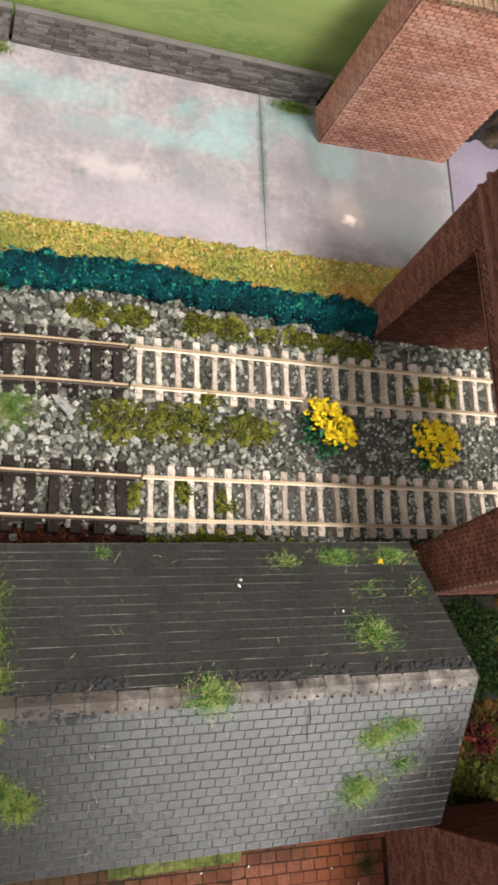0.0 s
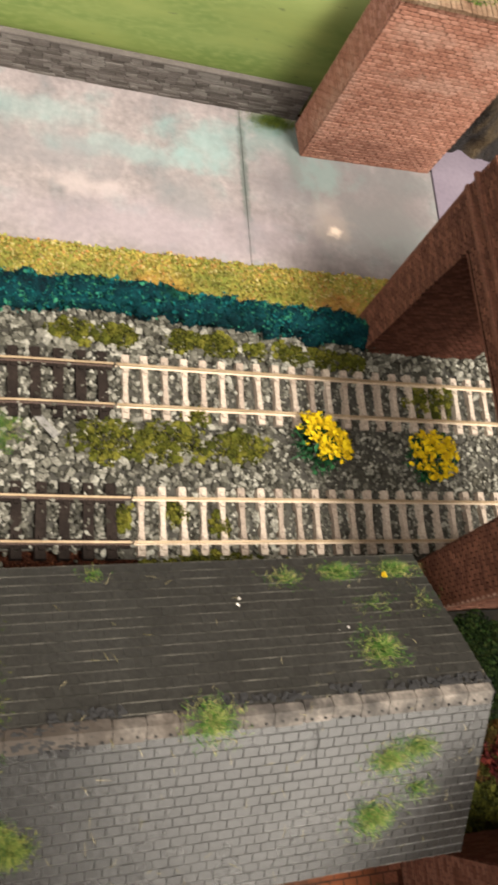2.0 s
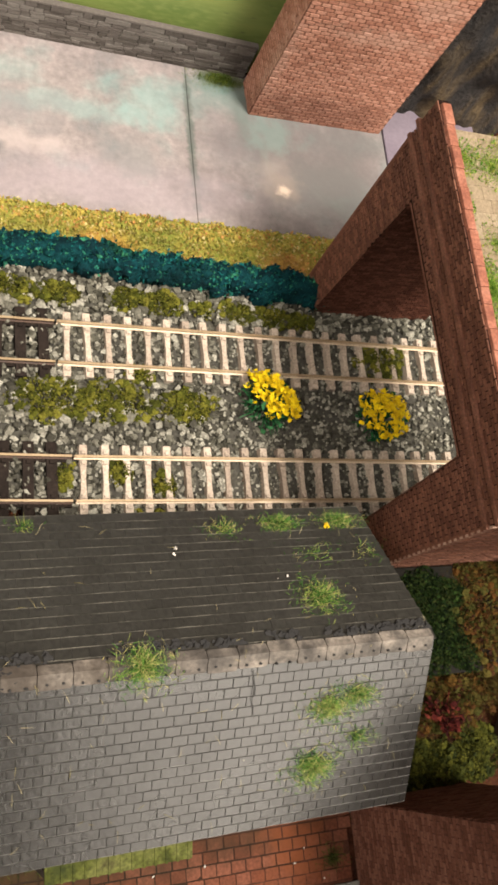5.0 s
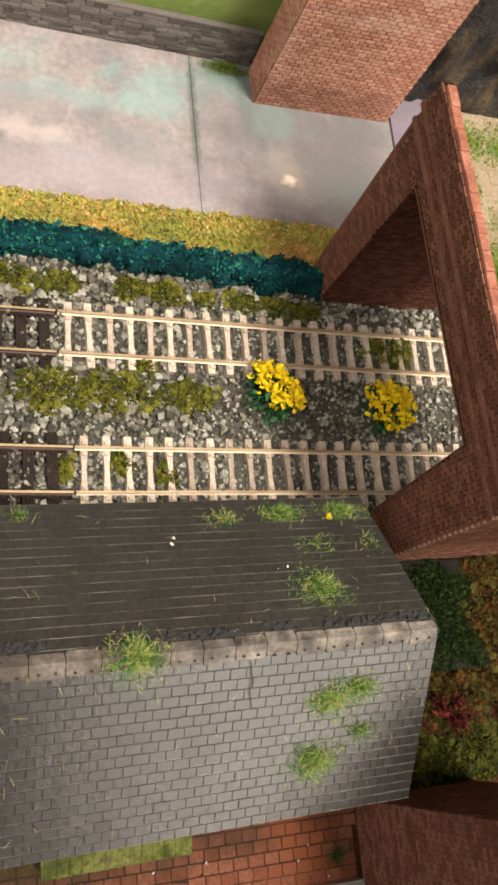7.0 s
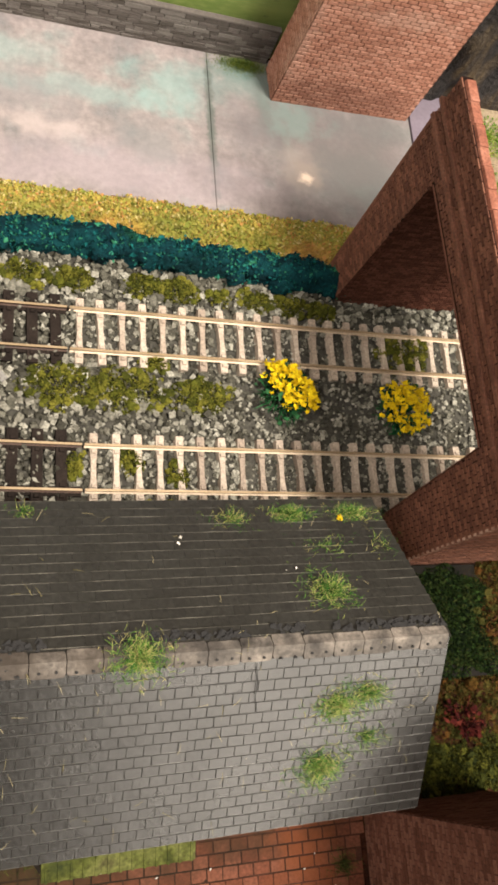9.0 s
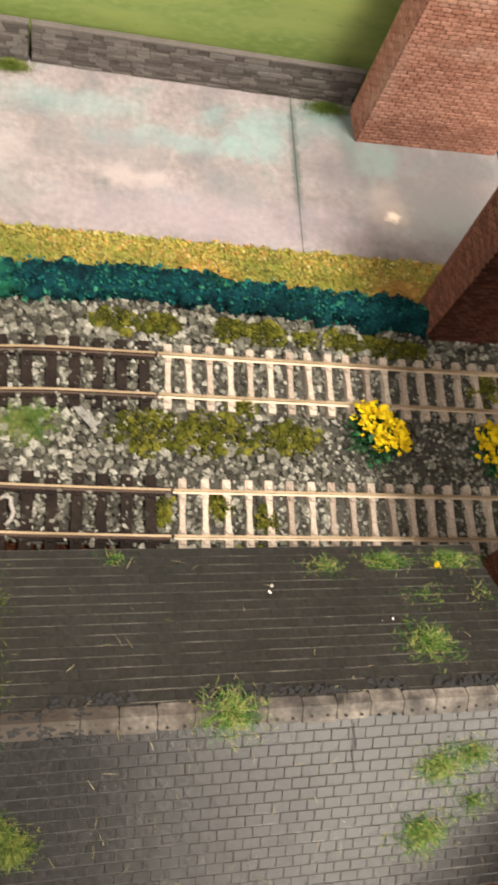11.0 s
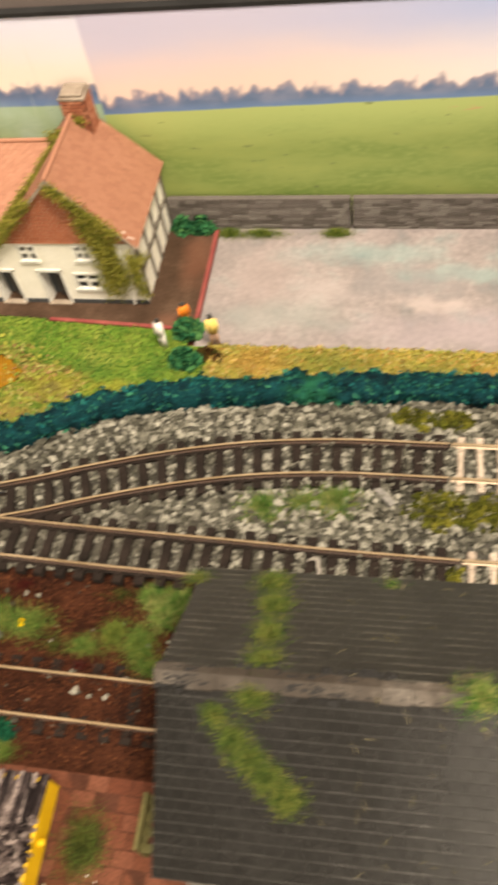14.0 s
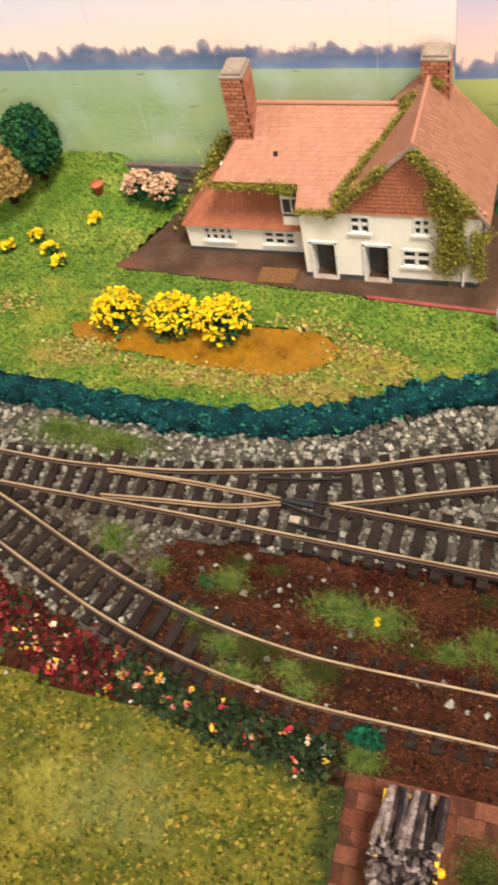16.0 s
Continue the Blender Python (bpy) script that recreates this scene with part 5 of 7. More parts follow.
def shed():
    x0, x1, yr, zr = SH["x0"], SH["x1"], SH["yr"], SH["zr"]
    mid = (x0 + x1) / 2
    th = thing("goods_shed", (mid, yr, 0), "long brick goods shed with a dark mossy slate roof", "shed", turn=1.1)
    L = lambda x, y, z: (x - mid, y - yr, z)
    a, b = x0 + 3.2 - mid, x1 - 3.2 - mid
    yn, yf = -66.4 - yr, -19.4 - yr
    zn, zf = 33.4, 34.0
    part("long_wall", Geo().box(a, b, yn, yn + 1.6, -1.2, zn), MORTAR, th)
    part("long_wall", Geo().box(a, b, yf - 1.6, yf, -1.2, zf), MORTAR, th)
    for x, s in ((a, 1), (b, -1)):
        g = Geo()
        pts = [(yn, -1.2), (yf, -1.2), (yf, zf), (0, 50.2), (yn, zn)]
        f = [(x, y, z) for y, z in pts]
        k = [(x + 1.5 * s, y, z) for y, z in pts]
        g.add([*f, *k], [(0, 1, 2, 3, 4), (9, 8, 7, 6, 5), *[(i, (i + 1) % 5, (i + 1) % 5 + 5, i + 5) for i in range(5)]])
        part("gable_wall", g, MORTAR, th)
    r, g = random.Random(61), Geo()
    win = lambda u, v: not (11 < u < 33 and 8 < v < 25 or 62 < u < 84 and 8 < v < 24 or u < 4)
    brick_face(g, (a, yn, -0.5), (1, 0, 0), (0, 0, 1), b - a, zn - 0.3, 2.6, 1.2, r, inside=win)
    brick_face(g, (a, yf, -0.5), (0, -1, 0), (0, 0, 1), yf - yn, 34, 2.6, 1.2, r)
    brick_face(g, (b, yn, -0.5), (0, 1, 0), (0, 0, 1), yf - yn, 34, 2.6, 1.2, r)
    part("brick_facing", g, BRICK, th, kind="stuff")
    for k in range(8):
        w = 5.2 if k % 2 else 3.4
        part("quoin", Geo().box(a - 0.35, a + w, yn - 0.35, yn + (8.6 - w), k * 4 - 0.4, k * 4 + 3.3), QUOIN, th, bevel=0.2)
    for u in (11, 62):
        wd = part("window", Geo().box(a + u, a + u + 22, yn - 0.1, yn + 0.3, 8, 24), GLASS, th)
        fr = Geo().box(a + u - 1, a + u + 23, yn - 0.9, yn + 0.2, 24, 26.5).box(a + u - 1, a + u + 23, yn - 1.3, yn + 0.2, 6.2, 8)
        part("window_frame", fr, SILL, wd, "dull grey-brown lintel and sill", bevel=0.2)
        for k in range(1, 3):
            part("glazing_bar", Geo().box(a + u + k * 7.33 - 0.25, a + u + k * 7.33 + 0.25, yn - 0.35, yn + 0.1, 8, 24), TIMBER, wd)
    # roof: boards, slates, ridge
    yN, zN, yF, zF = SH["yn"] - yr, SH["zn"], SH["yf"] - yr, SH["zf"]
    xa, xb = x0 - mid, x1 - mid
    part("roof_board", Geo().slab([(xa, yN, zN), (xb, yN, zN), (xb, 0, zr), (xa, 0, zr)], 1.1), SLATEBED, th)
    part("roof_board", Geo().slab([(xb, yF, zF), (xa, yF, zF), (xa, 0, zr), (xb, 0, zr)], 1.1), SLATEBED, th)
    n_rows, per = 18, 39
    down = Vector((0, yN, zN - zr))
    step = down.length / n_rows
    d = down.normalized()
    nrm = Vector((1, 0, 0)).cross(-d)
    tilt = Matrix((Vector((1, 0, 0)), -d, nrm)).transposed().to_4x4() @ Matrix.Rotation(radians(-1.0), 4, "X")
    wide = (xb - xa) / per

    def slate_geo(geo, w, low=0.0):
        """A flat embossed slate with worn chamfers and an open joint round it."""
        a, b, h, t, c = 0.04, w - 0.04, step * 0.95, 0.085, 0.05
        geo.add([(a, low, -0.1), (b, low, -0.1), (b, h, -0.1), (a, h, -0.1), (a, low, t - c), (b, low, t - c), (b, h, t - c), (a, h, t - c), (a + c, low + 0.12, t), (b - c, low + 0.12, t), (b - c, h - c, t), (a + c, h - c, t)],
                [(8, 9, 10, 11), (5, 6, 10, 9), (6, 7, 11, 10), (7, 4, 8, 11), (1, 2, 6, 5), (2, 3, 7, 6), (3, 0, 4, 7)])
        k = len(geo.v) - 12
        geo.f += [tuple(k + i for i in f) for f in ((4, 5, 9, 8), (0, 1, 5, 4))]
        geo.m += [1, 1]
        return geo

    kinds = [(w, lo) for w in (wide, wide / 2) for lo in (0.0, 0.04)]
    sm = {k: mesh_of("slate", slate_geo(Geo(), *k), [SLATE, SLATEEDGE]) for k in kinds}
    rest, made = Geo(), 0
    for k in range(n_rows):
        x = xa
        while x < xb - 0.3:
            short = k % 2 and (x == xa or x + wide > xb + 0.1)
            w, lo = wide / 2 if short else wide, r.choice((0.0, 0.04))
            p = Vector((x, 0, zr)) + d * step * (k + 1) + nrm * (0.02 + r.uniform(0, 0.03))
            place = Matrix.Translation(p * S) @ tilt @ Matrix.Rotation(radians(r.gauss(0, 0.12)), 4, "Z") @ Matrix.Rotation(radians(r.gauss(0, 0.22)), 4, "Y") @ Matrix.Rotation(radians(r.gauss(0, 0.3)), 4, "X")
            if x + mid > 15.5 and made < 300:
                ob = new("slate", sm[w, lo])
                ob.parent, ob.matrix_basis = th, place
                made += 1
            else:
                one = slate_geo(Geo(), w, lo)
                rest.add([tuple((place @ (Vector(v) * S)) / S) for v in one.v], [])
                n0 = len(rest.v) - len(one.v)
                rest.f += [tuple(i + n0 for i in f) for f in one.f]
                rest.m += one.m
            x += w
    part("slate_rest", rest, [SLATE3, SLATEEDGE], th, "dark weathered slates of the near roof slope", kind="stuff")
    g, n2 = Geo(), 16
    down = Vector((0, yF, zF - zr))
    step, d = down.length / n2, down.normalized()
    nrm = d.cross(Vector((1, 0, 0))) * -1
    if nrm.z < 0:
        nrm = -nrm
    for k in range(n2):
        x = xa - (wide / 2 if k % 2 else 0)
        while x < xb - 0.2:
            p0, p1 = max(x, xa) + 0.012, min(x + wide, xb) - 0.012
            if p1 - p0 > 0.4:
                e, t0 = r.uniform(-0.03, 0.03), nrm * 0.42
                lo, hi = d * (step * (k + 1) + e), d * (step * (k - 0.3))
                top = Vector((0, 0, zr))
                q = [top + lo + Vector((p1, 0, 0)), top + lo + Vector((p0, 0, 0)), top + hi + Vector((p0, 0, 0)), top + hi + Vector((p1, 0, 0))]
                up = [q[0] + t0 - d * 0.2, q[1] + t0 - d * 0.2, q[2] + nrm * 0.05, q[3] + nrm * 0.05]
                ed = [q[0] + nrm * 0.4, q[1] + nrm * 0.4]
                g.add([*up, q[0], q[1], *ed], [(0, 1, 2, 3), (1, 7, 5, 2), (0, 3, 4, 6)])
                n0 = len(g.v) - 8
                g.f += [(n0 + 4, n0 + 5, n0 + 7, n0 + 6), (n0 + 6, n0 + 7, n0 + 1, n0)]
                g.m += [1, 1]
            x += wide
    part("slate_mass", g, [SLATE2, SLATEEDGE2], th, "dark weathered slates of the far roof slope", kind="stuff")
    # ridge tiles with nail holes, patches of tar
    x, w = xa - 0.5, (xb - xa - 0.1) / 20
    while x < xb - 1:
        off = r.uniform(-0.3, 0.2)
        a, b, g = x + 0.06, x + w - 0.06, Geo()
        for s, deep, drop in ((-1, 1.95 + off, 0.9), (1, 1.45 - off, 0.8)):
            rim = [(a, 0.0), (a, deep * 0.72), (a + 0.12, deep * 0.95), (a + 0.4, deep), (b - 0.4, deep), (b - 0.12, deep * 0.95), (b, deep * 0.72), (b, 0.0)]
            up = [(u, s * v, zr + 0.72 - v * drop * 0.78) for u, v in rim]
            low = [(u, v, z - 0.42) for u, v, z in up]
            k = len(g.v)
            g.v += up + low
            order = list(range(8)) if s < 0 else list(range(8))[::-1]
            g.f += [tuple(k + i for i in order), *[(k + i, k + i + 8, k + (i + 1) % 8 + 8, k + (i + 1) % 8) for i in range(8)]]
            g.m += [0] * 9
        tile = part("ridge_tile", g, RIDGE, th, "worn pale grey ridge tile")
        for q in (0.27, 0.73):
            cx = x + w * q
            h = Geo().tube([(cx, -1.25 + off, zr - 0.9), (cx, -1.42 + off, zr + 0.02)], [0.2, 0.2], 8)
            part("nail_hole", h, SOOT, tile)
        x += w
    g = Geo()
    for _ in range(330):
        x = r.uniform(xa, xb)
        if nz(x, 0, 7, 5) < (-0.18 if x > 0 else 0.12):
            continue
        y = r.uniform(0.9, 2.3 + 0.9 * nz(x, 3, 4, 8))
        g.stone((x, y + 0.5, zr - (y + 0.5) * 0.77 + 0.6), r.uniform(0.6, 1.5), r=r, squash=0.12)
    for cx in (-55, -36.5, -31):
        for _ in range(46):
            y = r.gauss(-0.4, 0.9)
            g.stone((cx + r.gauss(10, 2.0), y, zr - abs(y) * 0.68 + 0.55), r.uniform(0.6, 1.3), r=r, squash=0.14)
    part("tar_patch", g, SOOT, th, "black torn tar along the ridge", kind="stuff")
    # lean-to canopy over the near doorway
    can = part("canopy", Geo().slab([(-1 - mid, -73.2 - yr, 17.0), (24.5 - mid, -73.2 - yr, 17.0), (24.5 - mid, -66.6 - yr, 19.3), (-1 - mid, -66.6 - yr, 19.3)], 0.6), CANOPY, th, "mossy green lean-to canopy", bevel=0.1)
    g = Geo()
    for k in range(13):
        x = -0.4 - mid + k * 2.0
        g.slab([(x, -73.3 - yr, 17.14), (x + 0.4, -73.3 - yr, 17.14), (x + 0.4, -66.6 - yr, 19.44), (x, -66.6 - yr, 19.44)], 0.3)
    part("rib", g, CANOPY, can)
    for x in (0.2, 23.3):
        part("canopy_post", Geo().box(x - mid - 0.6, x - mid + 0.6, -72.8 - yr, -71.6 - yr, -1, 16.6), TIMBER, th)


shed()


def yard():
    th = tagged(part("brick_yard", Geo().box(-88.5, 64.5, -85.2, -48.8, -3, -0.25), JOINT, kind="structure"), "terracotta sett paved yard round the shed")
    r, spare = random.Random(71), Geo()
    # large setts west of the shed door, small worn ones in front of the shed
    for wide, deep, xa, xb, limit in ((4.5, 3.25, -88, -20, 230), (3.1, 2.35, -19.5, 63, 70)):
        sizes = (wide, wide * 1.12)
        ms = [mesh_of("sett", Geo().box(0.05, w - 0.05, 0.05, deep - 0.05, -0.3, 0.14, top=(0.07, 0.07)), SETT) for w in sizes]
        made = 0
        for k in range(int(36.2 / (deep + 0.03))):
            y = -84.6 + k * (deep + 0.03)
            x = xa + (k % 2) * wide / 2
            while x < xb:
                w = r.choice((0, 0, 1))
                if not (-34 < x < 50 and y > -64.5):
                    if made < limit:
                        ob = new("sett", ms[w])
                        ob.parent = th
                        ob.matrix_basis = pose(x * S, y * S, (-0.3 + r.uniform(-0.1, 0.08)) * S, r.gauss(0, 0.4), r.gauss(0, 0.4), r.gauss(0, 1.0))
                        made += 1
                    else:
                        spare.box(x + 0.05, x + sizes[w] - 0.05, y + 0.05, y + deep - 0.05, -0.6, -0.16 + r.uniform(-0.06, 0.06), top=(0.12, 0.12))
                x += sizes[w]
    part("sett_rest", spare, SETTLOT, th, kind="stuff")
    part("road", Geo().box(-420, 330, -260, -85.4, -3, -0.5), ROAD, kind="structure", label="plain grey road along the front of the layout")


yard()


def in_front_lawn(x, y):
    return y > -150 and x < -88 + 1.2 * nz(x, y, 5, 2) and y < np.interp(x, [-320, -168, -152, -139, -126, -110, -95, -87], [-40, -42.9, -46.1, -45.7, -46.5, -49.9, -50, -53]) + nz(x, y, 4, 7)


front_height = lambda x, y: 0.3 + 1.0 * nz(x, y, 6, 4) + 0.8 * nz(x, y, 2.6, 5)
turf("front_lawn", in_front_lawn, (-260, -84, -140, -40), 26000, front_height, (FIELD, FIELDLEAF), "yellow-green speckled grass flock at the front", random.Random(81), size=(0.5, 1.1), lift=0.6)


def lawn_mottle():
    """Longer tufts of straw and dark fibre over the front lawn."""
    r, g = random.Random(83), Geo()
    spots = scatter(220, (-260, -84, -140, -40), in_front_lawn, r)
    for cx, cy in spots:
        for _ in range(r.randrange(8, 26)):
            x, y = cx + r.gauss(0, 1.7), cy + r.gauss(0, 1.3)
            if in_front_lawn(x, y):
                g.blade((x, y, front_height(x, y)), r.uniform(0.8, 1.8), r.uniform(0.4, 0.95), r.uniform(0, 6.28), 0.06)
    tagged(part("lawn_tufts", g, mat("straw_lawn_fibre", [(0.2, 0.19, 0.028), (0.28, 0.24, 0.05), (0.04, 0.06, 0.01), (0.16, 0.17, 0.03), (0.33, 0.29, 0.1), (0.05, 0.075, 0.012)], 5, 0.4, 0.9, 0.1, by="island", constant=True), kind="stuff"), "straw and dark fibre tufts in the front lawn", "grass")


lawn_mottle()

# ---- plants ----
def grass_tuft(at, radius, high, blades, ma, label, lean=0.6, ry=None, r=None, slope=0.0, name="grass_tuft"):
    r = r or random.Random(int(at[0] * 7 + at[1] * 3))
    g = Geo()
    for _ in range(int(blades * 4.5)):
        a, q = r.uniform(0, 6.28), min(1.5, abs(r.gauss(0, 0.62)))
        x, y = math.cos(a) * q * radius, math.sin(a) * q * (ry or radius)
        g.blade((x, y, y * slope - 0.3), high * r.uniform(0.35, 0.95) * max(0.4, 1.2 - 0.5 * q), min(0.95, r.uniform(0.1, lean) + 0.2 * q), r.uniform(0, 6.28), r.uniform(0.02, 0.05))
    return tagged(part(name, g, ma, at=at), label, "grass", "grass tufts")


def clump(at, rx, ry, high, n, ma, label, name="moss_clump", size=(0.35, 0.85), category="moss", slope=0.0):
    r = random.Random(int(at[0] * 5 + at[1] * 11))
    g = Geo()
    for _ in range(n):
        a, q = r.uniform(0, 6.28), math.sqrt(r.random())
        e = 1 + 0.35 * nz(math.cos(a) * 4, math.sin(a) * 4, 3, at[0])
        x, y = math.cos(a) * q * rx * e, math.sin(a) * q * ry * e
        g.flake((x, y, high * (1 - q * q) * r.uniform(0.2, 1.0) + y * slope + 0.1), r.uniform(*size), r=r)
    if high > 1.1:
        for _ in range(int(rx * ry * 0.85) + 3):
            a, q = r.uniform(0, 6.28), math.sqrt(r.random())
            e = 1 + 0.45 * nz(math.cos(a) * 4, math.sin(a) * 4, 3, at[0])
            x, y, s = math.cos(a) * q * rx * e, math.sin(a) * q * ry * e, r.uniform(0.5, 1.25) * (0.7 + high * 0.12)
            g.ball((x, y, high * (1 - q * q) * 0.45 + y * slope), s, s, s * 0.8, 5, 8, 0.4, x + at[0], low=-0.3)
    return tagged(part(name, g, ma, at=at), label, category, name + "s")


roof_far, roof_near = -0.73, 0.672
for x, y, rad, ry, h, n in ((41.2, -32.3, 4.0, 3.3, 3.8, 260), (9.1, -41.6, 3.8, 3.0, 4.2, 280), (40.5, -49.8, 4.2, 2.8, 3.4, 230), (45.5, -48.4, 3.4, 2.0, 3.2, 130), (39.2, -58.8, 4.0, 2.8, 3.8, 260), (46.5, -55, 3.6, 2.2, 2.6, 70)):
    z = SH["zr"] + ((y + 41.3 - 0.0192 * (x - 9.5)) * roof_near if y < -41.3 else (y + 41.3 - 0.0192 * (x - 9.5)) * roof_far) + 0.5
    grass_tuft((x, y, z), rad * 1.08, h * 0.82, int(n * 0.8), TUFT, "bright green static grass growing on the slates", lean=1.0, ry=ry, slope=roof_near if y < -42 else (roof_far if y > -40 else 0))
for x, y, rad, ry, n in ((52, -17.2, 4.5, 1.6, 170), (40, -17.5, 4.2, 1.6, 190), (29, -18.5, 4.2, 2.0, 50), (44, -24, 7, 3.4, 24), (55, -24, 4, 3, 14), (-26, -19, 3.4, 3.0, 330), (-24.5, -25, 3.4, 3.6, 330), (-24, -32, 3.0, 3.6, 260), (-23.6, -38, 3.2, 2.8, 200), (-24.5, -44.5, 3.0, 2.2, 190), (-30.2, -47.3, 2.2, 1.6, 120), (-27.2, -50.2, 2.4, 2.0, 240), (-24.5, -52.4, 2.6, 2.0, 260), (-21.5, -54.4, 2.6, 2.0, 260), (-18.6, -56.6, 2.8, 2.2, 260), (-40, -19, 3, 2, 60), (-5, -17, 3, 1.2, 20)):
    z = SH["zr"] + ((y + 41.3 - 0.0192 * (x - 9.5)) * roof_near if y < -41.3 else (y + 41.3 - 0.0192 * (x - 9.5)) * roof_far) + 0.45
    grass_tuft((x, y, z), rad, 2.9, n, ROOFMOSS if x < -10 else TUFT, "straggling moss and grass fibres on the slates", lean=0.95, ry=ry, slope=roof_near if y < -41.3 else roof_far)
r = random.Random(62)
g = Geo()
for _ in range(90):
    x, y = r.uniform(-15, 58), r.uniform(-66, -17)
    z = SH["zr"] + ((y + 41.3 - 0.0192 * (x - 9.5)) * roof_near if y < -41.3 else (y + 41.3 - 0.0192 * (x - 9.5)) * roof_far) + 0.75
    g.blade((x, y, z), r.uniform(0.8, 2.4), 0.98, r.uniform(0, 6.28), 0.03)
tagged(part("stray_fibres", g, mat("straw_fibre", [(0.16, 0.14, 0.06), (0.35, 0.3, 0.17)], 5, 0.4, 0.8, 0.1, by="island"), kind="stuff"), "stray straw fibres lying on the slates", "debris")

for x, y, rx, ry, n in ((6, 18, 9, 5.2, 520), (20, 18, 8, 4.8, 430), (36.5, 17.3, 7, 4.6, 380), (26, 24.5, 3.5, 2, 120), (-2.5, 44, 6, 2.8, 280), (8, 44, 5, 3.0, 260), (24, 43.6, 5, 3.0, 260), (32, 43.2, 5, 3.2, 280), (51, 42.6, 5, 2.8, 260), (60, 41.8, 6, 2.8, 260), (68, 41, 4, 2.6, 120), (42, 42, 3, 2, 50), (90, 32, 7, 5, 200), (20, 2, 2.6, 3, 90), (30, -1, 2.4, 3, 80), (27, -9.5, 14, 2.6, 420), (48, -11.5, 9, 2.6, 280), (7.5, 1, 2.2, 2.5, 70)):
    clump((x, y, 0.2), rx * 1.1, ry * 1.1, 2.0, int(n * 4.5), MOSS, "olive green moss among the ballast", size=(0.25, 0.6))
for x, y, rx, ry, n in ((-37, 16.4, 5.0, 4.2, 520), (-27, 18.5, 5, 3.6, 260), (-19.5, 19.5, 6.2, 4.4, 760), (-178, 19, 12, 4.8, 900), (-163, 17.5, 12, 4.6, 800), (-153, -9, 6.2, 4.8, 700), (-122, -14.5, 5, 3.4, 160), (-97, -16.5, 7, 3.6, 300), (-88, -18.0, 7, 4.0, 320), (-60, -20, 4.5, 4.5, 200), (-97, -31.5, 4.5, 2.6, 110), (-104, -32.5, 4, 2.4, 100), (-111, -30, 5, 2.8, 130), (-118.5, -29.5, 5.5, 3, 150), (-125, -27.5, 4, 2.6, 90), (-86, -46, 4, 3, 180), (64, -33, 5, 5, 250), (62, -52, 5, 7, 320), (64, -64, 5, 5, 260), (-128, -24, 5, 2.5, 90), (-114, -35, 5, 2, 90), (-100, -36, 4, 2, 70), (-72, -22, 5, 3, 90), (-56, -26, 5, 4, 120), (-140, -14, 4, 3, 70), (-48, -16, 5, 4, 160)):
    grass_tuft((x, y, max(ground_height(x, y), -0.4 if y > -6 else -3) + 0.3), rx * 1.1, 3.9, int(n * 1.6), DULLMOSS3 if -135 < x < -85 and y < -22 and int(x) % 2 else (TUFT if -40 < x < -15 and y > 10 else GREEN if y < 20 and x < -15 else DULLGREEN), "patch of green static grass beside the track", lean=0.9, ry=ry)
for x, y, s, m in ((-59, -9, 1.0, TUFT), (-52.5, -10, 1.1, TUFT), (-56, -13.5, 1.0, TUFT), (-49, -11, 0.8, TUFT), (-66, -18.5, 1.0, DULLGREEN), (-60, -21, 0.8, DULLGREEN)):
    grass_tuft((x, y, -0.5), 3.3 * s, 5.2 * s, int(200 * s), m, "bushy bright green grass beside the shed", lean=0.85)
for x, y, rx, ry, n, m in ((-121, -9.5, 4.5, 2.6, 150, DULLMOSS3), (-112, -9.8, 4, 2.2, 110, DULLMOSS3), (-117, -12.6, 3.4, 2.0, 90, RUSTRED), (-128, -15.6, 3.2, 2.2, 130, DEEPGREEN), (-116, -8.2, 3.5, 1.6, 70, RUSTRED), (-91, -8.5, 4, 2.0, 80, RUSTRED), (-79.5, -22.5, 4.5, 3, 110, DULLMOSS3), (-72, -27, 4, 3, 80, RUSTRED), (-103, -24, 5, 2.6, 80, RUSTRED), (-66, -9, 5, 2.4, 90, DULLMOSS3)):
    grass_tuft((x, y, ground_height(x, y) + 0.2), rx, 2.4, n, m, "rust and olive scrub on the brown earth", lean=0.92, ry=ry, name="scrub")
for x, y, rx, ry, n in ((-24, -71.5, 8, 2.6, 420), (-12, -72.5, 7, 2.4, 360), (-33, -74, 4, 2.2, 200)):
    grass_tuft((x, y, -0.3), rx, 2.0, n, DULLMOSS3, "low dull moss on the setts under the shed wall", lean=0.92, ry=ry, name="moss")
grass_tuft((-62.4, -62, -0.2), 5.6, 3.4, 620, DULLMOSS3, "dull green grass patch on the yard setts", lean=0.85, ry=7.2)
grass_tuft((-62.4, -62, -0.2), 5.0, 2.6, 520, GREEN, "dark green grass patch on the yard setts", lean=0.9, ry=6.2)
clump((-86, -41.8, 0), 3.6, 2.4, 2.8, 420, EMERALD, "emerald green shrub at the siding's edge", "shrub", (0.7, 1.5), "shrub")
for x, y, rx, ry, n in ((-38, -81, 5, 4, 260), (-30, -77, 4, 4, 200), (10, -72, 20, 3, 520), (38, -68.5, 16, 3, 460), (-20, -70, 14, 4, 420), (-86, -80, 4, 4, 180), (60, -80, 4, 3, 120), (28, -83.5, 9, 1.6, 120)):
    grass_tuft((x, y, -0.3), rx * 0.9, 3.0, int(n * 0.8), DULLMOSS3, "dull weeds growing over the yard setts", lean=0.9, ry=ry, name="weeds")


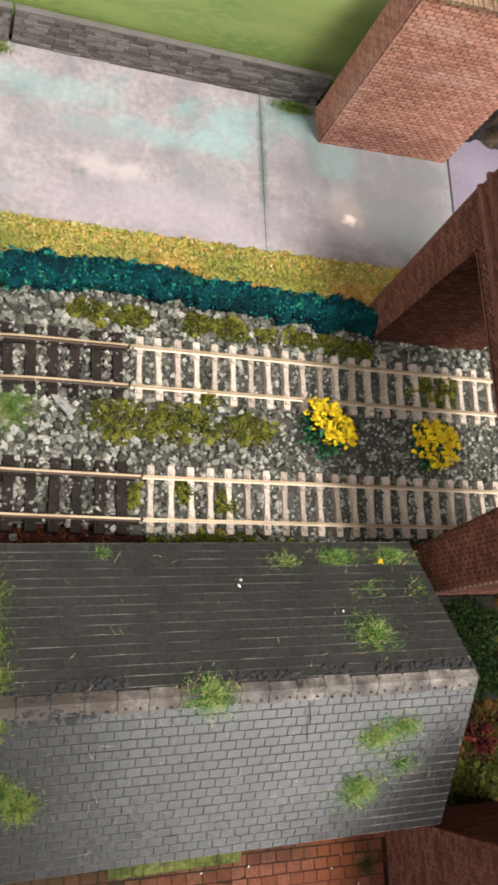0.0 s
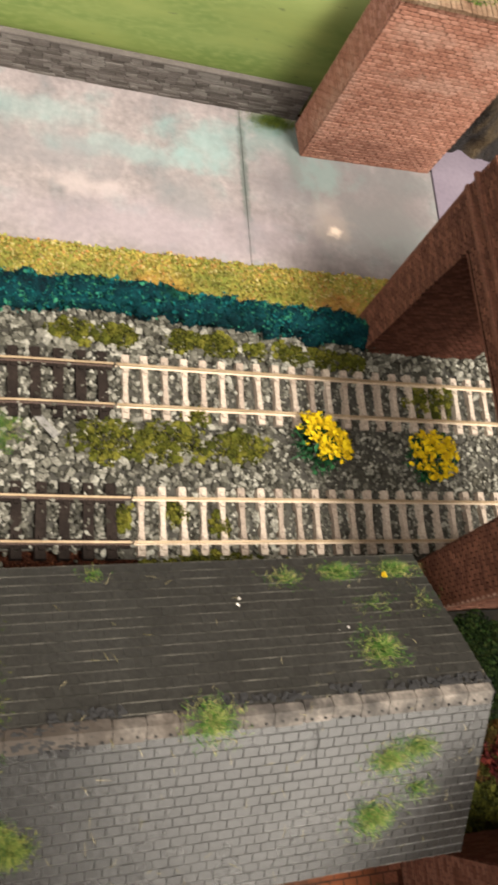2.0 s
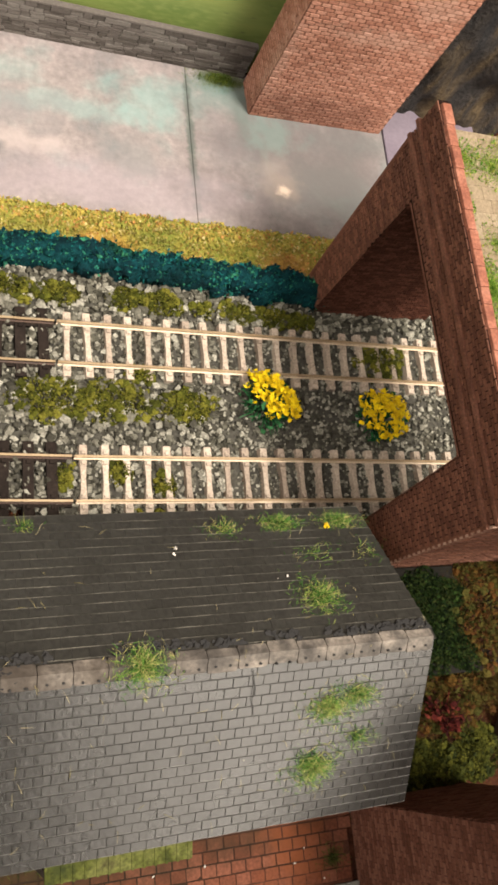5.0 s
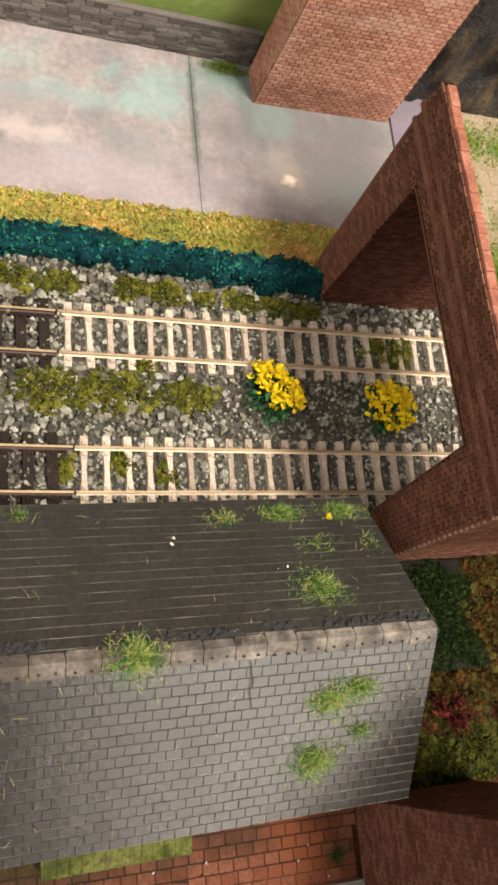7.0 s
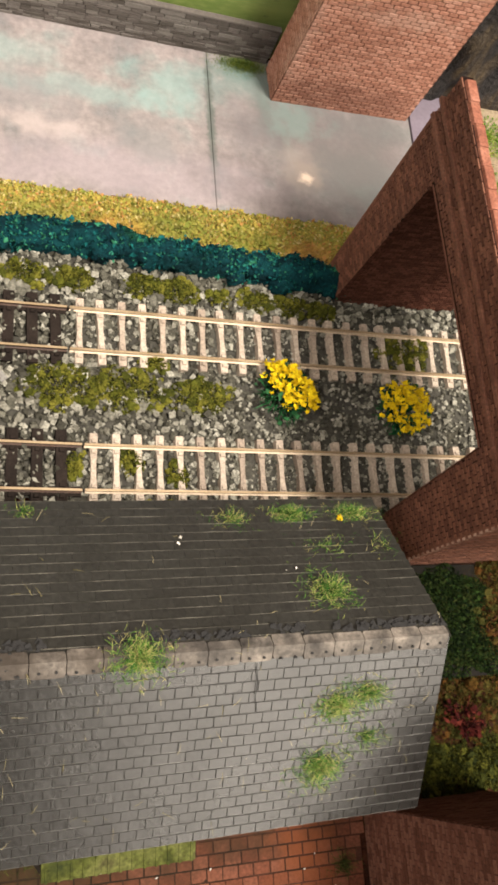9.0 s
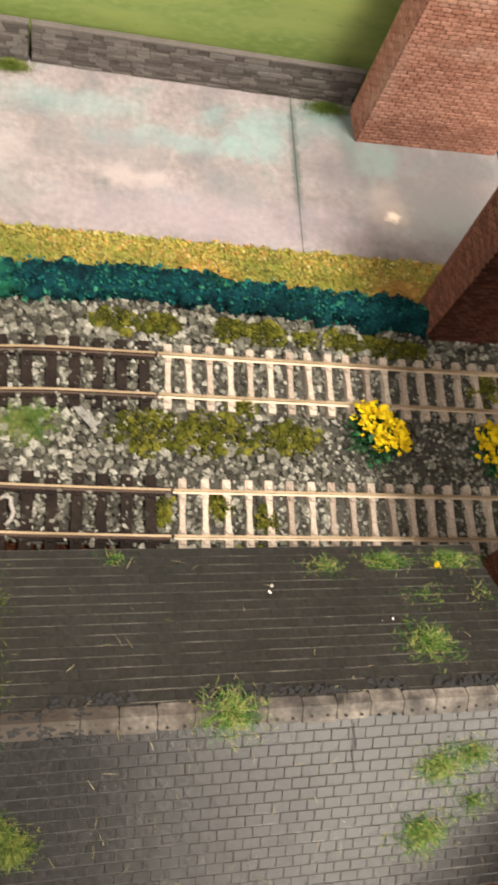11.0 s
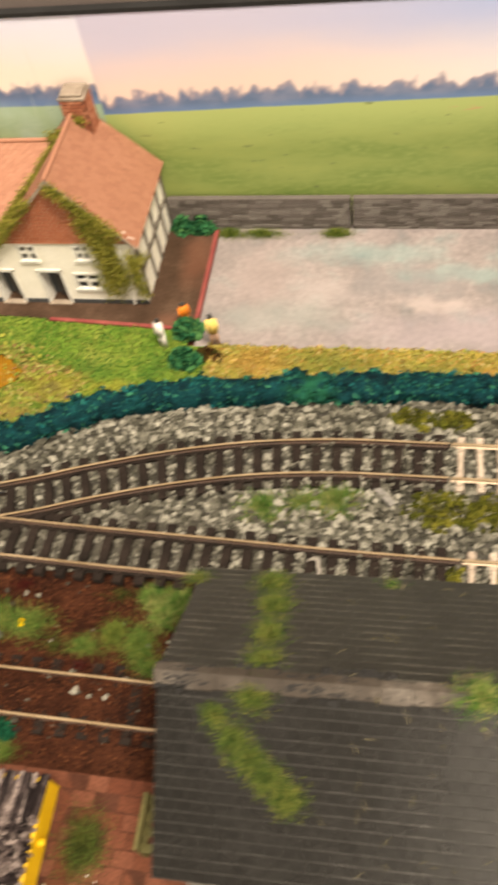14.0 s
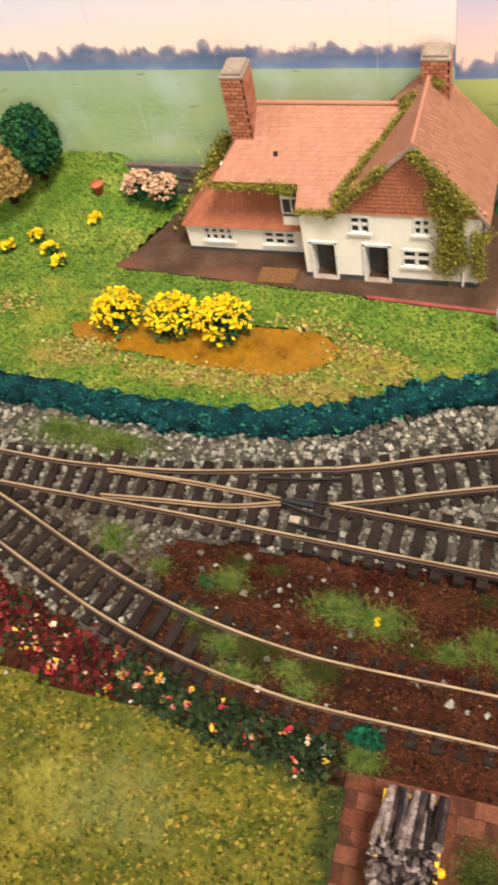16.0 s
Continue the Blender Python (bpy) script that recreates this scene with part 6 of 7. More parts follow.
def flower_bush(at, rad, high, n, label, petal=YELLOW, leaf=DEEPGREEN, top=0.45, lean=0.0):
    r = random.Random(int(at[0] * 3 + at[1]))
    th = thing("flower_bush", at, label, "bush", "flowering bushes")
    g = Geo()
    for _ in range(n):
        a, q = r.uniform(0, 6.28), math.sqrt(r.random())
        g.blade((math.cos(a) * q * rad * 0.5, math.sin(a) * q * rad * 0.5, -0.3), high * r.uniform(0.6, 1.05), r.uniform(0.2, 0.85), a + r.gauss(0, 0.4), 0.22)
        if r.random() < 0.7:
            g.flake((math.cos(a) * q * rad, math.sin(a) * q * rad, high * r.uniform(0.1, 0.75)), r.uniform(0.6, 1.4), r=r)
    part("foliage", g, leaf, th, "dark green leaves")
    g = Geo()
    for _ in range(int(n * 0.9)):
        a, q = r.uniform(0, 6.28), math.sqrt(r.random())
        x, y = math.cos(a) * q * rad * 0.95, math.sin(a) * q * rad * 0.95
        if lean:
            u, v = (x - y) * 0.78, (x + y) * 0.42 + lean
            x, y = (u + v) * 0.7071, (v - u) * 0.7071
        z = high * (top + (1 - top) * math.sqrt(max(0, 1 - q * q))) * r.uniform(0.75, 1.1)
        for _ in range(3):
            g.flake((x + r.gauss(0, 0.35), y + r.gauss(0, 0.35), z + r.gauss(0, 0.25)), r.uniform(0.7, 1.2), r=r, flat=0.5)
    part("blossoms", g, petal, th, "clustered blossoms")
    return th


flower_bush((55.5, 18.4, 0), 7.2, 7.5, 170, "yellow flowering tuft leaning between the tracks", lean=1.6)
flower_bush((85.5, 16.0, 0), 6.8, 8.0, 170, "yellow flowering tuft before the bridge opening")
for x, y, s in ((-176, 58.5, 8.0), (-159.5, 58.3, 7.9), (-144.5, 58.6, 8.6)):
    flower_bush((x, y, 0), s, 9.5, 170, "rounded bush full of yellow blossom beside the pond")
flower_bush((-185.5, 106.5, 5.5), 5.2, 8, 120, "peach blossom shrub at the garden's end", PEACH)
flower_bush((-178, 108, 2.5), 5.2, 8.5, 120, "peach blossom shrub at the garden's end", PEACH)
for x, y, z in ((-217, 89, 1), (-210.5, 84, 0.6), (-205, 79, 0.4), (-225, 83.5, 0.6), (-199, 97, 2)):
    flower_bush((x, y, z), 2.6, 3.0, 26, "small yellow flowers in the lawn")
flower_bush((-88, -18.5, -0.3), 0.8, 2.6, 4, "tiny yellow flower in the grass")


def flower_bed():
    r = random.Random(91)
    path = spline([(-196, -22), (-180, -28), (-166, -34), (-150, -39), (-135, -41), (-118, -45), (-104, -46), (-92, -48.5)], 1.0)
    th = thing("flower_bed", (-140, -40, -0.5), "dark leafy bed with red, pink and yellow blooms", "flower bed")
    leaf, red, pet = Geo(), Geo(), Geo()
    for _ in range(5200):
        p = path[r.randrange(len(path))]
        x, y = p.x + r.gauss(0, 1.5), p.y + r.gauss(0, 3.0)
        z = max(0.2, 3.6 * math.exp(-((y - p.y) / 4.2) ** 2) * r.uniform(0.2, 1.1))
        if y > siding_mid(x) - 7:
            continue
        tgt = red if (x < -140 and r.random() < 0.5) else leaf
        tgt.flake((x + 140, y + 40, z + 0.3), r.uniform(0.6, 1.5) * (1.5 if tgt is red else 1), r=r)
    for _ in range(70):
        p = path[r.randrange(len(path))]
        x, y = p.x + r.gauss(0, 1), p.y + r.gauss(-0.6, 2.2)
        if y > siding_mid(x) - 7.5:
            continue
        for _ in range(5):
            pet.flake((x + 140 + r.gauss(0, 0.5), y + 40 + r.gauss(0, 0.5), r.uniform(2.2, 3.8)), r.uniform(0.7, 1.3), r=r, flat=0.3)
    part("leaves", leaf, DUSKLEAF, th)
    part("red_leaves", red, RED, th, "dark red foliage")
    part("petals", pet, PETALS, th, "pink, red and yellow petals")


flower_bed()


def twig_bush(at, rad, high, ma, label):
    r = random.Random(int(at[0] * 9))
    th = thing("twiggy_bush", at, label, "bush")
    tw, lf = Geo(), Geo()
    for _ in range(26):
        a, e = r.uniform(0, 6.28), r.uniform(0.3, 1.0)
        p = [(0, 0, -0.3), (math.cos(a) * rad * 0.4 * e, math.sin(a) * rad * 0.4 * e, high * 0.5), (math.cos(a + 0.3) * rad * e, math.sin(a + 0.3) * rad * e, high * r.uniform(0.4, 1))]
        tw.tube(p, [0.32, 0.26, 0.14], 5)
        for _ in range(7):
            k = r.random()
            q = Vector(p[1]).lerp(Vector(p[2]), k)
            lf.flake((q.x + r.gauss(0, 0.6), q.y + r.gauss(0, 0.6), q.z + r.gauss(0, 0.4)), r.uniform(0.6, 1.4), r=r)
    part("twig_work", tw, ma, th)
    part("leaves", lf, ma, th)


twig_bush((73.5, -52.5, -0.5), 7.0, 5, RUSTRED, "dark red twiggy bush on the brown earth")
twig_bush((91, -55, -0.5), 6.0, 5, RUSTRED, "dark red twiggy bush on the brown earth")
DULLMOSS2 = mat("dull_olive_turf", [(0.012, 0.016, 0.003), (0.032, 0.036, 0.005), (0.06, 0.06, 0.008)], 5, 0.5, 0.95, 0.3, by="island")
# Turf colour darkened to stand for the shade beside the bridge.
SHADETURF = mat("shade_dark_green_turf", [(0.003, 0.007, 0.002), (0.007, 0.017, 0.003), (0.013, 0.028, 0.004), (0.021, 0.027, 0.006)], 5, 0.4, 0.9, 0.1, by="island")
# Foliage between the piers; its colours already hold the shade there.
for x, y, z, rx, ry, h, m, n in ((80.5, -29, 12.2, 3.6, 3.6, 1.8, SHADETURF, 420), (81, -38, 12.2, 4, 4, 1.8, SHADETURF, 460), (88, -31, 12.2, 5, 5, 2.0, SHADETURF, 420), (89, -41, 12.2, 6, 2.6, 1.8, SHADETURF, 300), (98, -36, 12.2, 6, 8, 4.0, AUTUMN, 420), (99, -25, 12.2, 6, 3, 4.5, AUTUMN, 320),
                                 (64, -26, -0.8, 4, 7, 2.6, SHADETURF, 320), (66, -40, -0.8, 6, 5, 2.6, SHADETURF, 260), (64, -54, -0.8, 5, 8, 3.0, SHADETURF, 420), (66, -66, -0.8, 6, 5, 3.4, DULLMOSS2, 360), (76, -62, -0.8, 8, 5, 4.0, DULLMOSS2, 460), (88, -65, -0.8, 9, 5, 4.0, DULLMOSS2, 460), (80, -51, -0.8, 8, 4, 3.6, SHADETURF, 420), (92, -53, -0.8, 8, 6, 7.0, AUTUMN, 460), (99, -63, -0.8, 7, 6, 4.0, DULLMOSS2, 420), (103, -48, 2, 7, 6, 8.0, AUTUMN, 360)):
    grass_tuft((x, y, z), rx * 1.15, h, n, m, "mixed dark green and rust foliage between the bridge piers, shade put into its colour", lean=0.85, ry=ry * 1.15, name="undergrowth")
    clump((x, y, z), rx * 1.2, ry * 1.2, h * 0.5, n * 4, m, "mixed dark green and rust foliage between the bridge piers, shade put into its colour", "undergrowth", (0.3, 0.9), "undergrowth")
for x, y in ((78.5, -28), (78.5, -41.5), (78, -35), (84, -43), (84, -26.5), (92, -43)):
    clump((x, y, 12.3), 4.6, 3.4, 0.5, 700, SHADETURF, "dark green turf on the siding cover, shade put into its colour", "turf", (0.25, 0.7), "grass")
clump((87.5, -34.6, 12.3), 11.5, 10.2, 0.5, 6500, SHADETURF, "dark green turf on the siding cover, shade put into its colour", "turf", (0.25, 0.7), "grass")
# The tan is darkened in its colour for the shade behind the undergrowth.
part("embankment_panel", Geo().slab([(106, -62, 0), (130, -62, 0), (130, -24, 30), (106, -24, 30)], 2), mat("shaded_tan_card", [(0.03, 0.02, 0.0135), (0.05, 0.033, 0.0225)], 9, 0.6, 0.85, 0.2), kind="structure", label="tan card panel behind the undergrowth")

# moss and grass on the deck and on the far abutment
for x, y, rx, ry, n in ((78, 51, 4, 4, 300), (85, 50, 5, 5, 260), (91, 48, 4, 5, 260), (77, 40, 2, 4, 120), (88.5, 38, 3, 6, 280), (88, 30, 2.5, 4, 200), (76.6, 25, 2, 4, 260), (79, 22, 3.2, 5.5, 520), (77, 14, 1.8, 5, 240), (86, 21, 2.5, 5, 260), (78, 3, 1.6, 5, 260), (79, 11, 2.4, 3, 160), (88, 9, 3, 6, 260), (84, 7, 2.4, 4, 160), (77.5, -6, 1.6, 5, 240), (82, 32, 3, 5, 90), (90, 54, 4, 4, 160), (80, -16, 3, 4, 24), (95, 20, 4, 9, 260)):
    grass_tuft((x, y, 57.9), rx * 0.95, 1.5, int(n * 1.1), DECKGRASS, "dusty green grass scatter on the bridge deck", lean=0.97, ry=ry, name="deck_grass")
    clump((x, y, 57.9), rx * 1.25, ry * 1.2, 0.3, int(n * 1.6), DECKGRASS, "fine green flock on the bridge deck", "deck_flock", (0.15, 0.4), "grass")
for x in (65, 72.5, 79, 86.5, 95):
    grass_tuft((x, 107.9, 55.9), 4.6, 0.9, 420, GREEN, "grass along the top of the brick abutment", lean=0.98, ry=2.9, name="grass_patch")
    clump((x, 107.9, 56.0), 4.0, 3.4, 0.4, 340, GREEN, "grass along the top of the brick abutment", "grass_patch", (0.2, 0.5), "grass")
for x, y, rx, ry in ((53, 113, 8, 1.4), (-50, 112.6, 9, 1.3), (-27, 113, 5, 0.9), (-60, 113, 4, 1.5)):
    grass_tuft((x, y - 1.6, 0), rx, 2.8, 520, DULLGREEN, "green weeds at the foot of the stone wall", lean=0.85, ry=ry + 1.2, name="weeds")
FERN = mat("fern_green_leaves", [(0.006, 0.045, 0.018), (0.014, 0.085, 0.034), (0.03, 0.125, 0.045), (0.06, 0.16, 0.05)], 8, 0.5, 0.9, 0.2, by="island")
for x, y in ((-74.5, 113), (-68.5, 112.5)):
    clump((x, y, 0.3), 4.2, 3, 6, 420, FERN, "small dark green bush by the stone wall", "shrub", (0.6, 1.4), "shrub")
clump((-65.6, 71.0, 0.3), 5.2, 3.4, 5.5, 520, FERN, "dark green shrub beside the little figures", "shrub", (0.7, 1.5), "shrub")
clump((-65.0, 60.5, 0.3), 4.6, 3.6, 5.5, 480, FERN, "dark green shrub beside the little figures", "shrub", (0.7, 1.5), "shrub")
clump((-58, 62.5, 0.4), 4.0, 2.6, 2.4, 260, AUTUMN, "low rust brown plant by the pavement", "shrub", (0.6, 1.2), "shrub")


def topiary(at, rx, rz, ma, leaf, label):
    r = random.Random(int(at[0]))
    th = thing("topiary", at, label, "bush")
    part("trunk", Geo().tube([(0, 0, -1), (0.3, 0, 4), (0, 0, 8)], [1.4, 1.1, 1.0], 8), SOIL, th)
    g = Geo()
    g.ball((0, 0, rz * 0.9 + 2), rx * 0.86, rx * 0.86, rz * 0.9, 9, 14, 0.1, at[0], low=-0.4)
    body = part("crown", g, ma, th, smooth_faces=True)
    lf = Geo()
    for _ in range(2600):
        d = Vector((r.gauss(0, 1), r.gauss(0, 1), r.gauss(0.2, 1))).normalized()
        if d.z < -0.6:
            continue
        k = 0.92 + 0.16 * noise.noise(d * 3.0 + Vector((at[0], 0, 0))) + r.uniform(-0.05, 0.06)
        lf.flake((d.x * rx * k, d.y * rx * k, rz * 0.9 + 2 + d.z * rz * k), r.uniform(0.8, 1.8), r=r)
    part("leaves", lf, leaf, body)


topiary((-218, 106.5, 12), 8.8, 11.5, HEDGE, DEEPGREEN, "rounded dark green bush before the backdrop")
topiary((-227.5, 99, 8), 9.5, 11.5, STRAW, STRAW, "rounded straw coloured bush in the garden")


# ---- the cottage ----
def tiles(geo, a, b, c, d, courses, per, lift=0.11, m=0, r=rng):
    """Overlapping tiles on a slope: a, b the lower edge, d, c the upper edge."""
    a, b, c, d = [Vector(p) for p in (a, b, c, d)]
    n = (b - a).cross(d - a).normalized()
    for k in range(courses):
        t0, t1 = k / courses, min(1, (k + 1.15) / courses)
        l0, r0, l1, r1 = a.lerp(d, t0), b.lerp(c, t0), a.lerp(d, t1), b.lerp(c, t1)
        cnt = max(1, round(per * (r0 - l0).length / max((b - a).length, 0.01)))
        for j in range(cnt):
            u0, u1 = j / cnt + 0.006, (j + 1) / cnt - 0.006
            if k % 2:
                u0, u1 = max(0, u0 - 0.5 / cnt), u1 - 0.5 / cnt + (0.5 / cnt if j == cnt - 1 else 0)
            up = n * lift * r.uniform(0.8, 1.15)
            p = [l0.lerp(r0, u0) + up, l0.lerp(r0, u1) + up, l1.lerp(r1, u1) + n * 0.03, l1.lerp(r1, u0) + n * 0.03]
            geo.add([*p, l0.lerp(r0, u0), l0.lerp(r0, u1)], [(0, 1, 2, 3), (4, 5, 1, 0)], m)


def cottage():
    th = thing("cottage", (-110, 98, 0.5), "white rendered cottage with terracotta tiled roofs and ivy", "house")
    L = lambda x, y, z: (x + 110, y - 98, z - 0.5)
    B = lambda g, x0, x1, y0, y1, z0, z1, m=0: g.box(x0 + 110, x1 + 110, y0 - 98, y1 - 98, z0 - 0.5, z1 - 0.5, m)

    def panel(holes, x0, x1, z0, z1, y):
        """A front wall with openings cut through it."""
        xs, zs = sorted({x0, x1, *[h[0] for h in holes], *[h[1] for h in holes]}), sorted({z0, z1, *[h[2] for h in holes], *[h[3] for h in holes]})
        g, known = Geo(), {}

        def at(x, yy, z):
            if (x, yy, z) not in known:
                known[x, yy, z] = len(g.v)
                g.v.append(L(x, yy, z))
            return known[x, yy, z]
        solid = lambda i, j: 0 <= i < len(xs) - 1 and 0 <= j < len(zs) - 1 and not any(h[0] < (xs[i] + xs[i + 1]) / 2 < h[1] and h[2] < (zs[j] + zs[j + 1]) / 2 < h[3] for h in holes)
        for i in range(len(xs) - 1):
            for j in range(len(zs) - 1):
                if not solid(i, j):
                    continue
                a, b, c, d = (xs[i], zs[j]), (xs[i + 1], zs[j]), (xs[i + 1], zs[j + 1]), (xs[i], zs[j + 1])
                g.f += [tuple(at(p[0], y, p[1]) for p in (a, b, c, d)), tuple(at(p[0], y + 1.4, p[1]) for p in (d, c, b, a))]
                for p, q, ni, nj in ((a, b, i, j - 1), (b, c, i + 1, j), (c, d, i, j + 1), (d, a, i - 1, j)):
                    if not solid(ni, nj):
                        g.f.append((at(q[0], y, q[1]), at(p[0], y, p[1]), at(p[0], y + 1.4, p[1]), at(q[0], y + 1.4, q[1])))
        g.m = [0] * len(g.f)
        return g

    doors = [(-124.0, -117.4, 0.5, 13.4), (-109.4, -102.8, 0.5, 13.4)]
    wins = [(-113.0, -107.4, 16.9, 23.2), (-99.4, -91.6, 6.0, 12.6), (-96.4, -91.8, 17.2, 23.2)]
    part("front_wall", panel(doors + wins, -126.3, -79.2, 0, 24, 81.5), RENDER, th)
    wing_w = [(-159.2, -150.0, 4.0, 9.6), (-140.8, -131.0, 3.6, 9.2)]
    part("wing_wall", panel(wing_w, -164.3, -126.3, 0, 11.2, 89.5), RENDER, th)
    for box in ((-80.6, -79.2, 82.9, 116, 0, 22.4), (-126.3, -124.9, 82.9, 93, 0, 24), (-164.3, -162.9, 90.9, 110, 0, 11.2), (-151, -127, 94, 95.2, 10, 28), (-151, -80.6, 114.6, 116, 0, 22.4)):
        part("side_wall", B(Geo(), *box), RENDER, th)
    g = Geo()
    B(g, -126, -80.8, 85.5, 86.2, 0, 23)
    B(g, -163, -127, 93.2, 93.8, 0, 11)
    part("inner_partition", g, PLINTH, th)
    g = Geo()
    for x0, x1 in ((-126.5, -124.0), (-117.4, -109.4), (-102.8, -79.0)):
        B(g, x0, x1, 81.2, 81.6, 0, 2.0)
    B(g, -164.5, -126.4, 89.2, 89.6, 0, 1.7)
    part("plinth", g, PLINTH, th, "dark slate plinth band")
    # gable wall with hung tiles
    peak, lo, hi = (-96.2, 45.0), (-117.6, 24), (-78.2, 24)
    g = Geo().add([L(lo[0], 81.6, 24), L(hi[0], 81.6, 24), L(peak[0], 81.6, 44.8), L(lo[0], 83, 24), L(hi[0], 83, 24), L(peak[0], 83, 44.8)], [(0, 1, 2), (5, 4, 3), (0, 3, 4, 1), (1, 4, 5, 2), (2, 5, 3, 0)])
    part("gable", g, RENDER, th)
    g = Geo()
    for k in range(16):
        z0, z1 = 24 + k * 1.25, 24 + (k + 1.2) * 1.25
        f0 = (z0 - 24) / 20.8
        xa, xb = lo[0] + (peak[0] - lo[0]) * f0, hi[0] + (peak[0] - hi[0]) * f0
        cnt = max(1, int((xb - xa) / 1.5))
        for j in range(cnt):
            u0, u1 = xa + (xb - xa) * j / cnt + 0.06, xa + (xb - xa) * (j + 1) / cnt - 0.06
            g.add([L(u0, 81.05, z0), L(u1, 81.05, z0), L(u1, 81.5, z1), L(u0, 81.5, z1), L(u0, 81.6, z0), L(u1, 81.6, z0)], [(0, 1, 2, 3), (4, 5, 1, 0)])
    part("hung_tiles", g, TILEHANG, th, "orange hung tiles in the gable", kind="stuff")
    # roofs
    r = random.Random(101)
    ev, ex0, ex1 = 22.9, -118.8, -77.2
    g = Geo()
    tiles(g, L(ex1, 80.4, ev), L(ex1, 116.4, ev), L(-96.2, 113, 45.6), L(-96.2, 80.4, 45.6), 20, 26, r=r)
    tiles(g, L(ex0, 113, ev), L(ex0, 80.4, ev), L(-96.2, 80.4, 45.6), L(-96.2, 113, 45.6), 20, 24, r=r)
    cross = part("cross_roof", Geo().slab([L(ex1, 80.4, ev - 0.2), L(ex1, 116.4, ev - 0.2), L(-96.2, 113, 45.4), L(-96.2, 80.4, 45.4)], 0.7).slab([L(ex0, 113, ev - 0.2), L(ex0, 80.4, ev - 0.2), L(-96.2, 80.4, 45.4), L(-96.2, 113, 45.4)], 0.7).add([L(ex1, 116.4, ev), L(-119, 116.4, ev), L(-96.2, 113, 45.4)], [(0, 1, 2)]), TILE, th)
    part("roof_tiles", g, TILE, cross, "salmon terracotta roof tiles", kind="stuff")
    part("verge_board", Geo().slab([L(ex1, 80.2, ev + 0.1), L(-96.2, 80.2, 46.0), L(-96.2, 80.2, 44.8), L(ex1, 80.2, ev - 0.9)], 0.5), CAP, cross)
    part("verge_board", Geo().slab([L(-96.2, 80.2, 46.0), L(ex0, 80.2, ev + 0.1), L(ex0, 80.2, ev - 0.9), L(-96.2, 80.2, 44.8)], 0.5), CAP, cross)
    sl = (40.8 - 24.2) / (103.2 - 80.8)
    pt = lambda x, y: L(x, y, 24.2 + (y - 80.8) * sl)
    g = Geo()
    tiles(g, pt(-150.8, 86.4), pt(-118.0, 86.4), pt(-102, 103.2), pt(-140.8, 103.2), 17, 26, r=r)
    tiles(g, pt(-127.0, 80.8), pt(-116.5, 80.8), pt(-113, 86.6), pt(-127.0, 86.6), 6, 8, r=r)
    tiles(g, L(-151.5, 112, 24), L(-150.8, 86.4, 28.2), L(-140.8, 103.2, 40.8), L(-140.8, 103.4, 40.8), 16, 18, r=r)
    main = part("main_roof", Geo().slab([pt(-150.8, 86.4), pt(-112, 86.4), pt(-102, 103.2), pt(-140.8, 103.2)], 0.7).slab([pt(-127.0, 80.8), pt(-116, 80.8), pt(-112, 86.5), pt(-127.0, 86.5)], 0.7)
                .add([L(-102, 103.2, 40.7), L(-140.8, 103.2, 40.7), L(-151.5, 113, 26), L(-106, 113, 26)], [(0, 1, 2, 3)]).add([L(-151.5, 113, 26), L(-150.8, 86.4, 28.2), L(-140.8, 103.2, 40.8)], [(2, 1, 0)]), TILE, th)
    part("roof_tiles", g, TILE, main, "salmon terracotta roof tiles", kind="stuff")
    part("ridge_tiles", Geo().tube([L(-140.8, 103.2, 41), L(-103, 103.2, 41)], [0.6, 0.6], 8), TILE, main)
    part("ridge_tiles", Geo().tube([L(-96.2, 80.3, 45.8), L(-96.2, 113, 45.8)], [0.6, 0.6], 8), TILE, cross)
    part("skylight", Geo().box(-24.4, -23.4, 92.0 - 98, 92.9 - 98, 31.9, 33.1), GLASS, main)
    g = Geo()
    tiles(g, L(-165.0, 88.2, 10.7), L(-126.4, 88.2, 10.7), L(-126.4, 94, 22), L(-155.0, 94, 22), 11, 24, r=r)
    tiles(g, L(-165.0, 112, 10.7), L(-165.0, 88.2, 10.7), L(-155.0, 94, 22), L(-155.0, 112, 22), 10, 16, r=r)
    wing = part("wing_roof", Geo().slab([L(-165.0, 88.2, 10.5), L(-126.4, 88.2, 10.5), L(-126.4, 94, 21.8), L(-155.0, 94, 21.8)], 0.6).slab([L(-165.0, 112, 10.5), L(-165.0, 88.2, 10.5), L(-155.0, 94, 21.8), L(-155.0, 112, 21.8)], 0.6), TILEHANG, th)
    part("roof_tiles", g, TILEHANG, wing, "darker orange roof tiles", kind="stuff")
    # windows
    def window(x0, x1, z0, z1, y, cols):
        w = part("window", Geo().box(x0 + 110, x1 + 110, y + 0.75 - 98, y + 0.95 - 98, z0 - 0.5, z1 - 0.5), GLASS, th)
        f = Geo()
        B(f, x0, x1, y - 0.25, y + 0.9, z1 - 0.7, z1 + 0.1)
        B(f, x0 - 0.3, x1 + 0.3, y - 0.55, y + 0.9, z0 - 0.25, z0 + 0.6)
        B(f, x0, x0 + 0.6, y - 0.2, y + 0.9, z0, z1)
        B(f, x1 - 0.6, x1, y - 0.2, y + 0.9, z0, z1)
        part("window_frame", f, FRAME, w, "white painted window frame")
        for k in range(1, cols):
            x = x0 + (x1 - x0) * k / cols
            part("mullion", B(Geo(), x - 0.45, x + 0.45, y + 0.1, y + 0.85, z0, z1), FRAME, w)
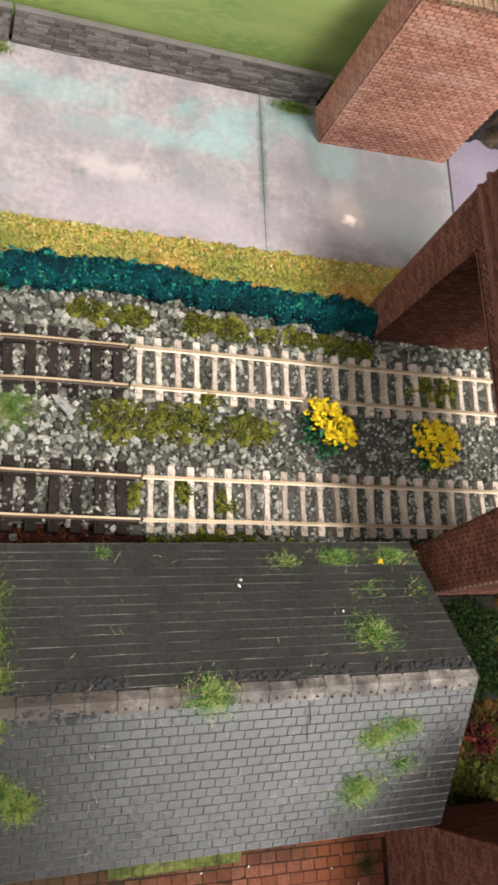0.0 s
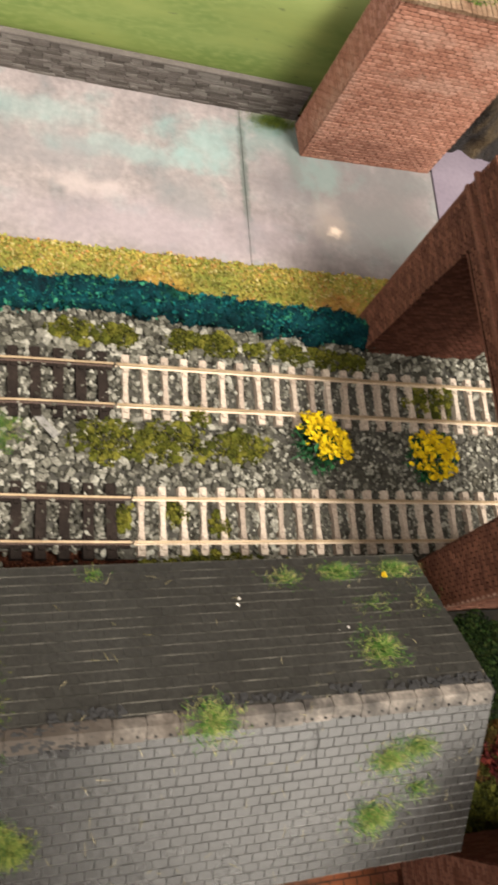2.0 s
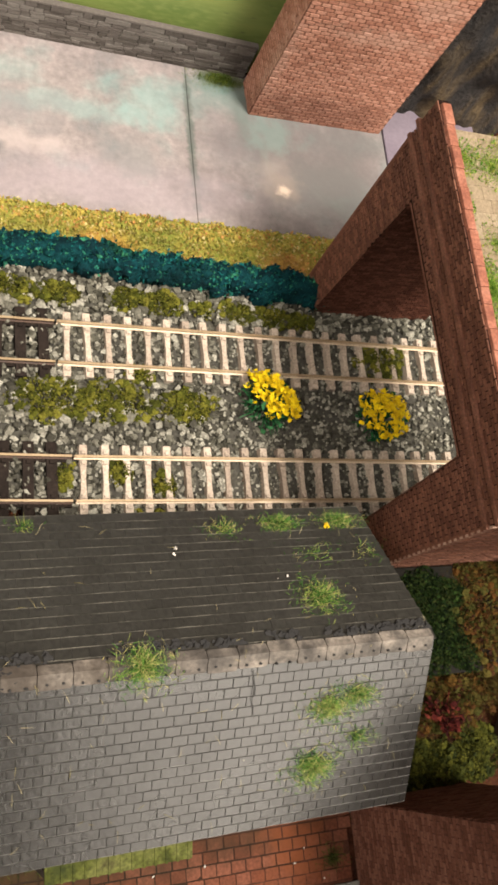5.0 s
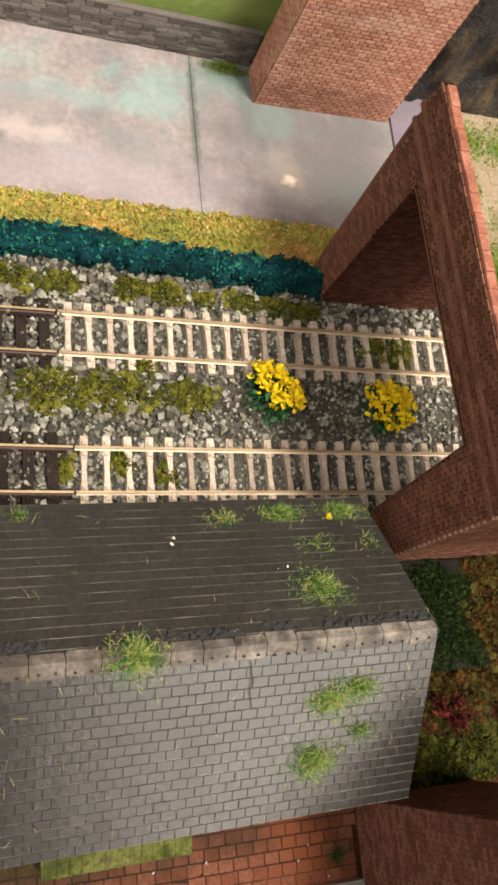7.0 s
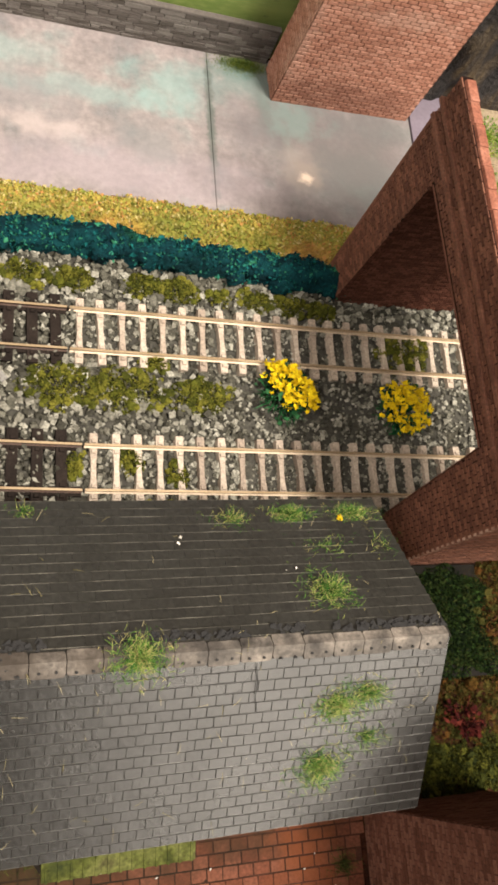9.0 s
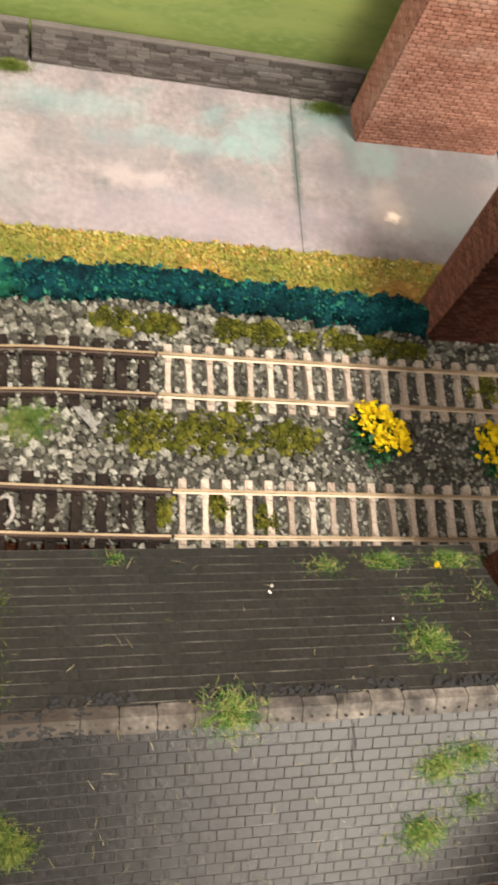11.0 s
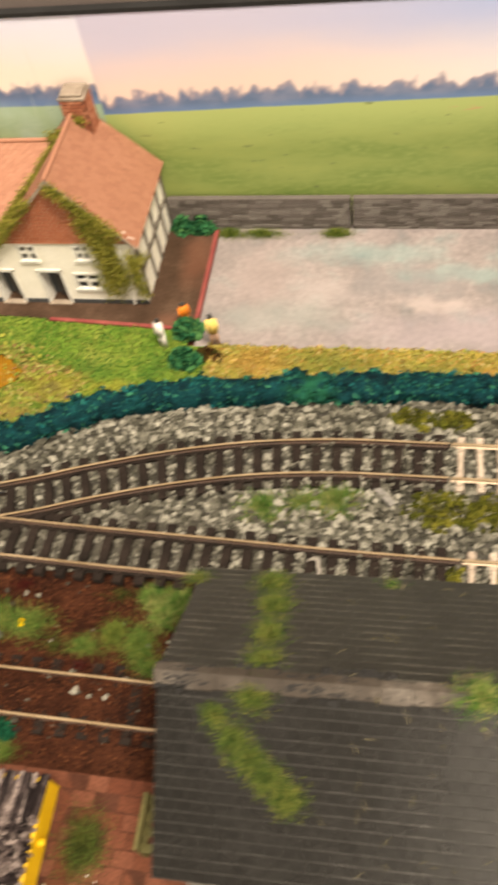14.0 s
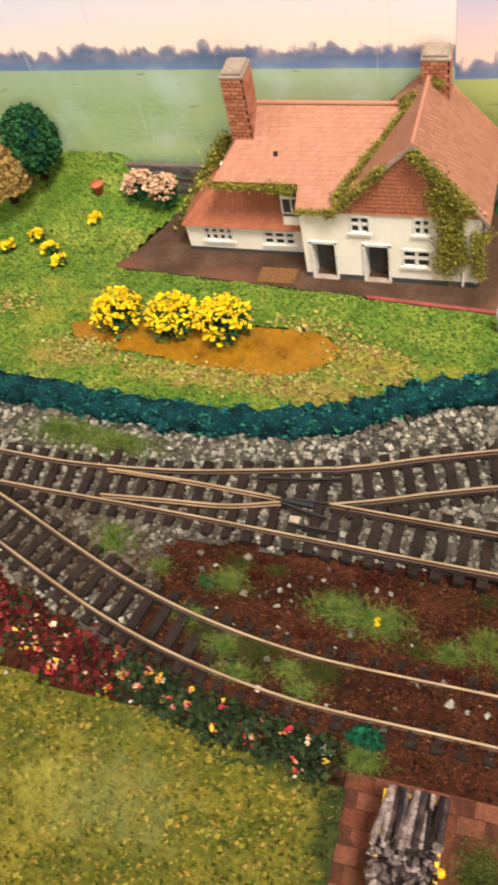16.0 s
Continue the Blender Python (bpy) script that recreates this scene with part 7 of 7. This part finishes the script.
        part("transom", B(Geo(), x0, x1, y + 0.15, y + 0.85, (z0 + z1) / 2 - 0.4, (z0 + z1) / 2 + 0.4), FRAME, w)

    for (x0, x1, z0, z1), n in zip(wins, (2, 2, 2)):
        window(x0, x1, z0, z1, 81.5, n)
    for (x0, x1, z0, z1), n in zip(wing_w, (4, 3)):
        window(x0, x1, z0, z1, 89.5, n)
    dorm = part("window", B(Geo(), -133.6, -127.6, 88.9, 94, 12.2, 22.2), RENDER, th, "small white dormer light")
    part("window_frame", B(B(B(Geo(), -133.0, -130.9, 88.7, 89.0, 16.8, 21.2), -130.3, -128.2, 88.7, 89.0, 16.8, 21.2), -133.4, -127.8, 88.6, 88.9, 15.6, 16.2), PLINTH, dorm)
    for x0, x1, z0, z1 in doors:
        d = part("door", B(Geo(), x0 + 2.6, x1, 84.6, 85.2, 0.5, 12.8), TIMBER, th, "dark door deep in its porch")
        f = Geo()
        B(f, x0 - 0.5, x0 + 0.2, 81.1, 82.4, 0, 13.6)
        B(f, x1 - 0.2, x1 + 0.5, 81.1, 82.4, 0, 13.6)
        B(f, x0 - 0.5, x1 + 0.5, 81.1, 82.4, 13.0, 13.9)
        part("door_frame", f, FRAME, d, "white painted door surround")
        part("reveal", B(Geo(), x0, x0 + 0.3, 82.4, 85.2, 0.5, 13), FRAME, d)
        part("doorstep", B(Geo(), x0 - 0.4, x1 + 0.4, 80.4, 82.2, 0, 0.9), CAP, d)
    # timbering on the end wall
    for y, z0, z1 in ((83.5, 0, 24), (92, 0, 23), (100, 0, 23), (108, 0, 23), (115, 0, 22.4)):
        part("timber_post", B(Geo(), -79.3, -78.7, y - 0.6, y + 0.6, z0, z1), OAK, th)
    for z in (11.5, 22.6):
        part("timber_rail", B(Geo(), -79.25, -78.65, 82, 116, z - 0.6, z + 0.6), OAK, th)
    # chimneys
    for x0, x1, y0, y1, z0, z1 in ((-146.4, -140.6, 95.5, 103.0, 24, 52.5), (-98.0, -91.2, 106.8, 112.8, 36, 50)):
        ch = part("chimney", B(Geo(), x0, x1, y0, y1, z0, z1), MORTAR, th)
        g = Geo()
        brick_face(g, L(x0, y0, z0), (1, 0, 0), (0, 0, 1), x1 - x0, z1 - z0, 2.2, 1.1, r)
        brick_face(g, L(x1, y0, z0), (0, 1, 0), (0, 0, 1), y1 - y0, z1 - z0, 2.2, 1.1, r)
        brick_face(g, L(x0, y1, z0), (0, -1, 0), (0, 0, 1), y1 - y0, z1 - z0, 2.2, 1.1, r)
        part("chimney_bricks", g, CHIMNEY, ch, kind="stuff")
        part("chimney_cap", B(B(Geo(), x0 - 0.25, x1 + 0.25, y0 - 0.25, y1 + 0.25, z1, z1 + 0.8), x0 + 0.3, x1 - 0.3, y0 + 0.3, y1 - 0.3, z1 + 0.9, z1 + 1.6), CAP, ch, "pale stone chimney cap", bevel=0.2)
    part("drainpipe", Geo().tube([L(-83.2, 80.9, 1), L(-83.2, 80.9, 22)], [0.35, 0.35], 8), FRAME, th)


cottage()


def ivy():
    r, g = random.Random(111), Geo()

    def along(a, b, n, spread, thick):
        a, b = Vector(a), Vector(b)
        for _ in range(int(n * 4.5)):
            p = a.lerp(b, r.random())
            g.flake((p.x + r.gauss(0, spread), p.y + r.gauss(0, thick), p.z + r.gauss(0, spread)), r.uniform(0.22, 0.5), r=r)
    along((-96, 79.6, 44), (-82, 79.6, 28), 650, 1.1, 0.5)
    along((-90, 80.0, 34), (-84, 80.2, 10), 1300, 1.7, 0.5)
    along((-86, 80.2, 26), (-88, 80.4, 6), 800, 1.8, 0.4)
    along((-80, 80.2, 21), (-79, 80.4, 5), 320, 0.9, 0.5)
    along((-80, 80.0, 16), (-77.5, 84, 17), 140, 0.9, 0.8)
    along((-118, 79.8, 24.0), (-103, 79.9, 39.5), 420, 0.8, 0.5)
    along((-117, 83, 26.4), (-99, 102, 42.5), 850, 0.7, 0.7)
    along((-127, 80.4, 24.4), (-117, 80.4, 24.4), 160, 0.5, 0.4)
    along((-152, 86.2, 27.2), (-128, 86.2, 27.4), 420, 0.7, 0.5)
    along((-135, 86.2, 27.2), (-128, 86.6, 26.4), 300, 0.9, 0.6)
    along((-97, 108, 44.4), (-93, 106, 44.6), 160, 0.7, 0.6)
    along((-103, 103, 41.5), (-98, 104, 43), 140, 0.7, 0.6)
    tagged(part("ivy", g, IVY), "olive green ivy climbing the cottage walls and verges", "ivy")
    g2 = Geo()
    for _ in range(3800):
        z = r.uniform(2, 27)
        g2.flake((-168 + z * 0.62 + r.gauss(0, 2.2), 100 + z * 0.2 + r.gauss(0, 2.5), z + 0.6 + r.gauss(0, 1)), r.uniform(0.5, 1.0), r=r)
    tagged(part("ivy", g2, IVY), "thick olive ivy bank at the cottage's end", "ivy")


ivy()


# ---- figures, wagon, crate, small things ----
def figure(name, at, h, mats, label, turn=0):
    """A plain figure: legs, coat, head and arms in one mesh; mats: coat, legs, head."""
    g = Geo()
    for s in (-0.75, 0.75):
        g.tube([(s, 0, 0), (s * 0.9, 0, h * 0.24), (s * 0.7, 0, h * 0.48)], [0.55, 0.6, 0.75], 8, 1)
        g.tube([(s * 1.55, 0, h * 0.8), (s * 1.95, -0.3, h * 0.6), (s * 1.6, -0.7, h * 0.45)], [0.42, 0.38, 0.3], 7, 0)
    g.tube([(0, 0, h * 0.42), (0, 0, h * 0.6), (0, 0, h * 0.78), (0, 0, h * 0.85)], [1.1, 1.05, 1.2, 0.5], 10, 0)
    g.ball((0, 0, h * 0.92), 0.7, 0.75, h * 0.075, 6, 10, 0.02, 1, 2)
    ob = part(name, g, mats, smooth_faces=True)
    ob.matrix_world = pose(at[0] * S, at[1] * S, at[2] * S, 0, 0, turn)
    return tagged(ob, label, "figurine", "miniature figures")


figure("figurine", (-56.8, 66.8, 0.6), 12.2, [FIGYELLOW, SKIN, FIGDARK], "painted miniature figure in a pale yellow coat", 10)
figure("figurine", (-71.4, 65.6, 0.4), 11.5, [FIGWHITE, FIGWHITE, FIGDARK], "painted miniature figure in a white coat", -30)
figure("figurine", (-66.5, 74.2, 0.6), 8.4, [FIGORANGE, FIGORANGE, FIGDARK], "painted miniature figure in an orange coat", 40)


def wagon():
    th = thing("coal_wagon", (-74.8, -63.0, 0), "yellow open wagon heaped with grey logs and coal", "wagon", turn=0.5)
    g = Geo().box(-4.8, 4.8, -10.6, 10.6, 1.6, 3.0)
    part("floor", g, WAGON, th)
    for x0, x1, y0, y1 in ((-5.5, -4.8, -11, 11), (4.8, 5.5, -11, 11), (-4.8, 4.8, -11, -10.2), (-4.8, 4.8, 10.2, 11)):
        part("side", Geo().box(x0, x1, y0, y1, 1.6, 8.6), WAGON, th, bevel=0.15)
    part("catch", Geo().ball((6.0, 0, 5.4), 0.8, 0.9, 0.9, 6, 10, 0.02, 1, low=-0.5), WAGON, th, smooth_faces=True)
    for x in (-3.8, 3.8):
        for y in (-6.5, 6.5):
            part("wheel", Geo().tube([(x - 0.6, y, 1.7), (x + 0.6, y, 1.7)], [1.75, 1.75], 16), BLACK, th)
    r = random.Random(121)
    part("load_bed", Geo().box(-4.75, 4.75, -10.1, 10.1, 3.0, 8.4), LOAD, th)
    lumps = [mesh_of("coal_lump", Geo().stone((0, 0, 0), s, r=r), LOAD) for s in (1.0, 1.2, 1.4, 1.7, 2.0, 1.3)]
    for _ in range(300):
        ob = new("coal_lump", r.choice(lumps))
        ob.parent = th
        ob.matrix_basis = pose(r.uniform(-5.9, 5.2) * S, r.uniform(-11.2, 3.5) * S, r.uniform(8.4, 9.9) * S, r.uniform(0, 360), r.uniform(0, 360), r.uniform(0, 360))
    for k in range(13):
        x = -5.3 + k * 0.84
        p = [(x + r.gauss(0, 0.3), 2.0 + r.uniform(-1, 1), 9.4 + r.uniform(0, 0.8)), (x + r.gauss(0, 0.4) + 0.6, 11.5, 9.4 + r.uniform(0, 0.7))]
        part("log", Geo().tube(p, [0.66, 0.6], 8), LOAD, th, "weathered grey log", smooth_faces=False)


wagon()


def crate():
    th = thing("slatted_crate", (-46.6, -57.2, -0.1), "weathered yellow slatted crate against the shed", "crate")
    for k in range(4):
        part("slat", Geo().box(-3.0, 3.0, -5.2 + k * 2.8, -3.6 + k * 2.8, 6.6, 7.3), CRATE, th, bevel=0.12)
    for x in (-3.0, 2.2):
        for y in (-5.2, 4.2):
            part("post", Geo().box(x, x + 0.9, y, y + 0.9, 0, 6.6), CRATE, th)
        part("rail", Geo().box(x, x + 0.8, -5.0, 4.8, 5.6, 6.6), CRATE, th)
        part("rail", Geo().box(x, x + 0.8, -5.0, 4.8, 2.2, 3.2), CRATE, th)
    part("back_board", Geo().box(-3.0, -2.2, -5.2, 5.0, 7.2, 9.6), CRATE, th, bevel=0.12)


crate()


def pot():
    g = Geo().tube([(0, 0, -0.4), (0, 0, 2.6), (0, 0, 2.7), (0, 0, 3.4)], [1.3, 1.8, 2.05, 2.05], 14)
    ob = part("flower_pot", g, TERRACOTTA, at=(-198.6, 104.2, hill(-198.6, 104.2) + 0.3), smooth_faces=True)
    tagged(ob, "red terracotta pot standing in the sloping lawn", "pot")


pot()


tagged(part("doormat", Geo().box(-140.5, -129.5, 77.4, 83.4, 0.55, 0.95), mat("ochre_terracotta_mat", [(0.09, 0.042, 0.02), (0.13, 0.07, 0.024), (0.14, 0.055, 0.034)], 7, 0.6, 0.85, 0.3), bevel=0.15), "ochre and terracotta paved square before the cottage door", "doormat")


def rock_face():
    geo = Geo()
    nx, nz_ = 40, 34
    for i in range(nx + 1):
        for j in range(nz_ + 1):
            x = 106 + 60 * i / nx
            z = 80 * j / nz_ - 1
            y = 112 + 0.06 * z + 3.2 * noise.noise(Vector((x / 9, z / 16, 3))) + 1.4 * noise.noise(Vector((x / 3.5, z / 6, 8)))
            geo.v.append((x, min(y, 116.8), z))
    for i in range(nx):
        for j in range(nz_):
            geo.f.append((i * (nz_ + 1) + j, (i + 1) * (nz_ + 1) + j, (i + 1) * (nz_ + 1) + j + 1, i * (nz_ + 1) + j + 1))
            geo.m.append(0)
    part("rock_face", geo, BARK, kind="structure", smooth_faces=True, label="dark streaked rocky bank behind the bridge")


rock_face()


def specks():
    """Pale chips of scatter lying on the roof, on the yard and in the lawn."""
    r, g = random.Random(131), Geo()
    for _ in range(3):
        x, y = r.uniform(25, 57), r.uniform(-64, -18)
        z = SH["zr"] + ((y + 41.3 - 0.0192 * (x - 9.5)) * roof_near if y < -41.3 else (y + 41.3 - 0.0192 * (x - 9.5)) * roof_far) + 0.7
        g.stone((x, y, z), r.uniform(0.2, 0.45), r=r)
    for x, y in ((18.6, -23.3), (19.2, -22.2)):
        g.stone((x, y, SH["zr"] + (y + 41.3 - 0.0192 * (x - 9.5)) * roof_far + 0.7), 0.7, r=r)
    for _ in range(24):
        g.stone((r.uniform(-85, 60), r.uniform(-84, -66), 0.25), r.uniform(0.3, 0.7), r=r)
    for _ in range(14):
        g.stone((r.uniform(-190, -90), r.uniform(-46, -8), 0.2), r.uniform(0.4, 1.2), r=r)
    tagged(part("pale_chips", g, WHITESPECK, kind="stuff"), "pale stray chips of scatter material", "debris")


specks()


def small_finds():
    """A curled paring in the near track, a slate sliver in the ballast, a bloom and a dark hair crack on the roof."""
    curl = Geo().tube([(-24.4, 2.4, 1.5), (-23.2, 3.0, 1.7), (-22.0, 2.6, 1.8), (-21.9, 1.2, 1.7), (-21.4, -0.2, 1.8), (-21.8, -1.6, 1.7), (-22.9, -2.8, 1.5)], [0.3, 0.44, 0.5, 0.46, 0.5, 0.44, 0.3], 7)
    pale = mat("pale_grey_paring", [(0.22, 0.2, 0.17), (0.34, 0.31, 0.27)], 3, 0.5, 0.8, 0.3)
    tagged(part("curled_paring", curl, pale, smooth_faces=True), "pale grey curled paring lying between the rails", "debris")
    a, b = Vector((-11.2, 24.6, 1.0)), Vector((-6.0, 18.4, 1.5))
    s = Vector((0.62, 0.52, 0))
    tagged(part("slate_sliver", Geo().slab([a - s, b - s, b + s, a + s], 0.35), mat("grey_sliver", [(0.14, 0.135, 0.12), (0.22, 0.21, 0.19)], 3, 0.5, 0.8, 0.3)), "long grey slate sliver lying on the ballast", "debris")
    r, g = random.Random(141), Geo()
    for _ in range(8):
        g.flake((49.4 + r.gauss(0, 0.35), -18.3 + r.gauss(0, 0.35), 36.4 + r.gauss(0, 0.2)), r.uniform(0.5, 0.8), r=r, flat=0.4)
    tagged(part("fallen_blossom", g, YELLOW), "single yellow blossom caught at the slates' edge", "blossom")
    near = lambda x, y: (x, y, SH["zr"] + (y + 41.3 - 0.0192 * (x - 9.5)) * roof_near + 0.5)
    tagged(part("hair_crack", Geo().tube([near(26.2, -43.2), near(26.8, -45.5), near(26.7, -47.6), near(27.5, -50.2)], [0.05, 0.08, 0.07, 0.03], 5), SOOT), "dark hair-thin fibre lying down the slates", "debris")


small_finds()
